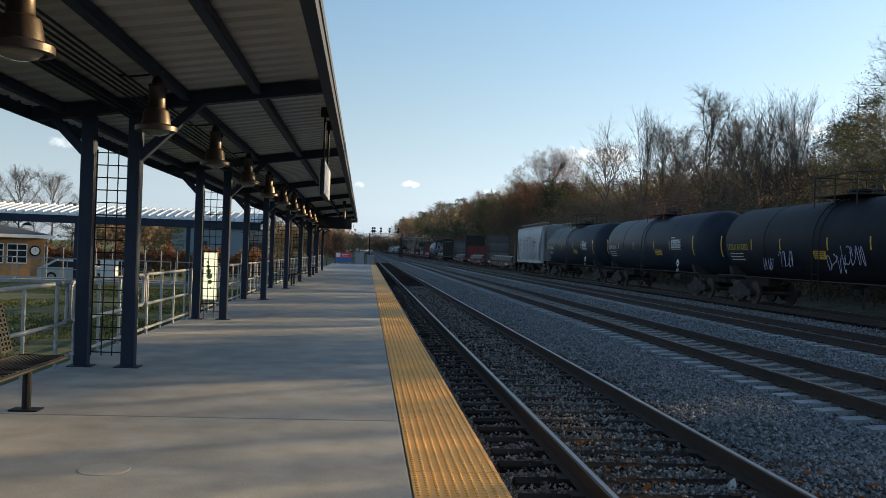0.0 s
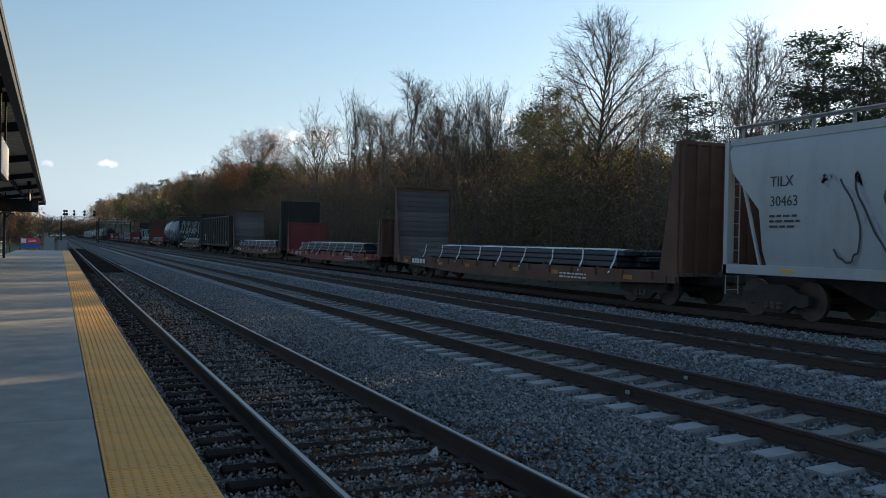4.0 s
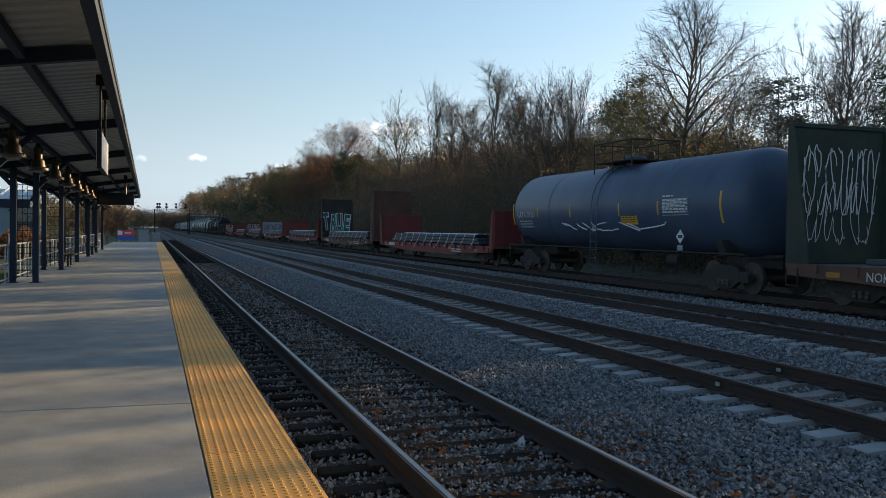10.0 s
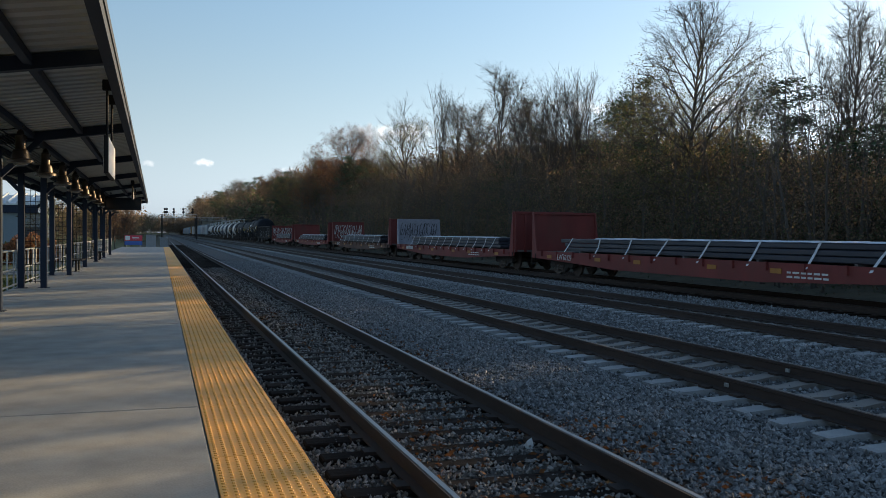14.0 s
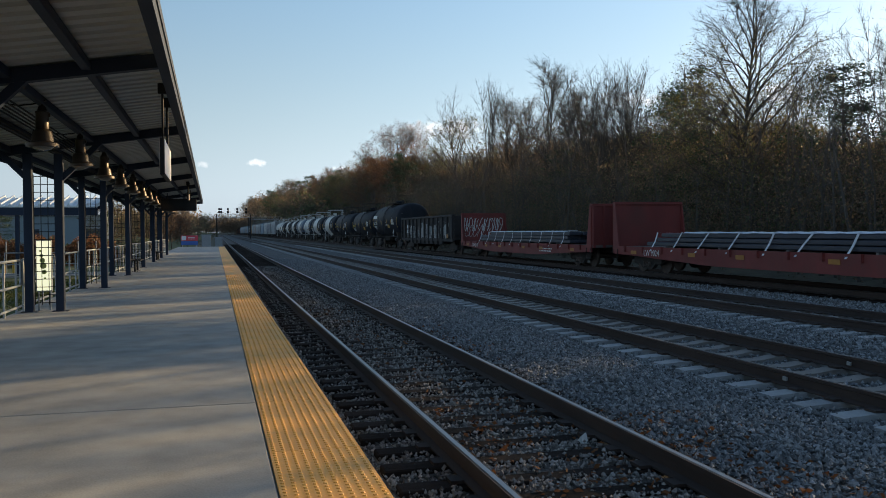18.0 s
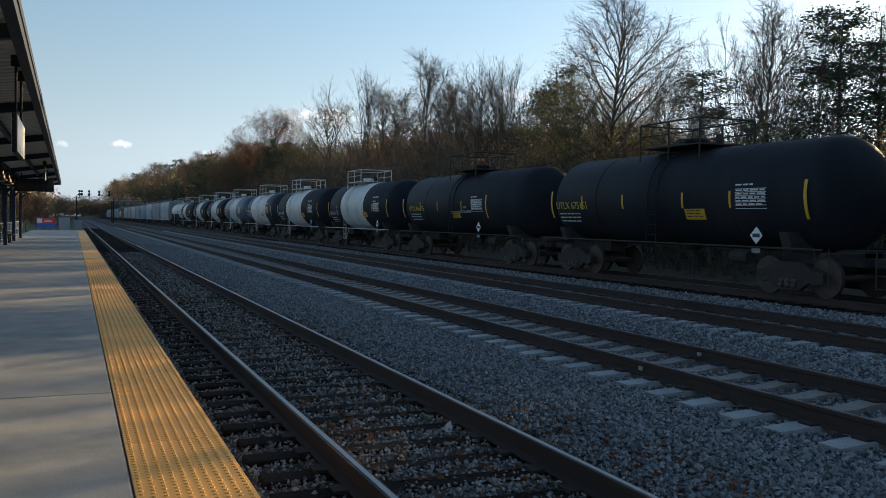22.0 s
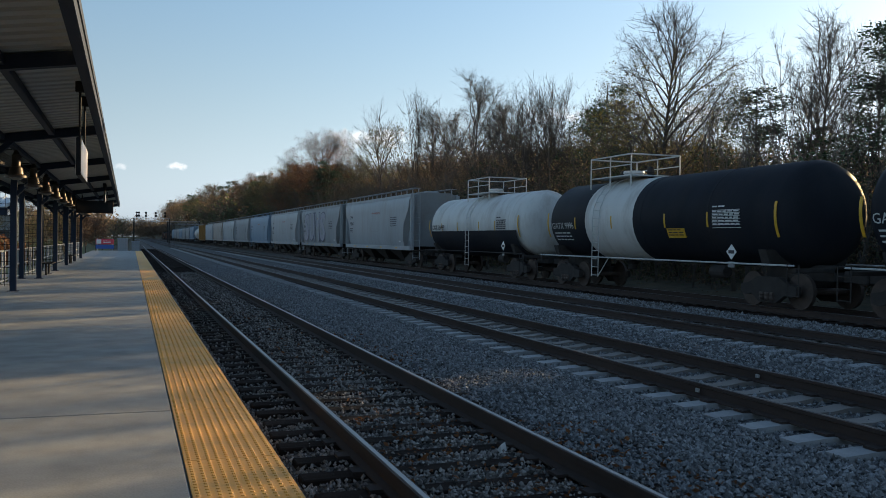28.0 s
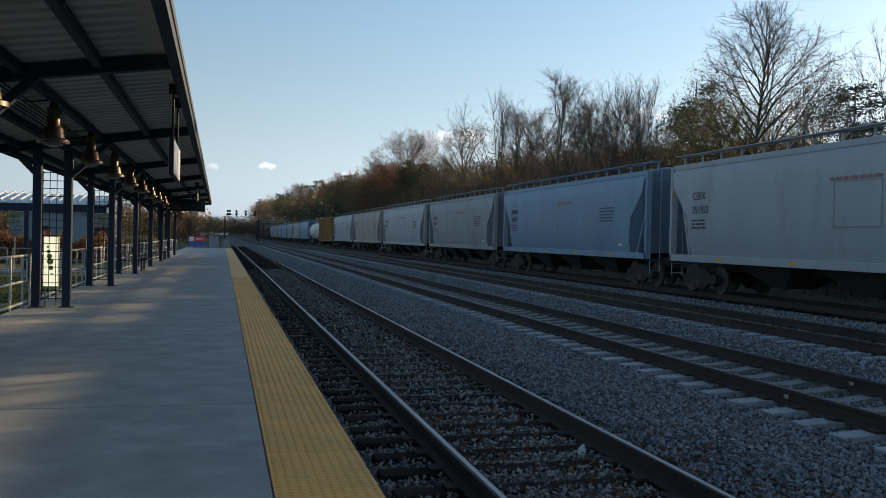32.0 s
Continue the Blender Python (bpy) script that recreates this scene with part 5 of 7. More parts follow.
bulkhead_flat(107.6, 127.6, "car_red", "red bulkhead flatcar loaded with strapped steel", "NOKL 72525", rear_b=("car_red", 1.9), front_b=("car_brown", 1.85), seed=6)
bulkhead_flat(128.6, 148.2, "car_brown", "brown bulkhead flatcar with a plank end wall", "NOKL 725166", rear_b=("car_brown", 3.4), front_b=("car_dark", 3.5), planks=True, seed=7)
gondola(148.9, 166.4, "car_dark", "high black ribbed gondola with small tags", 3.78, seed=8)
bulkhead_flat(167.1, 187.4, "car_brown", "flatcar with a dark green graffitied end wall", "NOKL 725041", rear_b=("car_green", 3.5), front_b=("car_dark", 3.45), seed=9, straps=4, tag="letter")
tank_car(188.0, 204.6, 1.56, "tank_blue", "dark blue tank car with small white tags", "GATX 28351", rail="under", seed=10)
scribble("graffiti", CARS[-1][0], M["letter"], 4.5, 12.0, 1.75, 2.2, -1.46, 15, 5, 0.04)
bulkhead_flat(205.6, 227.0, "car_red", "red bulkhead flatcar with fanned white straps", rear_b=("car_red", 1.75), front_b=("car_red", 1.7), seed=12, straps=12)
bulkhead_flat(228.2, 248.6, "car_brown", "brown flatcar with bold teal graffiti on its end wall", "TTPX 82237", rear_b=("car_dark", 3.52), front_b=("car_brown", 3.55), seed=14, straps=10, letters=("TRUE", "teal", 1.15))
lettering("stencilled_word", "TRAILER TRAIN", 0.34, M["letter_grey"], CARS[-1][0], side(0.384 * 20.4 * PITCH, 0.56, -1.56))
bulkhead_flat(249.6, 271.6, "car_red", "red flatcar with grouped white straps", "LW 62121", rear_b=("car_red", 1.62), front_b=("car_red", 1.7), seed=16, straps=8)
bulkhead_flat(272.6, 293.0, "car_red", "flatcar with pale violet graffiti on its end wall", rear_b=("purple", 1.65), front_b=("car_red", 1.7), seed=18, straps=12, tag="letter_d")
bulkhead_flat(294.0, 315.2, "car_brown", "flatcar with a red end wall and white scribbles", "ALY 91777", rear_b=("car_red", 1.72), front_b=("car_red", 1.7), seed=20, straps=9, tag="letter")
bulkhead_flat(316.2, 338.0, "car_red", "red bulkhead flatcar with leaning straps", "LW 9024", rear_b=("car_red", 1.7), front_b=("car_red", 1.7), seed=22, straps=10)
bulkhead_flat(339.0, 359.0, "car_red", "red bulkhead flatcar with low strapped steel", "LW 62149", rear_b=("car_red", 1.72), front_b=("car_red", 1.7), seed=23, straps=10, tag="letter")
gondola(359.8, 376.2, "car_dark", "grimy black gondola with pale graffiti", 2.58, seed=24, fish=True)
tank_car(376.9, 389.6, 1.50, "tank_black", "large glossy black tank car with white lettering", "PROX 62120", words=(("HOT", 0.455, -0.2, 0.16), ("MOLTEN SULFUR", 0.484, -0.40, 0.16)), rail="under", seed=25)
L1 = 12.7 * PITCH
part("maker_mark", Mesh().prism([(-1.462, 2.78), (-1.40, 3.06), (-1.425, 3.07), (-1.487, 2.78)], L1 * 0.80, L1 * 0.93), M["letter"], CARS[-1][0], "plain white maker's mark")
tank_car(390.2, 403.0, 1.38, "tank_black", "black tank car with yellow lettering", "UTLX 675151", mark="letter_y", rail="under", seed=26)
tank_car(403.6, 417.1, 1.38, "tank_black", "black tank car with yellow number and hazard diamond", "UTLX 646075", mark="letter_y", rail="under", seed=27, words=(("HOT", 0.425, -0.22, 0.15), ("MOLTEN SULFUR", 0.452, -0.40, 0.15)), marks=dict(num=0.882, refl=(0.778, 0.629, 0.44), tall=(0.945, 0.268), sign=(0.516, 0.457), panel=(0.369, 0.289), dia=0.318))
for k, (a, b, num, body, bd, mid) in enumerate(((417.7, 430.5, "SHPX 214723", "tank_black", (0.388, 0.729), 0.61), (431.3, 445.4, "SHPX 214787", "tank_black", (0.397, 0.725), 0.56), (446.0, 458.4, "UTLX 24911", "tank_navy", (0.27, 0.777), 0.52), (459.0, 471.6, "UTLX 69013", "tank_blue", (0.37, 0.65), 0.53), (472.2, 484.6, "GATX 9676", "tank_black", (0.33, 0.67), 0.5), (485.2, 497.5, "GATX 9671", "tank_black", (0.39, 0.69), 0.52), (498.1, 512.4, "GATX 9996", "tank_black", (0.53, 0.74), 0.62))):
    tank_car(a, b, 1.40, body, "tank car with a stained white middle band", num, band=(*bd, "tank_white"), seed=30 + k, mid=mid if k == 2 else bd[1] - 0.3 * (bd[1] - bd[0]), words=(("PHOSPHORIC ACID", 0.27, 0.42, 0.12),) if k in (0, 1, 2) else (), marks=dict(z=-0.5 if k < 2 else -0.3))
tank_car(513.1, 526.0, 1.40, "tank_white", "white tank car with a black lower half", "TGAX 131489", mark="letter_d", lower="tank_black", seed=40, marks=dict(z=-0.24))
for k, (a, b, paint, num, words, tag) in enumerate((
        (527.6, 544.2, "car_white", "CEFX 398562", "pale grey covered hopper with black lettering", None), (544.8, 561.6, "car_grey", "CEFX 251046", "grey covered hopper with violet graffiti letters", "purple"),
        (562.2, 580.0, "car_white", "CEFX 351933", "off-white covered hopper", None), (580.5, 597.8, "car_blue", "", "light blue covered hopper", None),
        (598.3, 615.0, "car_grey", "", "grey covered hopper", None), (615.5, 633.8, "car_white", "", "white covered hopper", None),
        (634.3, 652.4, "car_tan", "", "rust-streaked covered hopper", None), (652.9, 670.9, "car_white", "", "white covered hopper", None))):
    hopper_car(a, b, paint, words + " in the train", num, H=4.33, seed=50 + k, tag=tag)
gondola(671.6, 689.5, "car_box", "yellow-brown high-sided rail car behind the hoppers", 4.3, seed=60)
tank_car(690.2, 706.0, 1.45, "tank_white", "pale grey tank car behind the hoppers", seed=61)
y = 706.6
for k in range(14):
    if k < 7:
        hopper_car(y, y + 17.5, ("car_blue", "car_grey", "car_grey")[k % 3], "blue-grey covered hopper far back in the train", H=4.3, seed=70 + k)
    elif k % 2:
        tank_car(y, y + 16.0, 1.45, "tank_black", "black tank car far back in the train", seed=70 + k, cage=False)
    else:
        gondola(y, y + 17.5, "car_brown", "brown gondola far back in the train", 3.4, seed=70 + k)
    y += 18.0


# ---- platform furniture ----
RAIL_X = -3.5


def railing_section(y0, y1):
    """A length of galvanised pipe railing with rounded ends."""
    ob = thing("railing", "galvanised pipe railing along the platform's back edge", "railing", pose(RAIL_X, 0, 0), group="railing sections")
    top, mid, c = 0.97, 0.50, 0.09
    loop = [(0, y0 + c, mid), (0, y0 + 0.02, mid + 0.03), (0, y0, mid + c), (0, y0, top - c), (0, y0 + 0.02, top - 0.03), (0, y0 + c, top), (0, y1 - c, top), (0, y1 - 0.02, top - 0.03), (0, y1, top - c), (0, y1, mid + c), (0, y1 - 0.02, mid + 0.03), (0, y1 - c, mid), (0, y0 + c, mid)]
    part("pipe_loop", Mesh().path(loop, 0.024, 8), M["galv"], ob)
    part("toe_rail", Mesh().tube((0, y0, 0.11), (0, y1, 0.11), 0.024, n=8), M["galv"], ob)
    for k in range(4):
        y = y0 + 0.25 + (y1 - y0 - 0.5) * k / 3
        part("upright", Mesh().tube((-0.03, y, -0.3), (-0.03, y, top), 0.021, n=8).box(-0.09, 0.03, y - 0.05, y + 0.05, -0.3, -0.29), M["galv"], ob)
    return ob


for k in range(-4, 18):
    railing_section(7.25 + 3.55 * k, 7.25 + 3.55 * k + 3.43)


def bench(at, label):
    ob = thing("bench", label, "bench", at, group="platform benches")
    seat = Mesh()
    back = Mesh()
    # perforated sheet, as a lattice of narrow straps
    for i in range(26):
        y = -0.9 + 1.8 * i / 25
        pts = [(0.42, y, 0.42), (0.40, y, 0.445), (0.0, y, 0.43)]
        for p, q in zip(pts, pts[1:]):
            seat.add([(p[0], y - 0.012, p[2]), (p[0], y + 0.012, p[2]), (q[0], y + 0.012, q[2]), (q[0], y - 0.012, q[2]), (p[0], y - 0.012, p[2] - 0.008), (p[0], y + 0.012, p[2] - 0.008), (q[0], y + 0.012, q[2] - 0.008), (q[0], y - 0.012, q[2] - 0.008)], [(0, 1, 2, 3), (7, 6, 5, 4), (0, 4, 5, 1), (3, 2, 6, 7), (0, 3, 7, 4), (1, 5, 6, 2)])
        back.box(-0.012, 0.0, y - 0.012, y + 0.012, 0.0, 0.42, m=Matrix.Translation((-0.05, 0, 0.48)) @ Matrix.Rotation(radians(-14), 4, "Y"))
    for i in range(11):
        x = 0.41 * i / 10
        seat.box(x - 0.008, x + 0.008, -0.91, 0.91, 0.428, 0.437)
        back.box(-0.012, 0.0, -0.91, 0.91, 0.42 * i / 10 - 0.008, 0.42 * i / 10 + 0.008, m=Matrix.Translation((-0.05, 0, 0.48)) @ Matrix.Rotation(radians(-14), 4, "Y"))
    part("seat", seat, M["black"], ob, "perforated black metal seat")
    part("backrest", back, M["black"], ob, "perforated black metal backrest")
    rim = Mesh().path([(0.42, -0.91, 0.42), (0.42, 0.91, 0.42), (0.0, 0.91, 0.43), (0.0, -0.91, 0.43), (0.42, -0.91, 0.42)], 0.014, 6)
    part("seat_rim", rim, M["black"], ob)
    for y in (-0.6, 0.6):
        leg = part("leg", Mesh().tube((0.2, y, 0.0), (0.2, y, 0.42), 0.038, n=10), M["black"], ob)
        part("foot_plate", Mesh().box(0.08, 0.32, y - 0.09, y + 0.09, 0, 0.012, 0.004), M["black"], leg)
        part("bracket", Mesh().path([(0.2, y, 0.40), (-0.02, y, 0.42), (-0.14, y, 0.85)], 0.016, 6), M["black"], ob)
    return ob


b = bench(pose(-3.08, 7.25, 0), "black perforated metal bench on the platform")
copy_thing(b, pose(-3.12, 35.4, 0, 0, 0, 0.3))
copy_thing(b, pose(-3.2, 49.6, 0, 0, 0, 0.3))

poster = thing("poster_case", "tall narrow glowing cream and green poster on a frame", "poster", pose(-3.14, 18.05, 0))
part("board", Mesh().box(-0.14, 0.14, -0.03, 0.03, 0.36, 1.34, 0.008), M["galv"], poster)
part("sheet", Mesh().box(-0.125, 0.125, -0.036, -0.031, 0.38, 1.32), M["poster"], poster, "cream printed sheet")
for k, (z, w, h) in enumerate(((0.56, 0.02, 0.1), (0.68, 0.045, 0.1), (0.8, 0.06, 0.1), (0.9, 0.05, 0.1), (1.0, 0.035, 0.08), (1.1, 0.022, 0.06))):
    part("print_block", Mesh().lathe([(0.0, -0.0385), (w, -0.0385), (w * 0.9, -0.036), (0.0, -0.036)], 10, "y", (0.02 - 0.015 * k, 0, z + h / 2)), M["poster_green"], poster)
for s in (-0.1, 0.1):
    part("leg", Mesh().box(s - 0.015, s + 0.015, -0.015, 0.015, 0, 0.37), M["galv"], poster)

# end of the platform: warning boards, fence and cabinets
endf = thing("warning_sign", "red and blue warning boards at the platform's end", "sign", pose(-2.55, PLATFORM_END - 0.4, 0))
part("red_board", Mesh().box(-0.75, 0.9, -0.03, 0.03, 0.62, 1.15, 0.01), M["red_sign"], endf, "red warning board")
part("blue_board", Mesh().box(-0.75, 0.9, -0.03, 0.03, 0.2, 0.58, 0.01), M["blue_sign"], endf, "blue notice board")
part("white_square", Mesh().box(-0.68, -0.25, -0.045, -0.032, 0.68, 1.09), M["white_paint"], endf)
m = Mesh()
for r in range(2):
    m.box(-0.05, 0.6, -0.042, -0.033, 0.78 + 0.14 * r, 0.83 + 0.14 * r)
part("unreadable_writing", m, M["white_paint"], endf)
for s in (-0.6, 0.75):
    part("post", Mesh().tube((s, 0.05, 0), (s, 0.05, 1.2), 0.03), M["galv"], endf)
for k, (x, y, w, h, words) in enumerate(((-0.9, 99, 1.0, 1.9, "pale grey signal cabinet beside the line"), (0.4, 101, 0.8, 1.6, "small grey relay cabinet beside the line"))):
    c = thing("signal_cabinet", words, "cabinet", pose(x, y, -0.75))
    part("body", Mesh().box(-w / 2, w / 2, -0.35, 0.35, 0.1, h, 0.02), M["galv"], c)
    part("roof", Mesh().box(-w / 2 - 0.05, w / 2 + 0.05, -0.4, 0.4, h, h + 0.06, 0.01), M["galv"], c)
    part("door", Mesh().box(-w / 2 + 0.05, w / 2 - 0.05, -0.365, -0.352, 0.2, h - 0.1), M["galv"], c)
    part("plinth", Mesh().box(-w / 2, w / 2, -0.35, 0.35, 0, 0.1), M["concrete"], c)

# ---- covered walkway, station building and car park beside the line ----
walkway = thing("covered_walkway", "long covered walkway with a pale ribbed metal roof", "canopy", pose(0, 38, 0))
WX0, WX1 = -46.0, -4.6
part("roof", Mesh().prism([(0.0, 2.50), (2.6, 2.93), (2.6, 2.98), (0.0, 2.55)], WX0, WX1, "x"), M["roof_metal"], walkway)
x = WX0
seam = Mesh().add([(-0.07, 0.0, 2.55), (0.07, 0.0, 2.55), (0.02, 0.0, 2.66), (-0.02, 0.0, 2.66), (-0.07, 2.6, 2.98), (0.07, 2.6, 2.98), (0.02, 2.6, 3.09), (-0.02, 2.6, 3.09)], [(0, 1, 2, 3), (7, 6, 5, 4), (1, 5, 6, 2), (2, 6, 7, 3), (3, 7, 4, 0)]).data("roof_rib", M["roof_metal"])
while x < WX1:
    part("roof_rib", seam, None, walkway, at=pose(x, 0, 0))
    x += 0.36
part("fascia_beam", Mesh().box(WX0, WX1, 0.02, 0.2, 2.18, 2.5, 0.01), M["navy"], walkway)
part("back_beam", Mesh().box(WX0, WX1, 2.4, 2.58, 2.5, 2.9, 0.01), M["navy"], walkway)
part("slab", Mesh().box(WX0, WX1, -0.2, 2.8, -0.5, -0.22), M["concrete"], walkway)
x = -12.2 - 4.6 * 7
while x < WX1:
    for y in (0.12, 2.48):
        part("post", Mesh().box(x - 0.075, x + 0.075, y - 0.075, y + 0.075, -0.3, 2.5 if y > 1 else 2.2, 0.01), M["navy"], walkway)
    part("lamp", Mesh().lathe([(0.0, 2.16), (0.05, 2.16), (0.22, 2.06), (0.2, 2.04), (0.0, 2.08)], 14, "z", (x + 2.3, 0.9, 0)), M["bronze"], walkway, "small dark hanging lamp")
    part("lamp_stem", Mesh().tube((x + 2.3, 0.9, 2.14), (x + 2.3, 0.9, 2.72), 0.015), M["bronze"], walkway)
    x += 4.6
x = -40.0
while x < -5:
    rl = thing("walkway_railing", "galvanised railing of the covered walkway", "railing", pose(x, 37.7, -0.3), group="walkway railings")
    part("rails", Mesh().tube((0, 0, 1.0), (3.0, 0, 1.0), 0.025).tube((0, 0, 0.55), (3.0, 0, 0.55), 0.02).tube((0, 0, 0.15), (3.0, 0, 0.15), 0.02), M["galv"], rl)
    for k in range(4):
        part("upright", Mesh().tube((k, 0, 0), (k, 0, 1.0), 0.022), M["galv"], rl)
    x += 3.2


def station_building():
    ob = thing("station_building", "single-storey buff brick building with white windows and a slate-blue roof", "building", pose(-22.0, 62, -1.35, 0, 0, 33))
    part("wall", Mesh().box(-14, 0, 0, 8, 0, 2.95), M["brick"], ob)
    part("base_course", Mesh().box(-14.02, 0.02, -0.03, 8.02, 0, 0.22), M["concrete"], ob, "paler lower wall")
    part("roof", Mesh().add([(-14.5, -0.6, 2.95), (0.55, -0.6, 2.95), (0.55, 8.6, 2.95), (-14.5, 8.6, 2.95), (-14.5, -0.6, 3.08), (0.55, -0.6, 3.08), (0.55, 8.6, 3.08), (-14.5, 8.6, 3.08), (-10, 4, 4.1), (-4, 4, 4.1)], [(3, 2, 1, 0), (0, 1, 5, 4), (1, 2, 6, 5), (2, 3, 7, 6), (3, 0, 4, 7), (4, 5, 9, 8), (5, 6, 9), (6, 7, 8, 9), (7, 4, 8)]), M["roof_dark"], ob)
    part("eave_board", Mesh().box(-14.5, 0.56, -0.66, -0.58, 2.86, 3.08), M["white_paint"], ob)
    part("downpipe", Mesh().path([(0.1, -0.45, 2.9), (0.05, -0.06, 2.6), (0.05, -0.06, 0)], 0.045), M["galv"], ob)
    for x in (-1.65, -3.1, -6.0, -7.5, -11):
        w = part("window", Mesh().box(x - 0.6, x + 0.6, -0.02, 0.05, 1.15, 2.45), M["glass_dark"], ob)
        f = Mesh()
        for z in (1.15, 1.58, 2.0, 2.42):
            f.box(x - 0.62, x + 0.62, -0.06, -0.015, z - 0.03, z + 0.04)
        for dx in (-0.6, 0, 0.6):
            f.box(x + dx - 0.03, x + dx + 0.03, -0.055, -0.012, 1.15, 2.45)
        part("frame", f, M["white_paint"], w)
    c = part("clock", Mesh().lathe([(0.0, -0.02), (0.34, -0.02), (0.36, -0.08), (0.32, -0.1), (0.0, -0.09)], 24, "y", (-0.55, 0, 2.0)), M["black"], ob, "round wall clock with a dark rim")
    part("clock_face", Mesh().lathe([(0.0, -0.1), (0.27, -0.1), (0.27, -0.108), (0.0, -0.108)], 24, "y", (-0.55, 0, 2.0)), M["white_paint"], c)
    part("clock_pointer", Mesh().box(-0.565, -0.535, -0.115, -0.11, 2.0, 2.2).box(-0.55, -0.4, -0.115, -0.11, 1.985, 2.015), M["black"], c)


station_building()


def parked_car(x, y, paint, label, turn=0.0):
    ob = thing("parked_car", label, "car", pose(x, y, ground_z(x, y), 0, 0, turn), group="parked cars")
    body = Mesh().prism([(-2.2, 0.3), (2.2, 0.3), (2.25, 0.65), (2.1, 0.85), (1.1, 0.95), (0.5, 1.42), (-1.1, 1.45), (-1.9, 0.98), (-2.2, 0.85)], -0.85, 0.85)
    body.v = [(a * 1.0, b * (1 if c < 1.0 else 0.84), c) for a, b, c in body.v]
    part("body", body, M[paint], ob)
    part("windows", Mesh().prism([(1.0, 0.97), (0.5, 1.36), (-1.05, 1.38), (-1.7, 0.99)], -0.865, 0.865), M["glass_dark"], ob)
    for a in (-1.35, 1.4):
        for s in (-1, 1):
            w = part("wheel", Mesh().lathe([(0.0, -0.1), (0.3, -0.1), (0.33, -0.06), (0.33, 0.06), (0.3, 0.1), (0.0, 0.1)], 16, "y", (a, s * 0.8, 0.33)), M["black"], ob)
            part("rim", Mesh().lathe([(0.0, 0.0), (0.2, 0.0), (0.2, 0.012), (0.0, 0.012)], 12, "y", (a, s * 0.905, 0.33)), M["galv"], w)
    for s in (-0.6, 0.6):
        part("headlight", Mesh().box(2.15, 2.26, s - 0.18, s + 0.18, 0.62, 0.76), M["lens"], ob)


parked_car(-19.5, 60.5, "paint_silver", "silver hatchback parked by the station", 20)
parked_car(-21.0, 66.0, "paint_white", "white van-like car parked by the station", 5)
parked_car(-17.3, 64.0, "paint_dark", "dark saloon parked by the station", 200)
tagged(part("car_park", Mesh().box(-60, -9, 56, 90, -1.6, -1.36), M["asphalt"]), "asphalt car park beyond the lawn", "car park", kind="structure")
rng = random.Random(3)
for k in range(9):
    x = -15.6 + 0.58 * k
    bo = thing("bollard", "yellow steel bollard at the car park's edge", "bollard", pose(x, 54 + rng.uniform(-0.4, 0.4), ground_z(x, 54) - 0.05), group="yellow bollards")
    part("post", Mesh().tube((0, 0, 0), (0, 0, 0.95), 0.07, n=10), M["yellow"], bo)
    part("cap", Mesh().lathe([(0.07, 0.95), (0.05, 0.99), (0.0, 1.0)], 10), M["yellow"], bo)
for k in range(16):
    x = -20 + 1.0 * k
    fp = thing("fence_post", "thin pale post of the car park's fence", "post", pose(x, 57.0, -1.3), group="thin fence posts")
    part("post", Mesh().tube((0, 0, 0), (0, 0, 2.3), 0.035), M["galv"], fp)
wc = thing("utility_box", "white metal utility box on the lawn", "cabinet", pose(-13.9, 49, ground_z(-13.9, 49)))
part("body", Mesh().box(-0.4, 0.4, -0.3, 0.3, 0, 1.15, 0.02), M["white_paint"], wc)
part("lid", Mesh().box(-0.43, 0.43, -0.33, 0.33, 1.15, 1.2, 0.01), M["white_paint"], wc)
shed = thing("warehouse", "long grey-blue metal warehouse behind the trees", "building", pose(-26, 120, -1.5))
part("wall", Mesh().box(0, 11.9, 0, 14, 0, 5.2), M["shed"], shed)
part("roof", Mesh().prism([(-0.4, 5.2), (7, 6.3), (14.4, 5.2), (14.4, 5.35), (7, 6.45), (-0.4, 5.35)], -0.4, 12.3, "x"), M["roof_metal"], shed)
for k in range(2):
    part("dock_door", Mesh().box(3.0 + 6.7 * k, 4.6 + 7.2 * k, -0.05, 0.0, 0.3, 3.5), M["roof_dark"], shed)


def signal_bridge(y, x0, x1, h, heads, label):
    ob = thing("signal_bridge", label, "railway signal", pose(0, y, -0.5))
    for x in (x0, x1):
        part("tower", Mesh().box(x - 0.18, x + 0.18, -0.18, 0.18, 0, h), M["under"], ob)
    tr = Mesh()
    n = 14
    for s in (-0.4, 0.4):
        for z in (h - 0.9, h):
            tr.box(x0, x1, s - 0.045, s + 0.045, z - 0.045, z + 0.045)
        for i in range(n):
            a = x0 + (x1 - x0) * i / n
            b = x0 + (x1 - x0) * (i + 1) / n
            tr.tube((a, s, h - 0.9 if i % 2 else h), (b, s, h if i % 2 else h - 0.9), 0.03, n=4)
    part("truss", tr, M["galv"], ob)
    for x in heads:
        hd = part("signal_head", Mesh().lathe([(0.0, -0.5), (0.34, -0.5), (0.34, -0.45), (0.0, -0.45)], 14, "y", (x, 0, h + 0.55)), M["black"], ob)
        part("mast", Mesh().tube((x, -0.3, h - 0.4), (x, -0.3, h + 1.7), 0.05), M["black"], hd)
        part("upper_head", Mesh().lathe([(0.0, -0.5), (0.3, -0.5), (0.3, -0.45), (0.0, -0.45)], 14, "y", (x, 0, h + 1.35)), M["black"], hd)
        for k in range(2):
            part("hood", Mesh().tube((x, -0.5, h + 0.55 + 0.8 * k), (x, -0.75, h + 0.55 + 0.8 * k), 0.13, n=8), M["black"], hd)


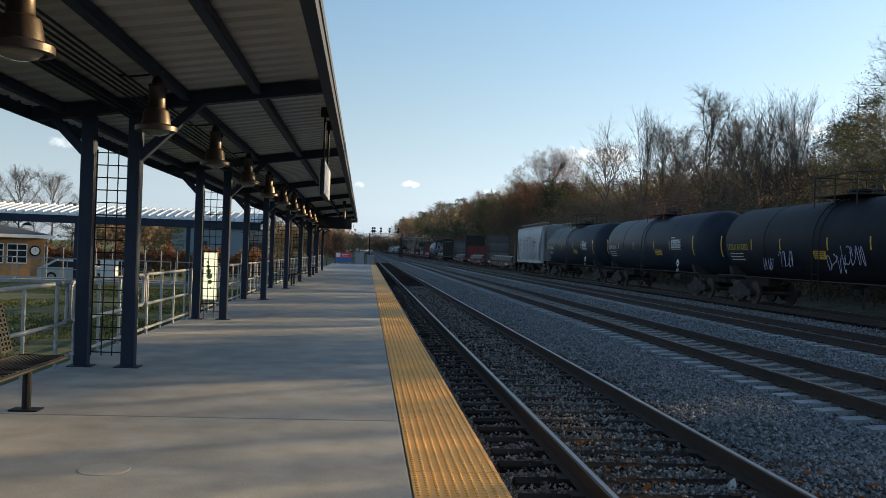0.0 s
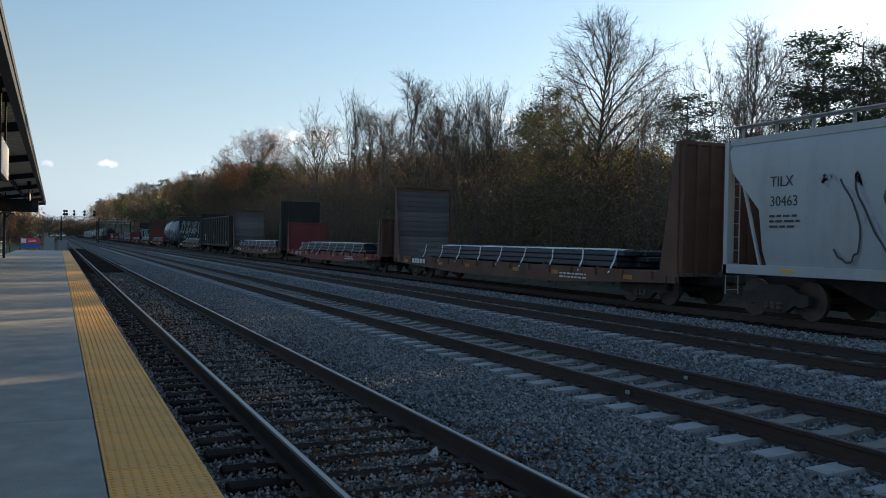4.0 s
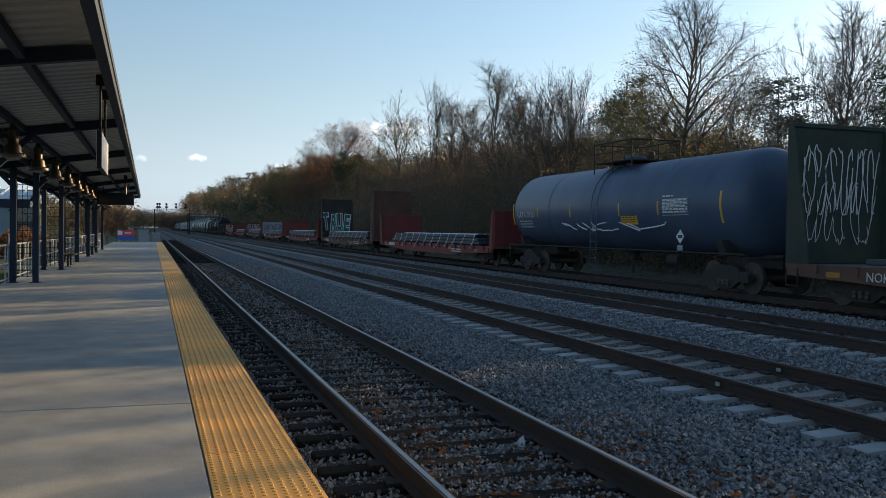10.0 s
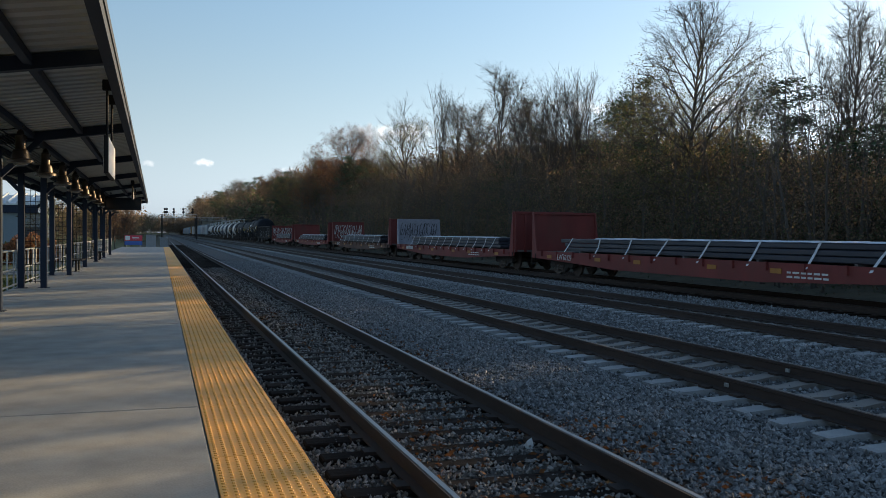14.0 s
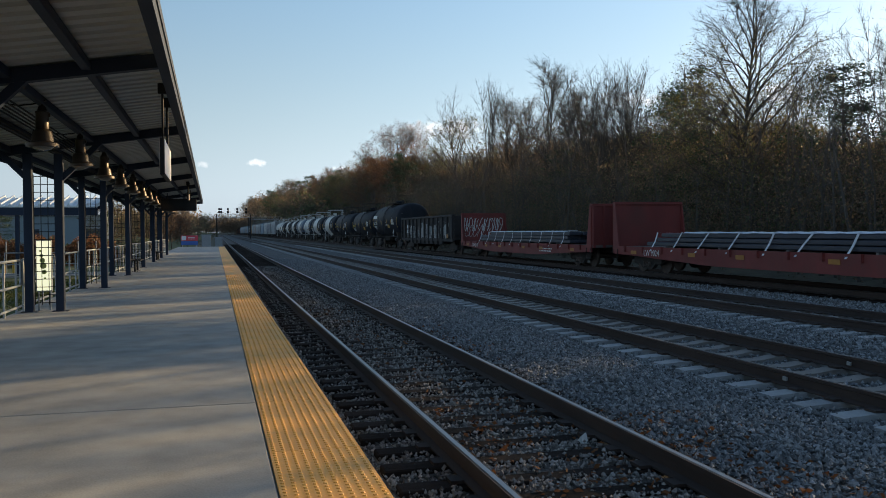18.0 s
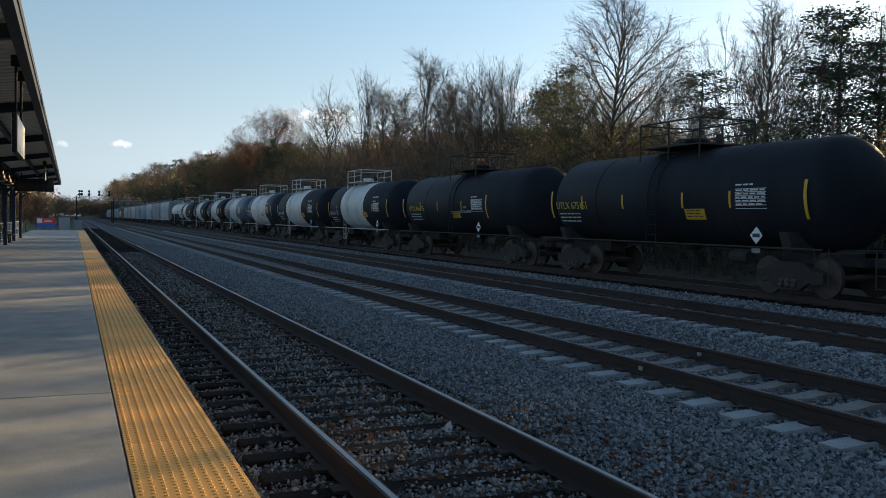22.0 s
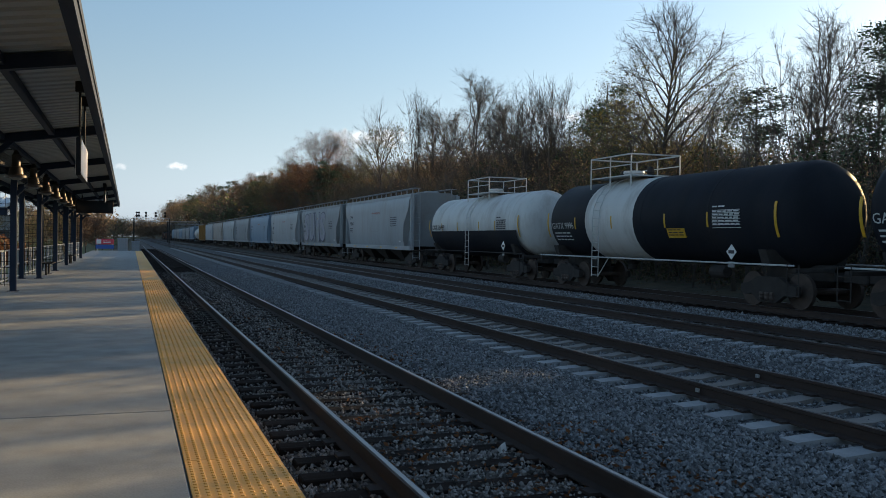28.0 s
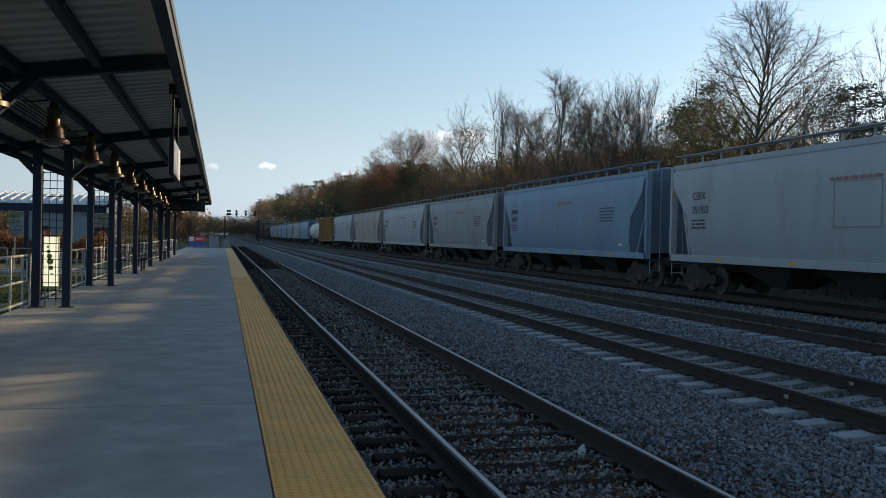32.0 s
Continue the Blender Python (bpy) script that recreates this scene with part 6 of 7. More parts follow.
signal_bridge(248, 0.5, 9.5, 6.9, (1.2, 1.75, 3.5, 6.0, 8.4), "steel signal bridge with dark signal heads")
signal_bridge(300, 11.0, 21.0, 7.0, (), "lattice gantry over the far tracks")


# ---- woods ----
def segs_mesh(name, segs, mat, sides=4):
    """Tapered twigs and limbs from rows of (p, q, r, r2)."""
    P = np.array([s[0] for s in segs], float)
    Q = np.array([s[1] for s in segs], float)
    r1 = np.array([s[2] for s in segs])[:, None, None]
    r2 = np.array([s[3] for s in segs])[:, None, None]
    d = Q - P
    d /= np.linalg.norm(d, axis=1, keepdims=True) + 1e-9
    u = np.cross(d, np.where(np.abs(d[:, 2:]) < 0.9, [[0, 0, 1.0]], [[1.0, 0, 0]]))
    u /= np.linalg.norm(u, axis=1, keepdims=True)
    w = np.cross(d, u)
    t = np.arange(sides) * 2 * np.pi / sides
    ring = u[:, None] * np.cos(t)[None, :, None] + w[:, None] * np.sin(t)[None, :, None]
    v = np.concatenate([P[:, None] + ring * r1, Q[:, None] + ring * r2], 1).reshape(-1, 3)
    base = np.array([(i, (i + 1) % sides, sides + (i + 1) % sides, sides + i) for i in range(sides)])
    f = (base[None] + (2 * sides * np.arange(len(segs)))[:, None, None]).reshape(-1, 4)
    me = bpy.data.meshes.new(name)
    me.from_pydata(v.tolist(), [], f.tolist())
    me.materials.append(mat)
    return me


def leaves_mesh(name, pts, size, mat, rng, flat=1.0):
    """Small crooked leaf blades, two triangles each, at the given points."""
    pts = np.asarray(pts, float)
    n = len(pts)
    a = rng.normal(size=(n, 3))
    a[:, 2] *= flat
    a /= np.linalg.norm(a, axis=1, keepdims=True)
    b = np.cross(a, rng.normal(size=(n, 3)))
    b /= np.linalg.norm(b, axis=1, keepdims=True) + 1e-9
    s = (size * rng.uniform(0.6, 1.4, (n, 1)))
    v = np.stack([pts - a * s, pts + b * s * 0.55, pts + a * s, pts - b * s * 0.55], 1).reshape(-1, 3)
    f = (np.array([(0, 1, 2, 3)])[None] + (4 * np.arange(n))[:, None, None]).reshape(-1, 4)
    me = bpy.data.meshes.new(name)
    me.from_pydata(v.tolist(), [], f.tolist())
    me.materials.append(mat)
    return me


def limb(rng, p, d, length, r, bend=0.25, n=3, rise=0.08):
    """A crooked limb as a chain of segments; returns them with the joints."""
    segs, joints = [], []
    p = np.array(p, float)
    d = np.array(d, float)
    for i in range(n):
        d = d + rng.normal(0, bend, 3) * 0.5
        d[2] += rise
        d /= np.linalg.norm(d)
        q = p + d * length / n
        ra, rb = r * (1 - i / n * 0.75), r * (1 - (i + 1) / n * 0.75)
        segs.append((p, q, ra, rb))
        joints.append((q, d.copy(), (i + 1) / n))
        p = q
    return segs, joints


def grow(seed, H, spread=0.32, first=0.25, main=26, sub=7, twigs=6, up=0.5, fork=0.0):
    """Trunk, limbs and twigs of a broad-leaved tree of height H, and the twig tips."""
    rng = np.random.default_rng(seed)
    trunk, limbs, fine, tips = [], [], [], []
    p = np.zeros(3)
    p[2] = -0.5
    d = np.array([rng.normal(0, 0.03), rng.normal(0, 0.03), 1.0])
    R = H * 0.0125
    n = 12
    top = H * fork if fork else H
    line = []
    for i in range(n):
        d = d + np.array([*rng.normal(0, 0.04, 2), 0])
        d /= np.linalg.norm(d)
        q = p + d * (top + 0.5) / n
        trunk.append((p, q, R * (1 - i / n * 0.88), R * (1 - (i + 1) / n * 0.88)))
        line.append((p, q))
        p = q
    for k in range(main):
        f = first + (1 - first) * (k + rng.uniform(0, 1)) / main
        i = min(n - 1, int(f * n))
        a, b = line[i]
        o = a + (b - a) * (f * n - i)
        t = rng.uniform(0, 6.28)
        g0 = (f - first) / (1 - first)
        L = H * spread * (0.35 + 0.75 * math.sin(math.pi * min(1.0, 0.12 + 0.82 * g0))) * rng.uniform(0.65, 1.15)
        dd = np.array([math.cos(t), math.sin(t), up + 0.85 * g0 * rng.uniform(0.6, 1.3)])
        dd /= np.linalg.norm(dd)
        if fork:
            L = (H - o[2]) * rng.uniform(0.72, 1.05)
            tilt = radians(rng.uniform(8, 28) + 26 * (1 - g0))
            dd = np.array([math.cos(t) * math.sin(tilt), math.sin(t) * math.sin(tilt), math.cos(tilt)])
        s1, j1 = limb(rng, o, dd, L, R * (0.42 if fork else 0.34) * (1.15 - f * 0.6), 0.11 if fork else 0.2, 7 if fork else 4, 0.05)
        if fork:
            L *= 0.62
        limbs += s1
        for q, e, g in j1:
            for _ in range(max(1, round(sub * g * 0.75))):
                dv = e + rng.normal(0, 0.55, 3)
                dv[2] += 0.25
                dv /= np.linalg.norm(dv)
                s2, j2 = limb(rng, q, dv, L * 0.38 * rng.uniform(0.5, 1.1), R * 0.1, 0.3, 3)
                fine += s2
                for q2, e2, g2 in j2:
                    for _ in range(max(1, round(twigs * g2 * 0.6))):
                        dw = e2 + rng.normal(0, 0.6, 3)
                        dw[2] += 0.2
                        dw /= np.linalg.norm(dw)
                        s3, j3 = limb(rng, q2, dw, L * 0.17 * rng.uniform(0.5, 1.2), max(0.007, R * 0.038), 0.3, 2)
                        fine += s3
                        tips.append(j3[-1][0])
    return trunk, limbs, fine, np.array(tips)


def grow_crown(seed, H, base=0.3, rx=0.24, rz=0.34, main=18, sub=5, twigs=5, flare=64, cz=None, thin=1.0):
    """A broad-leaved tree whose limbs end on an egg-shaped crown: trunk, limbs, twigs and the twig tips."""
    rng = np.random.default_rng(seed)
    trunk, limbs, fine, tips, line = [], [], [], [], []
    p, d, R, n = np.array([0, 0, -0.5]), np.array([0, 0, 1.0]), H * 0.0125, 12
    for i in range(n):
        d = d + np.array([*rng.normal(0, 0.05, 2), 0.04])
        d /= np.linalg.norm(d)
        q = p + d * (0.88 * H + 0.5) / n
        trunk.append((p, q, R * (1 - i / n * 0.9), R * (1 - (i + 1) / n * 0.9)))
        line.append((p, q))
        p = q
    c, r = np.array([0, 0, H * (cz or 1 - rz)]), np.array([rx, rx, rz]) * H
    for k in range(main):
        g0 = (k + rng.uniform(0, 1)) / main
        f = base + (0.97 - base) * g0
        i = min(n - 1, int(f * n))
        o = line[i][0] + (line[i][1] - line[i][0]) * (f * n - i)
        t, tilt = k * 2.4 + rng.uniform(-0.5, 0.5), radians(flare - (flare - 16) * g0 + rng.uniform(-10, 10))
        dd = np.array([math.cos(t) * math.sin(tilt), math.sin(t) * math.sin(tilt), math.cos(tilt)])
        u, v = (o - c) / r, dd / r
        disc = (u @ v) ** 2 - (v @ v) * (u @ u - 1)
        L = (-(u @ v) + math.sqrt(disc)) / (v @ v) if disc > 0 else 0.6 * rx * H
        L = max(0.08 * H, L) * rng.uniform(0.72, 1.02)
        s1, j1 = limb(rng, o, dd, L, R * 0.42 * (1.1 - 0.6 * g0), 0.2, 6, 0.0)
        limbs += s1
        for q, e, g in j1[1:]:
            out = np.array([q[0], q[1], 0]) / (np.hypot(q[0], q[1]) + 0.1)
            for _ in range(1 + round(sub * g * 0.7)):
                dv = e + rng.normal(0, 0.75, 3) + out * 0.35
                dv[2] += 0.06
                s2, j2 = limb(rng, q, dv / np.linalg.norm(dv), (0.05 * H + 0.3 * L) * (1.15 - 0.5 * g) * rng.uniform(0.5, 1.1), R * 0.1 * thin, 0.3, 3)
                fine += s2
                for q2, e2, g2 in j2:
                    for _ in range(max(1, round(twigs * g2 * 0.6))):
                        dw = e2 + rng.normal(0, 0.9, 3)
                        dw[2] += 0.1
                        s3, j3 = limb(rng, q2, dw / np.linalg.norm(dw), H * 0.042 * rng.uniform(0.5, 1.2), max(0.007, R * 0.038) * thin, 0.3, 2)
                        fine += s3
                        tips.append(j3[-1][0])
    return trunk, limbs, fine, np.array(tips)


def broad_tree(seed, H, label, leaf_mat=None, density=0.0, bark="bark", leaf_size=0.07, low_leaves=0.0, crown=True, **kw):
    trunk, limbs, fine, tips = (grow_crown if crown else grow)(seed, H, **kw)
    rng = np.random.default_rng(seed + 100)
    ob = thing("tree", label, "tree", group="trees beside the railway")
    HT[ob.name] = float(np.percentile(tips[:, 2], 99.7))
    part("trunk", segs_mesh("trunk", trunk, M[bark], 7), None, ob)
    tagged(part("branchwork", segs_mesh("branchwork", limbs, M[bark], 5), None, ob), kind="stuff")
    tagged(part("twig_crown", segs_mesh("twig_crown", fine, M[bark], 3), None, ob), kind="stuff")
    if leaf_mat:
        n = int(len(tips) * density)
        if low_leaves:
            tips = tips[tips[:, 2] < low_leaves * H * (0.75 + 0.4 * rng.random(len(tips)))]
        _, cell, held = np.unique(np.floor(tips / 0.7), axis=0, return_inverse=True, return_counts=True)
        share = 1.0 / held[cell.ravel()]
        pts = tips[rng.choice(len(tips), n, p=share / share.sum())] + rng.normal(0, 0.2, (n, 3))
        part("crown", leaves_mesh("crown", pts, leaf_size, M[leaf_mat], rng), None, ob)
    return ob


def pine_tree(seed, H, label, bare=0.35):
    rng = np.random.default_rng(seed)
    trunk, limbs, pts = [], [], []
    R = H * 0.012
    p = np.array([0, 0, -0.5])
    for i in range(10):
        q = p + np.array([*rng.normal(0, 0.05, 2), (H + 0.5) / 10])
        trunk.append((p, q, R * (1 - i / 10 * 0.85), R * (1 - (i + 1) / 10 * 0.85)))
        p = q
    z = H * bare
    while z < H * 0.98:
        f = (z / H - bare) / (1 - bare)
        for _ in range(rng.integers(3, 6)):
            t = rng.uniform(0, 6.28)
            L = H * 0.24 * (1 - f) ** 0.7 * rng.uniform(0.5, 1.15) + 0.5
            s, j = limb(rng, (0, 0, z), (math.cos(t), math.sin(t), rng.uniform(-0.2, 0.5)), L, R * 0.22, 0.15, 4, 0.05)
            limbs += s
            for q, e, g in j[1:]:
                for _ in range(3):
                    m = int(19 * g)
                    c = q + rng.normal(0, 1, 3) * np.array([0.4, 0.4, 0.12]) * (0.5 + L * 0.2)
                    pts.append(c + rng.normal(0, 1, (m, 3)) * np.array([0.26, 0.26, 0.17]))
        z += H * 0.05 * rng.uniform(0.6, 1.3)
    ob = thing("pine_tree", label, "tree", group="pines beside the railway")
    part("trunk", segs_mesh("trunk", trunk, M["bark"], 7), None, ob)
    tagged(part("branchwork", segs_mesh("branchwork", limbs, M["bark"], 4), None, ob), kind="stuff")
    part("crown", leaves_mesh("crown", np.concatenate(pts), 0.10, M["needle"], rng, 0.5), None, ob)
    return ob


def at_bearing(az, x, top, proto, proto_h, turn=0.0, lean=1.0):
    """Places a tree at the bearing az (degrees from the track) and offset x, so that its top stands at the angle top."""
    y = x / math.tan(radians(az))
    d = math.hypot(x, y)
    g = ground_z(x, y)
    h = 1.47 + d * math.tan(radians(top)) - g
    s = h / HT.get(proto.name, proto_h)
    return pose(x, y, g, 0, 0, turn) @ Matrix.Diagonal((s * lean, s * lean, s, 1))


H0 = 16.0
HT = {}
bare = [broad_tree(200 + k, H0, "tall bare tree with fine grey twigs", bark=("bark", "bark_pale")[k % 2], base=(0.42, 0.3, 0.45, 0.36)[k], rx=(0.24, 0.2, 0.27, 0.22)[k], rz=(0.3, 0.36, 0.3, 0.34)[k], main=22, sub=7, twigs=7) for k in range(4)]
fan = [broad_tree(210 + k, H0, "bare tree with limbs that fan upwards", "leaf_brown", 0.06, leaf_size=0.05, crown=False, main=17 + 2 * k, sub=8, twigs=7, first=0.34, fork=0.5) for k in range(3)]
sparse = [broad_tree(220 + k, H0, "tree with thin yellow-green autumn leaves", "leaf_yellow", 4.5, leaf_size=0.05, base=0.3, rx=0.27, rz=0.32, main=22) for k in range(2)]
rusty = [broad_tree(230 + k, H0, "tree with a rounded rust-brown autumn crown", "leaf_rust", 11.0, leaf_size=0.055, base=0.34, rx=0.3, rz=0.3, main=24) for k in range(2)]
brown = [broad_tree(240 + k, H0, "tree with thin brown leaves", "leaf_brown", 1.8, leaf_size=0.05, base=0.22, rx=0.3, rz=0.38, main=22) for k in range(2)]
green = [broad_tree(250 + k, H0, "dark green leafy tree in the wood", "leaf_green", 5.0, leaf_size=0.055, base=0.15, rx=0.3, rz=0.42, main=24) for k in range(2)]
pines = [pine_tree(260 + k, H0, "dark layered pine in the wood", (0.3, 0.4, 0.55)[k]) for k in range(3)]
tall = broad_tree(280, H0, "tall tree with an egg-shaped twiggy crown and yellow leaves low down", "leaf_yellow", 1.7, leaf_size=0.05, low_leaves=0.74, base=0.2, rx=0.27, rz=0.6, cz=0.4, main=46, sub=7, twigs=6, flare=66, thin=0.8)
USED = set()


def plant(proto, m):
    s = m.to_scale()
    if proto.name not in USED:
        USED.add(proto.name)
        proto.matrix_basis = m
        return proto
    made = copy_thing(proto, Matrix.LocRotScale(m.translation, m.to_quaternion(), None))
    made.scale = s
    return made


# the skyline, tree by tree: bearing, offset, angle of the top
# trees past 51 degrees are out of view, added to dapple the platform
for az, x, top, proto, turn, lean in (
        (12.0, 27, 6.9, rusty[0], 10, 1.25), (15.5, 28, 7.5, sparse[0], 60, 1.25), (13.6, 31, 5.4, green[0], 40, 1.0), (10.3, 28, 5.0, green[1], 10, 1.0), (9.2, 29, 5.3, bare[1], 10, 0.9), (17.9, 28, 9.5, fan[0], 0, 0.9), (18.9, 33, 7.8, brown[0], 80, 1.0),
        (21.2, 28, 11.0, bare[1], 20, 1.1), (20.2, 31, 8.3, brown[1], 20, 1.0), (22.9, 32, 8.6, bare[0], 150, 1.0), (25.3, 27, 10.3, fan[1], 200, 1.05), (27.1, 28, 10.9, fan[2], 90, 1.0), (24.2, 33, 9.2, bare[3], 30, 1.0), (28.4, 33, 7.6, brown[1], 10, 1.0), (23.5, 29, 9.7, fan[2], 60, 1.0), (28.3, 30, 10.2, fan[0], 250, 0.9), (19.4, 30, 8.8, bare[3], 20, 1.0),
        (30.1, 29, 10.0, pines[0], 30, 1.1), (29.2, 36, 8.2, pines[2], 60, 1.1), (31.4, 27, 9.4, sparse[1], 120, 1.1), (34.3, 26, 14.8, tall, 70, 1.15), (36.6, 30, 8.9, sparse[0], 15, 1.0), (32.6, 30, 8.6, green[1], 50, 1.0),
        (39.0, 29, 9.5, pines[1], 0, 1.35), (37.6, 34, 7.2, green[0], 90, 1.0), (41.3, 27, 12.6, fan[0], 140, 0.85), (42.6, 29, 13.9, bare[1], 20, 1.0), (44.7, 27, 13.2, fan[2], 0, 0.75), (45.6, 30, 8.8, pines[2], 10, 1.1), (42.2, 33, 7.2, pines[0], 40, 1.1),
        # 52.8: unseen narrow tree, added to throw one shade band on the platform
        (46.9, 29, 12.6, pines[1], 100, 1.4), (49.2, 31, 12.0, pines[0], 10, 1.4), (50.5, 30, 12.8, bare[2], 33, 0.9), (50.0, 34, 8.6, pines[2], 33, 1.1), (52.8, 27, 14.0, green[1], 80, 0.42), (48.2, 33, 10.5, bare[0], 10, 1.0), (43.4, 35, 9.6, bare[3], 60, 1.2),
        (54.0, 29, 11.5, fan[1], 5, 0.9), (57.0, 31, 14.5, brown[1], 70, 1.0), (60.0, 29, 14.0, bare[3], 60, 1.0), (64.0, 30, 12.8, pines[0], 160, 1.0), (69.0, 30, 13.0, bare[2], 0, 1.0), (76.0, 30, 14.0, brown[0], 0, 1.0), (8.4, 30, 4.4, brown[1], 0, 1.0), (7.2, 31, 4.1, rusty[1], 0, 1.0)):
    plant(proto, at_bearing(az, x, top, proto, H0, turn, lean))


def closed(az):
    """The angle below which the wood is closed, by bearing; past 51, out of view, it is raised to shade the ballast."""
    return float(np.interp(az, (0.5, 2.3, 4, 6.3, 8.6, 10, 12, 14, 17, 20, 24, 28, 31, 36, 37.5, 41.7, 44, 50, 53, 75), (1.0, 2.2, 3.0, 3.5, 3.9, 4.2, 4.6, 4.8, 5.2, 6.0, 6.4, 6.1, 6.3, 6.4, 5.7, 5.0, 4.4, 4.6, 7.4, 9.0)))


def closed_top(x, y):
    """The height above the datum to which the wood is closed at a place."""
    return 1.47 + math.hypot(x, y) * math.tan(radians(closed(math.degrees(math.atan2(x, max(1.0, y))))))


# a second row, lower than the skyline, that fills the wood's edge
rng = random.Random(8)
low = [brown[0], brown[1], green[0], bare[2], sparse[0], brown[1], pines[1], brown[0], bare[0]]
for k in range(96):
    az = 7.5 + 52 * (k + rng.random() * 0.8) / 96
    p = low[rng.randrange(len(low))]
    plant(p, at_bearing(az, rng.uniform(24.5, 36), closed(az) * rng.uniform(0.7, 1.06), p, H0, rng.uniform(0, 360), rng.uniform(1.0, 1.4)))
# the hillside further along the line
rng = random.Random(27)
for k in range(64):
    az = 1.6 + 11.5 * (k + rng.random()) / 64
    p = (brown + rusty + green + pines + brown + sparse)[rng.randrange(13)]
    top = float(np.interp(az, (0.5, 2.3, 4.0, 6.3, 8.65, 11.0, 13.5), (1.1, 2.4, 3.2, 3.7, 4.2, 4.9, 5.4))) * rng.uniform(0.82, 1.03)
    x = rng.uniform(25, 36) if az > 3.5 else rng.uniform(25, 30)
    plant(p, at_bearing(az, x, top, p, H0, rng.uniform(0, 360), rng.uniform(1.1, 1.5)))

# the wood behind: more trees of the same kinds
rng = random.Random(5)
pool = [bare[0], bare[3], brown[0], brown[1], green[0], bare[1], pines[0], pines[2], sparse[1]]
for k in range(80):
    az = 9 + 50 * (k + rng.random()) / 80
    x = rng.uniform(36, 62)
    if x / math.tan(radians(az)) < 330:
        p = pool[rng.randrange(len(pool))]
        plant(p, at_bearing(az, x, closed(az) * rng.uniform(0.75, 1.08), p, H0, rng.uniform(0, 360), rng.uniform(0.9, 1.3)))


def thicket(name, count, xr, yr, hr, mat, size, label, seed, clump=40):
    """Undergrowth: leafy clumps too many to count."""
    r = np.random.default_rng(seed)
    n = count // clump
    x = r.uniform(*xr, n)
    y = r.uniform(*yr, n)
    z = np.array([ground_z(a, b) for a, b in zip(x, y)]) + np.minimum(r.uniform(0, 1, n) ** 1.1 * r.uniform(*hr, n), np.array([(closed_top(a, b) - ground_z(a, b)) * (0.85 + 0.35 * noise.noise((a * 0.12, b * 0.12, 7))) for a, b in zip(x, y)]) * r.uniform(0.8, 1.0, n))
    pts = np.stack([x, y, z], -1)[:, None] + r.normal(0, 1, (n, clump, 3)) * np.array([0.8, 0.8, 0.6])
    tagged(new(name, leaves_mesh(name, pts.reshape(-1, 3), size, M[mat], r)), label, "undergrowth", kind="stuff")


thicket("undergrowth", 330000, (21.8, 35), (0, 125), (1.5, 8.5), "leaf_brown", 0.055, "brown autumn undergrowth beneath the trees", 1, 26)
thicket("undergrowth", 200000, (22, 35), (0, 125), (1.0, 7.5), "leaf_green", 0.055, "dark green undergrowth beneath the trees", 2, 26)
thicket("undergrowth", 100000, (34, 60), (0, 150), (4, 13.5), "leaf_brown", 0.17, "brown leaves deep in the wood", 5)
thicket("undergrowth", 100000, (34, 60), (0, 150), (4, 13.5), "leaf_green", 0.17, "dark leaves deep in the wood", 6)
thicket("undergrowth", 90000, (24, 40), (100, 330), (1.5, 6), "leaf_brown", 0.24, "brown woods further along the line", 3)
thicket("undergrowth", 70000, (24, 40), (100, 330), (1.5, 6), "leaf_green", 0.24, "green woods further along the line", 4)
# fallen leaves whose rust colour also stands in for small sunlit patches
r = np.random.default_rng(21)
for (x0, x1, y0, y1, n) in ((1.95, 3.2, 3.0, 9.0, 500), (3.4, 4.4, 3.0, 8.0, 450), (3.4, 4.2, 12.0, 17.0, 120), (1.95, 3.2, 9.0, 22.0, 260)):
    pts = np.stack([r.uniform(x0, x1, n), y0 + (y1 - y0) * r.uniform(0, 1, n), np.zeros(n)], -1)
    pts[:, 2] = [ballast_z(a) + 0.035 for a in pts[:, 0]]
    pts[:, :2] += r.normal(0, 0.12, (n, 2))
    tagged(new("fallen_leaves", leaves_mesh("fallen_leaves", pts, 0.03, M["dead_leaf"], r, 0.3)), "rust-brown fallen leaves in the ballast, also standing for sunlit rust patches", "leaves", kind="stuff")
brush = []
r = np.random.default_rng(9)
for k in range(750):
    x, y = r.uniform(21.5, 33), r.uniform(0, 150)
    g = ground_z(x, y)
    h = min(r.uniform(3, 9), 1.15 * (closed_top(x, y) - g))
    s, j = limb(r, (x, y, g - 0.2), (r.normal(0, 0.08), r.normal(0, 0.08), 1), h, r.uniform(0.035, 0.1), 0.12, 5, 0.1)
    brush += s
    for q, e, f in j:
        for _ in range(5):
            d = e + r.normal(0, 0.6, 3)
            s2, j2 = limb(r, q, d / np.linalg.norm(d), h * 0.28 * r.uniform(0.5, 1.1), 0.014, 0.3, 2, 0.15)
            brush += s2
tagged(new("saplings", segs_mesh("saplings", brush, M["bark_pale"], 3)), "thin bare saplings crowding the wood's edge", "saplings", kind="stuff")


def far_woods(name, count, place, mat, label, seed, per=150, size=0.55):
    r = np.random.default_rng(seed)
    pts = []
    for k in range(count):
        x, y, h = place(r)
        g = ground_z(x, y)
        m = r.normal(0, 1, (per, 3)) * np.array([h * 0.17, h * 0.17, h * 0.2]) + np.array([x, y, g + h * 0.62])
        pts.append(m)
    tagged(new(name, leaves_mesh(name, np.concatenate(pts), size, M[mat], r)), label, "woods", kind="stuff")


def right_hill(r):
    y = r.uniform(200, 620)
    return r.uniform(27, 40 + 0.12 * y), y, r.uniform(8, 13)


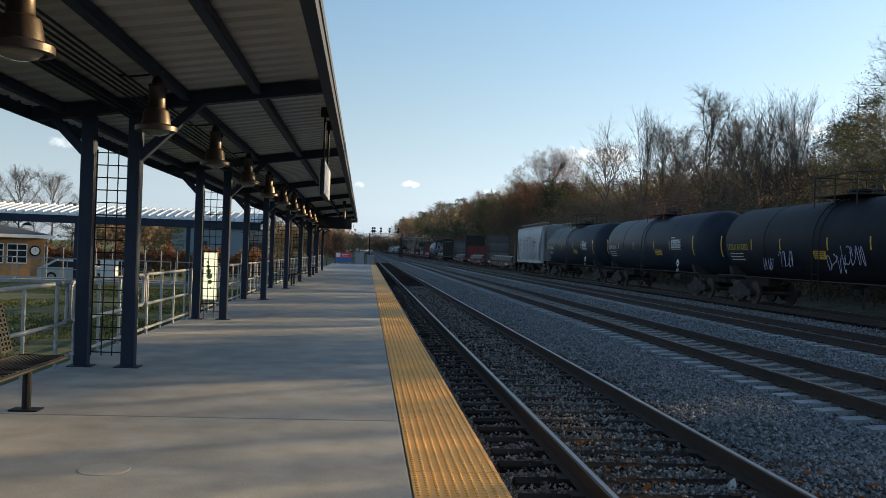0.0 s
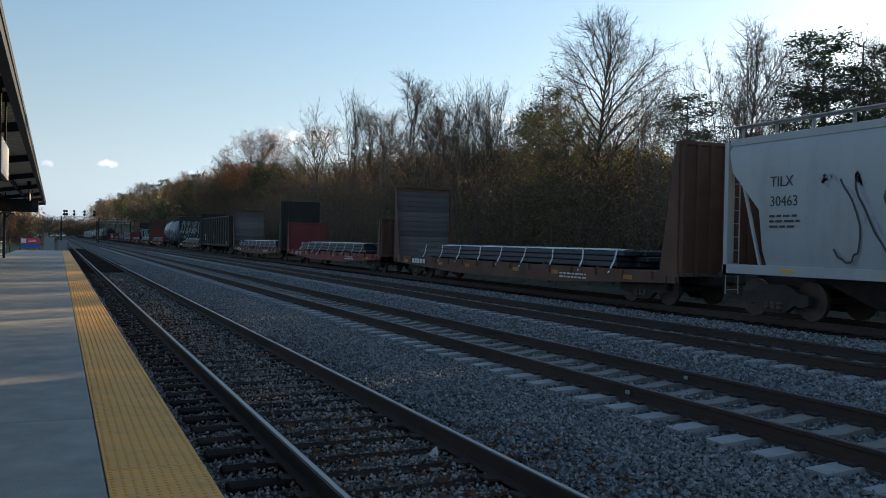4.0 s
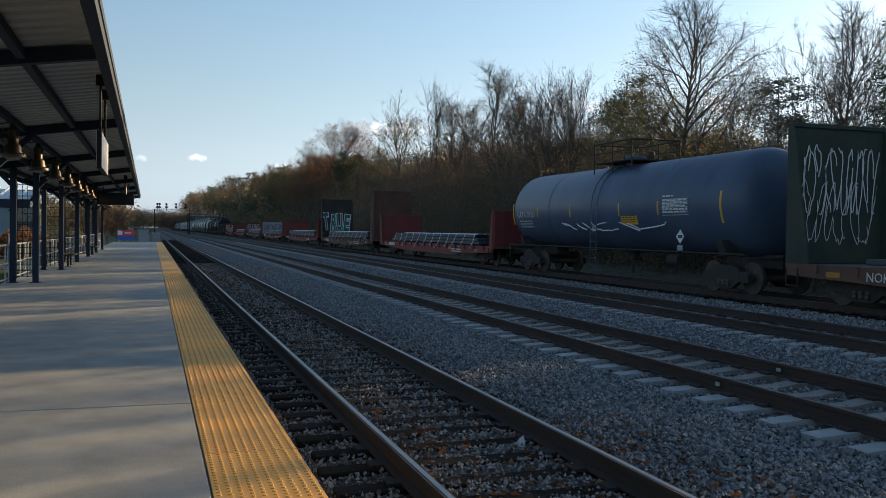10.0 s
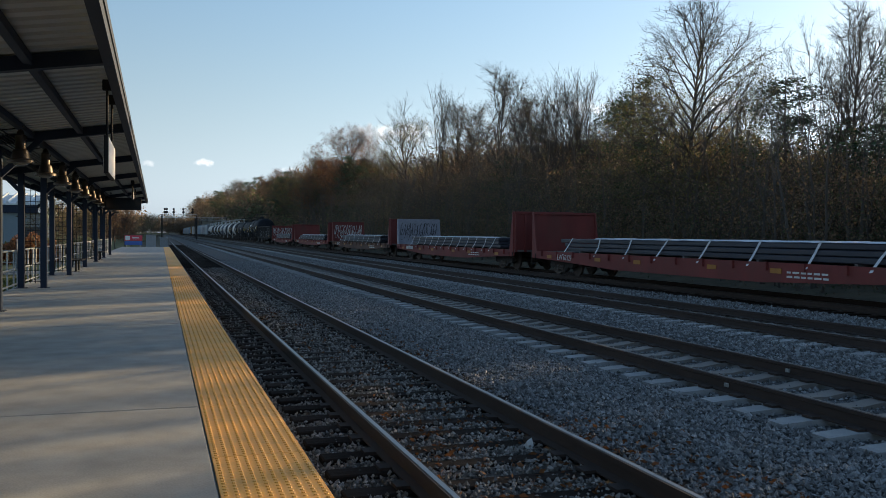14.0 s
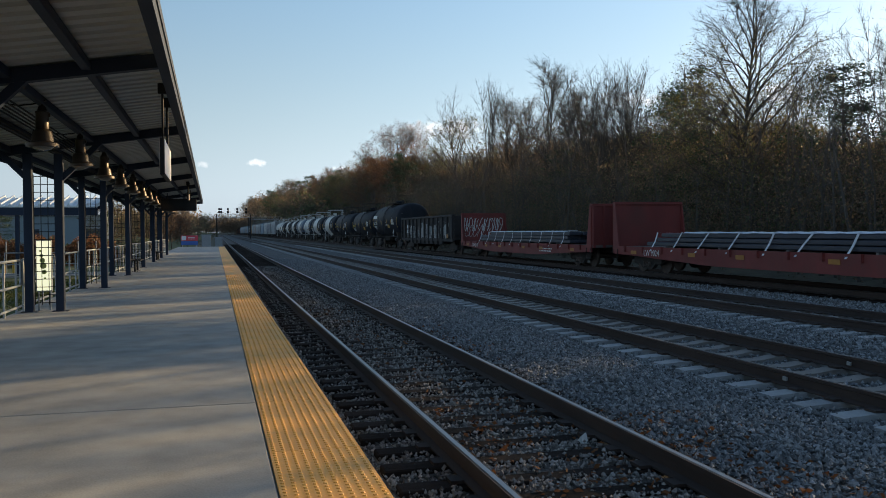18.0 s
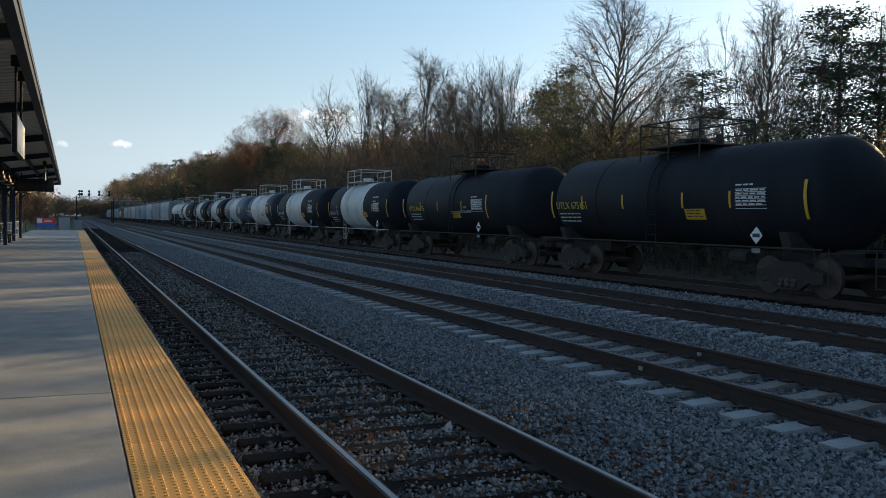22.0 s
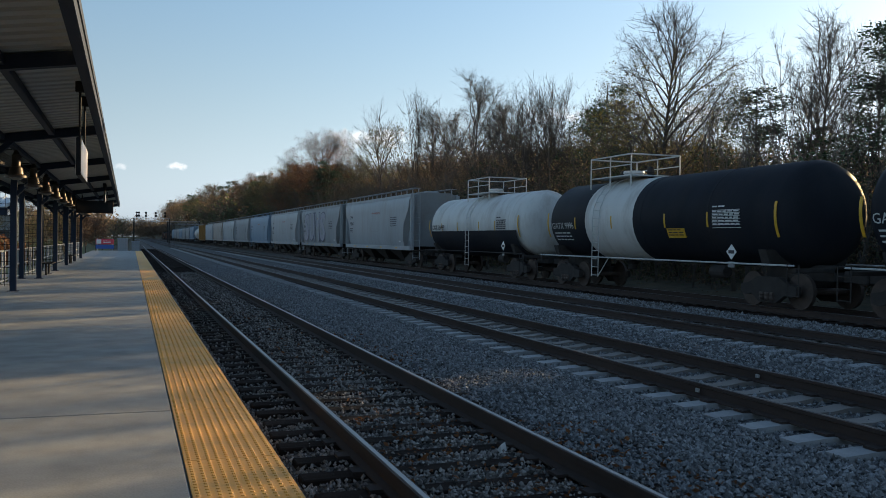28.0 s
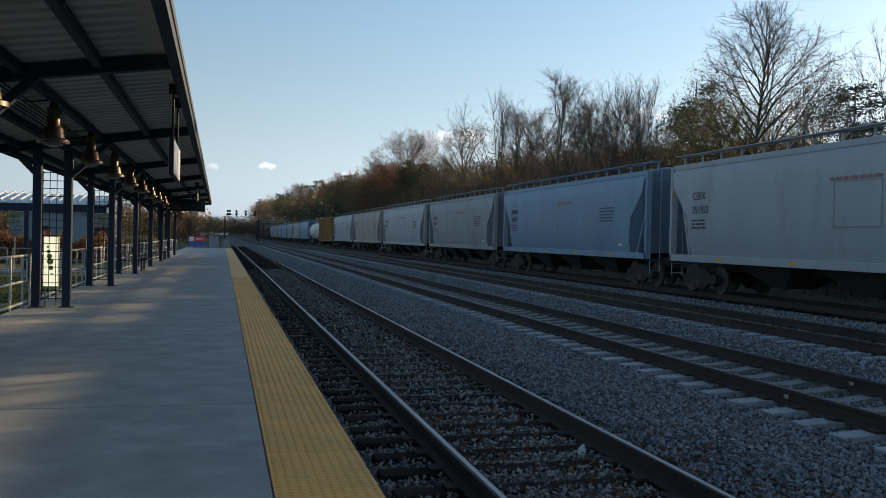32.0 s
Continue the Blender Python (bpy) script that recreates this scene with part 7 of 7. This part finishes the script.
def left_far(r):
    y = r.uniform(200, 600)
    return r.uniform(-0.3 * y, -7 - 0.005 * y), y, 0.024 * y * r.uniform(0.75, 1.1) + 2.5


def end_far(r):
    return r.uniform(-30, 60), r.uniform(620, 760), r.uniform(10, 15)


def deep_wood(r):
    x = r.uniform(58, 98)
    y = r.uniform(0.5, 4.6) * x
    return x, y, (closed_top(x, y) * r.uniform(0.75, 1.0) - ground_z(x, y)) * 0.93


far_woods("far_woods", 680, deep_wood, "leaf_brown", "brown crowns deep in the wood beyond the line", 15, 150, 0.34)
far_woods("far_woods", 560, deep_wood, "leaf_green", "dark green crowns deep in the wood beyond the line", 16, 150, 0.34)
far_woods("far_woods", 330, right_hill, "leaf_brown", "brown wooded hillside along the far line", 11)
far_woods("far_woods", 260, right_hill, "leaf_green", "dark green wooded hillside along the far line", 12)
far_woods("far_woods", 340, left_far, "leaf_brown", "brown trees far beyond the platform", 13)
far_woods("far_woods", 240, end_far, "leaf_brown", "trees closing the far end of the line", 14)

# trees, hedge and grass beyond the platform
for x, y, z, proto, turn in ((-42, 110, 9.9, bare[0], 0), (-38.6, 111, 9.6, bare[2], 60), (-36, 113, 7.2, bare[1], 20), (-46, 112, 9.0, bare[3], 0), (-32.5, 100, 5.6, pines[0], 0), (-29.5, 97, 4.6, pines[1], 40), (-26.8, 103, 5.4, pines[2], 80), (-24, 98, 4.2, green[0], 10), (-21.6, 99, 4.6, pines[0], 130), (-35.5, 98, 5.0, green[1], 0), (-39, 99, 5.4, pines[1], 0), (-43, 101, 5.4, green[0], 0),
                             (-10.4, 98, 5.0, sparse[0], 0), (-8.6, 101, 4.6, green[1], 50), (-7.2, 104, 4.2, sparse[1], 90), (-12.2, 104, 4.6, green[0], 140), (-4.6, 130, 3.4, rusty[0], 0), (-6.2, 138, 4.2, rusty[1], 40), (-3.0, 150, 4.2, green[0], 60), (-8.5, 145, 4.8, brown[0], 0), (-1.5, 165, 4.6, green[1], 0), (-5, 172, 5.4, brown[1], 0)):
    s = (z + 1.4) / H0
    plant(proto, pose(x, y, -1.4, 0, 0, turn) @ Matrix.Diagonal((s * 1.25, s * 1.25, s, 1)))


def hedge(name, count, xr, yr, zr, mat, size, label, seed):
    r = np.random.default_rng(seed)
    x, y = r.uniform(*xr, count), r.uniform(*yr, count)
    top = zr[1] + 0.35 * np.sin(x * 1.7) + 0.25 * np.sin(x * 4.1 + y)
    z = zr[0] + (top - zr[0]) * r.uniform(0, 1, count) ** 0.6
    tagged(new(name, leaves_mesh(name, np.stack([x, y, z], -1), size, M[mat], r)), label, "hedge", kind="stuff")


hedge("hedge", 16000, (-42, -8.2), (78, 81), (-1.4, 0.9), "leaf_rust", 0.13, "rust-brown hedge behind the car park", 31)
hedge("hedge", 14000, (-42, -4.5), (82, 84), (-1.4, 0.6), "leaf_green", 0.15, "dark green shrubs behind the car park", 32)
r = np.random.default_rng(40)
n = 60000
gx, gy = -3.75 - 12 * r.uniform(0, 1, n) ** 1.4, r.uniform(4, 37, n)
keep = np.array([noise.noise((a * 0.35, b * 0.35, 2)) for a, b in zip(gx, gy)]) > -0.22
gx, gy = gx[keep], gy[keep]
gz = np.array([ground_z(a, b) + 0.12 * noise.noise((a * 0.2, b * 0.2, 0)) for a, b in zip(gx, gy)])
blades = leaves_mesh("grass", np.stack([gx, gy, gz + 0.02], -1), 0.028, M["grass"], r, 2.0)
tagged(new("grass", blades), "short green lawn grass behind the railing", "grass", kind="stuff")


# ---- motion of the train ----
def motions():
    times = [2.0 * k for k in range(17)]
    for ob, front in CARS:
        walk(ob, [(t, pose(TRACKS[3], front - S(t), T4_Z)) for t in times])
    for k, dy in enumerate((-0.88, 0.88)):
        first = WHEELS[k][0]
        walk(first, [(f / FPS, pose(0, dy, WHEEL_R, math.degrees(S(f / FPS) / WHEEL_R) % 360)) for f in range(32 * FPS + 1)])
        act, slot = first.animation_data.action, first.animation_data.action_slot
        for w in WHEELS[k][1:]:
            w.rotation_mode = "QUATERNION"
            w.animation_data_create().action = act
            w.animation_data.action_slot = slot


motions()
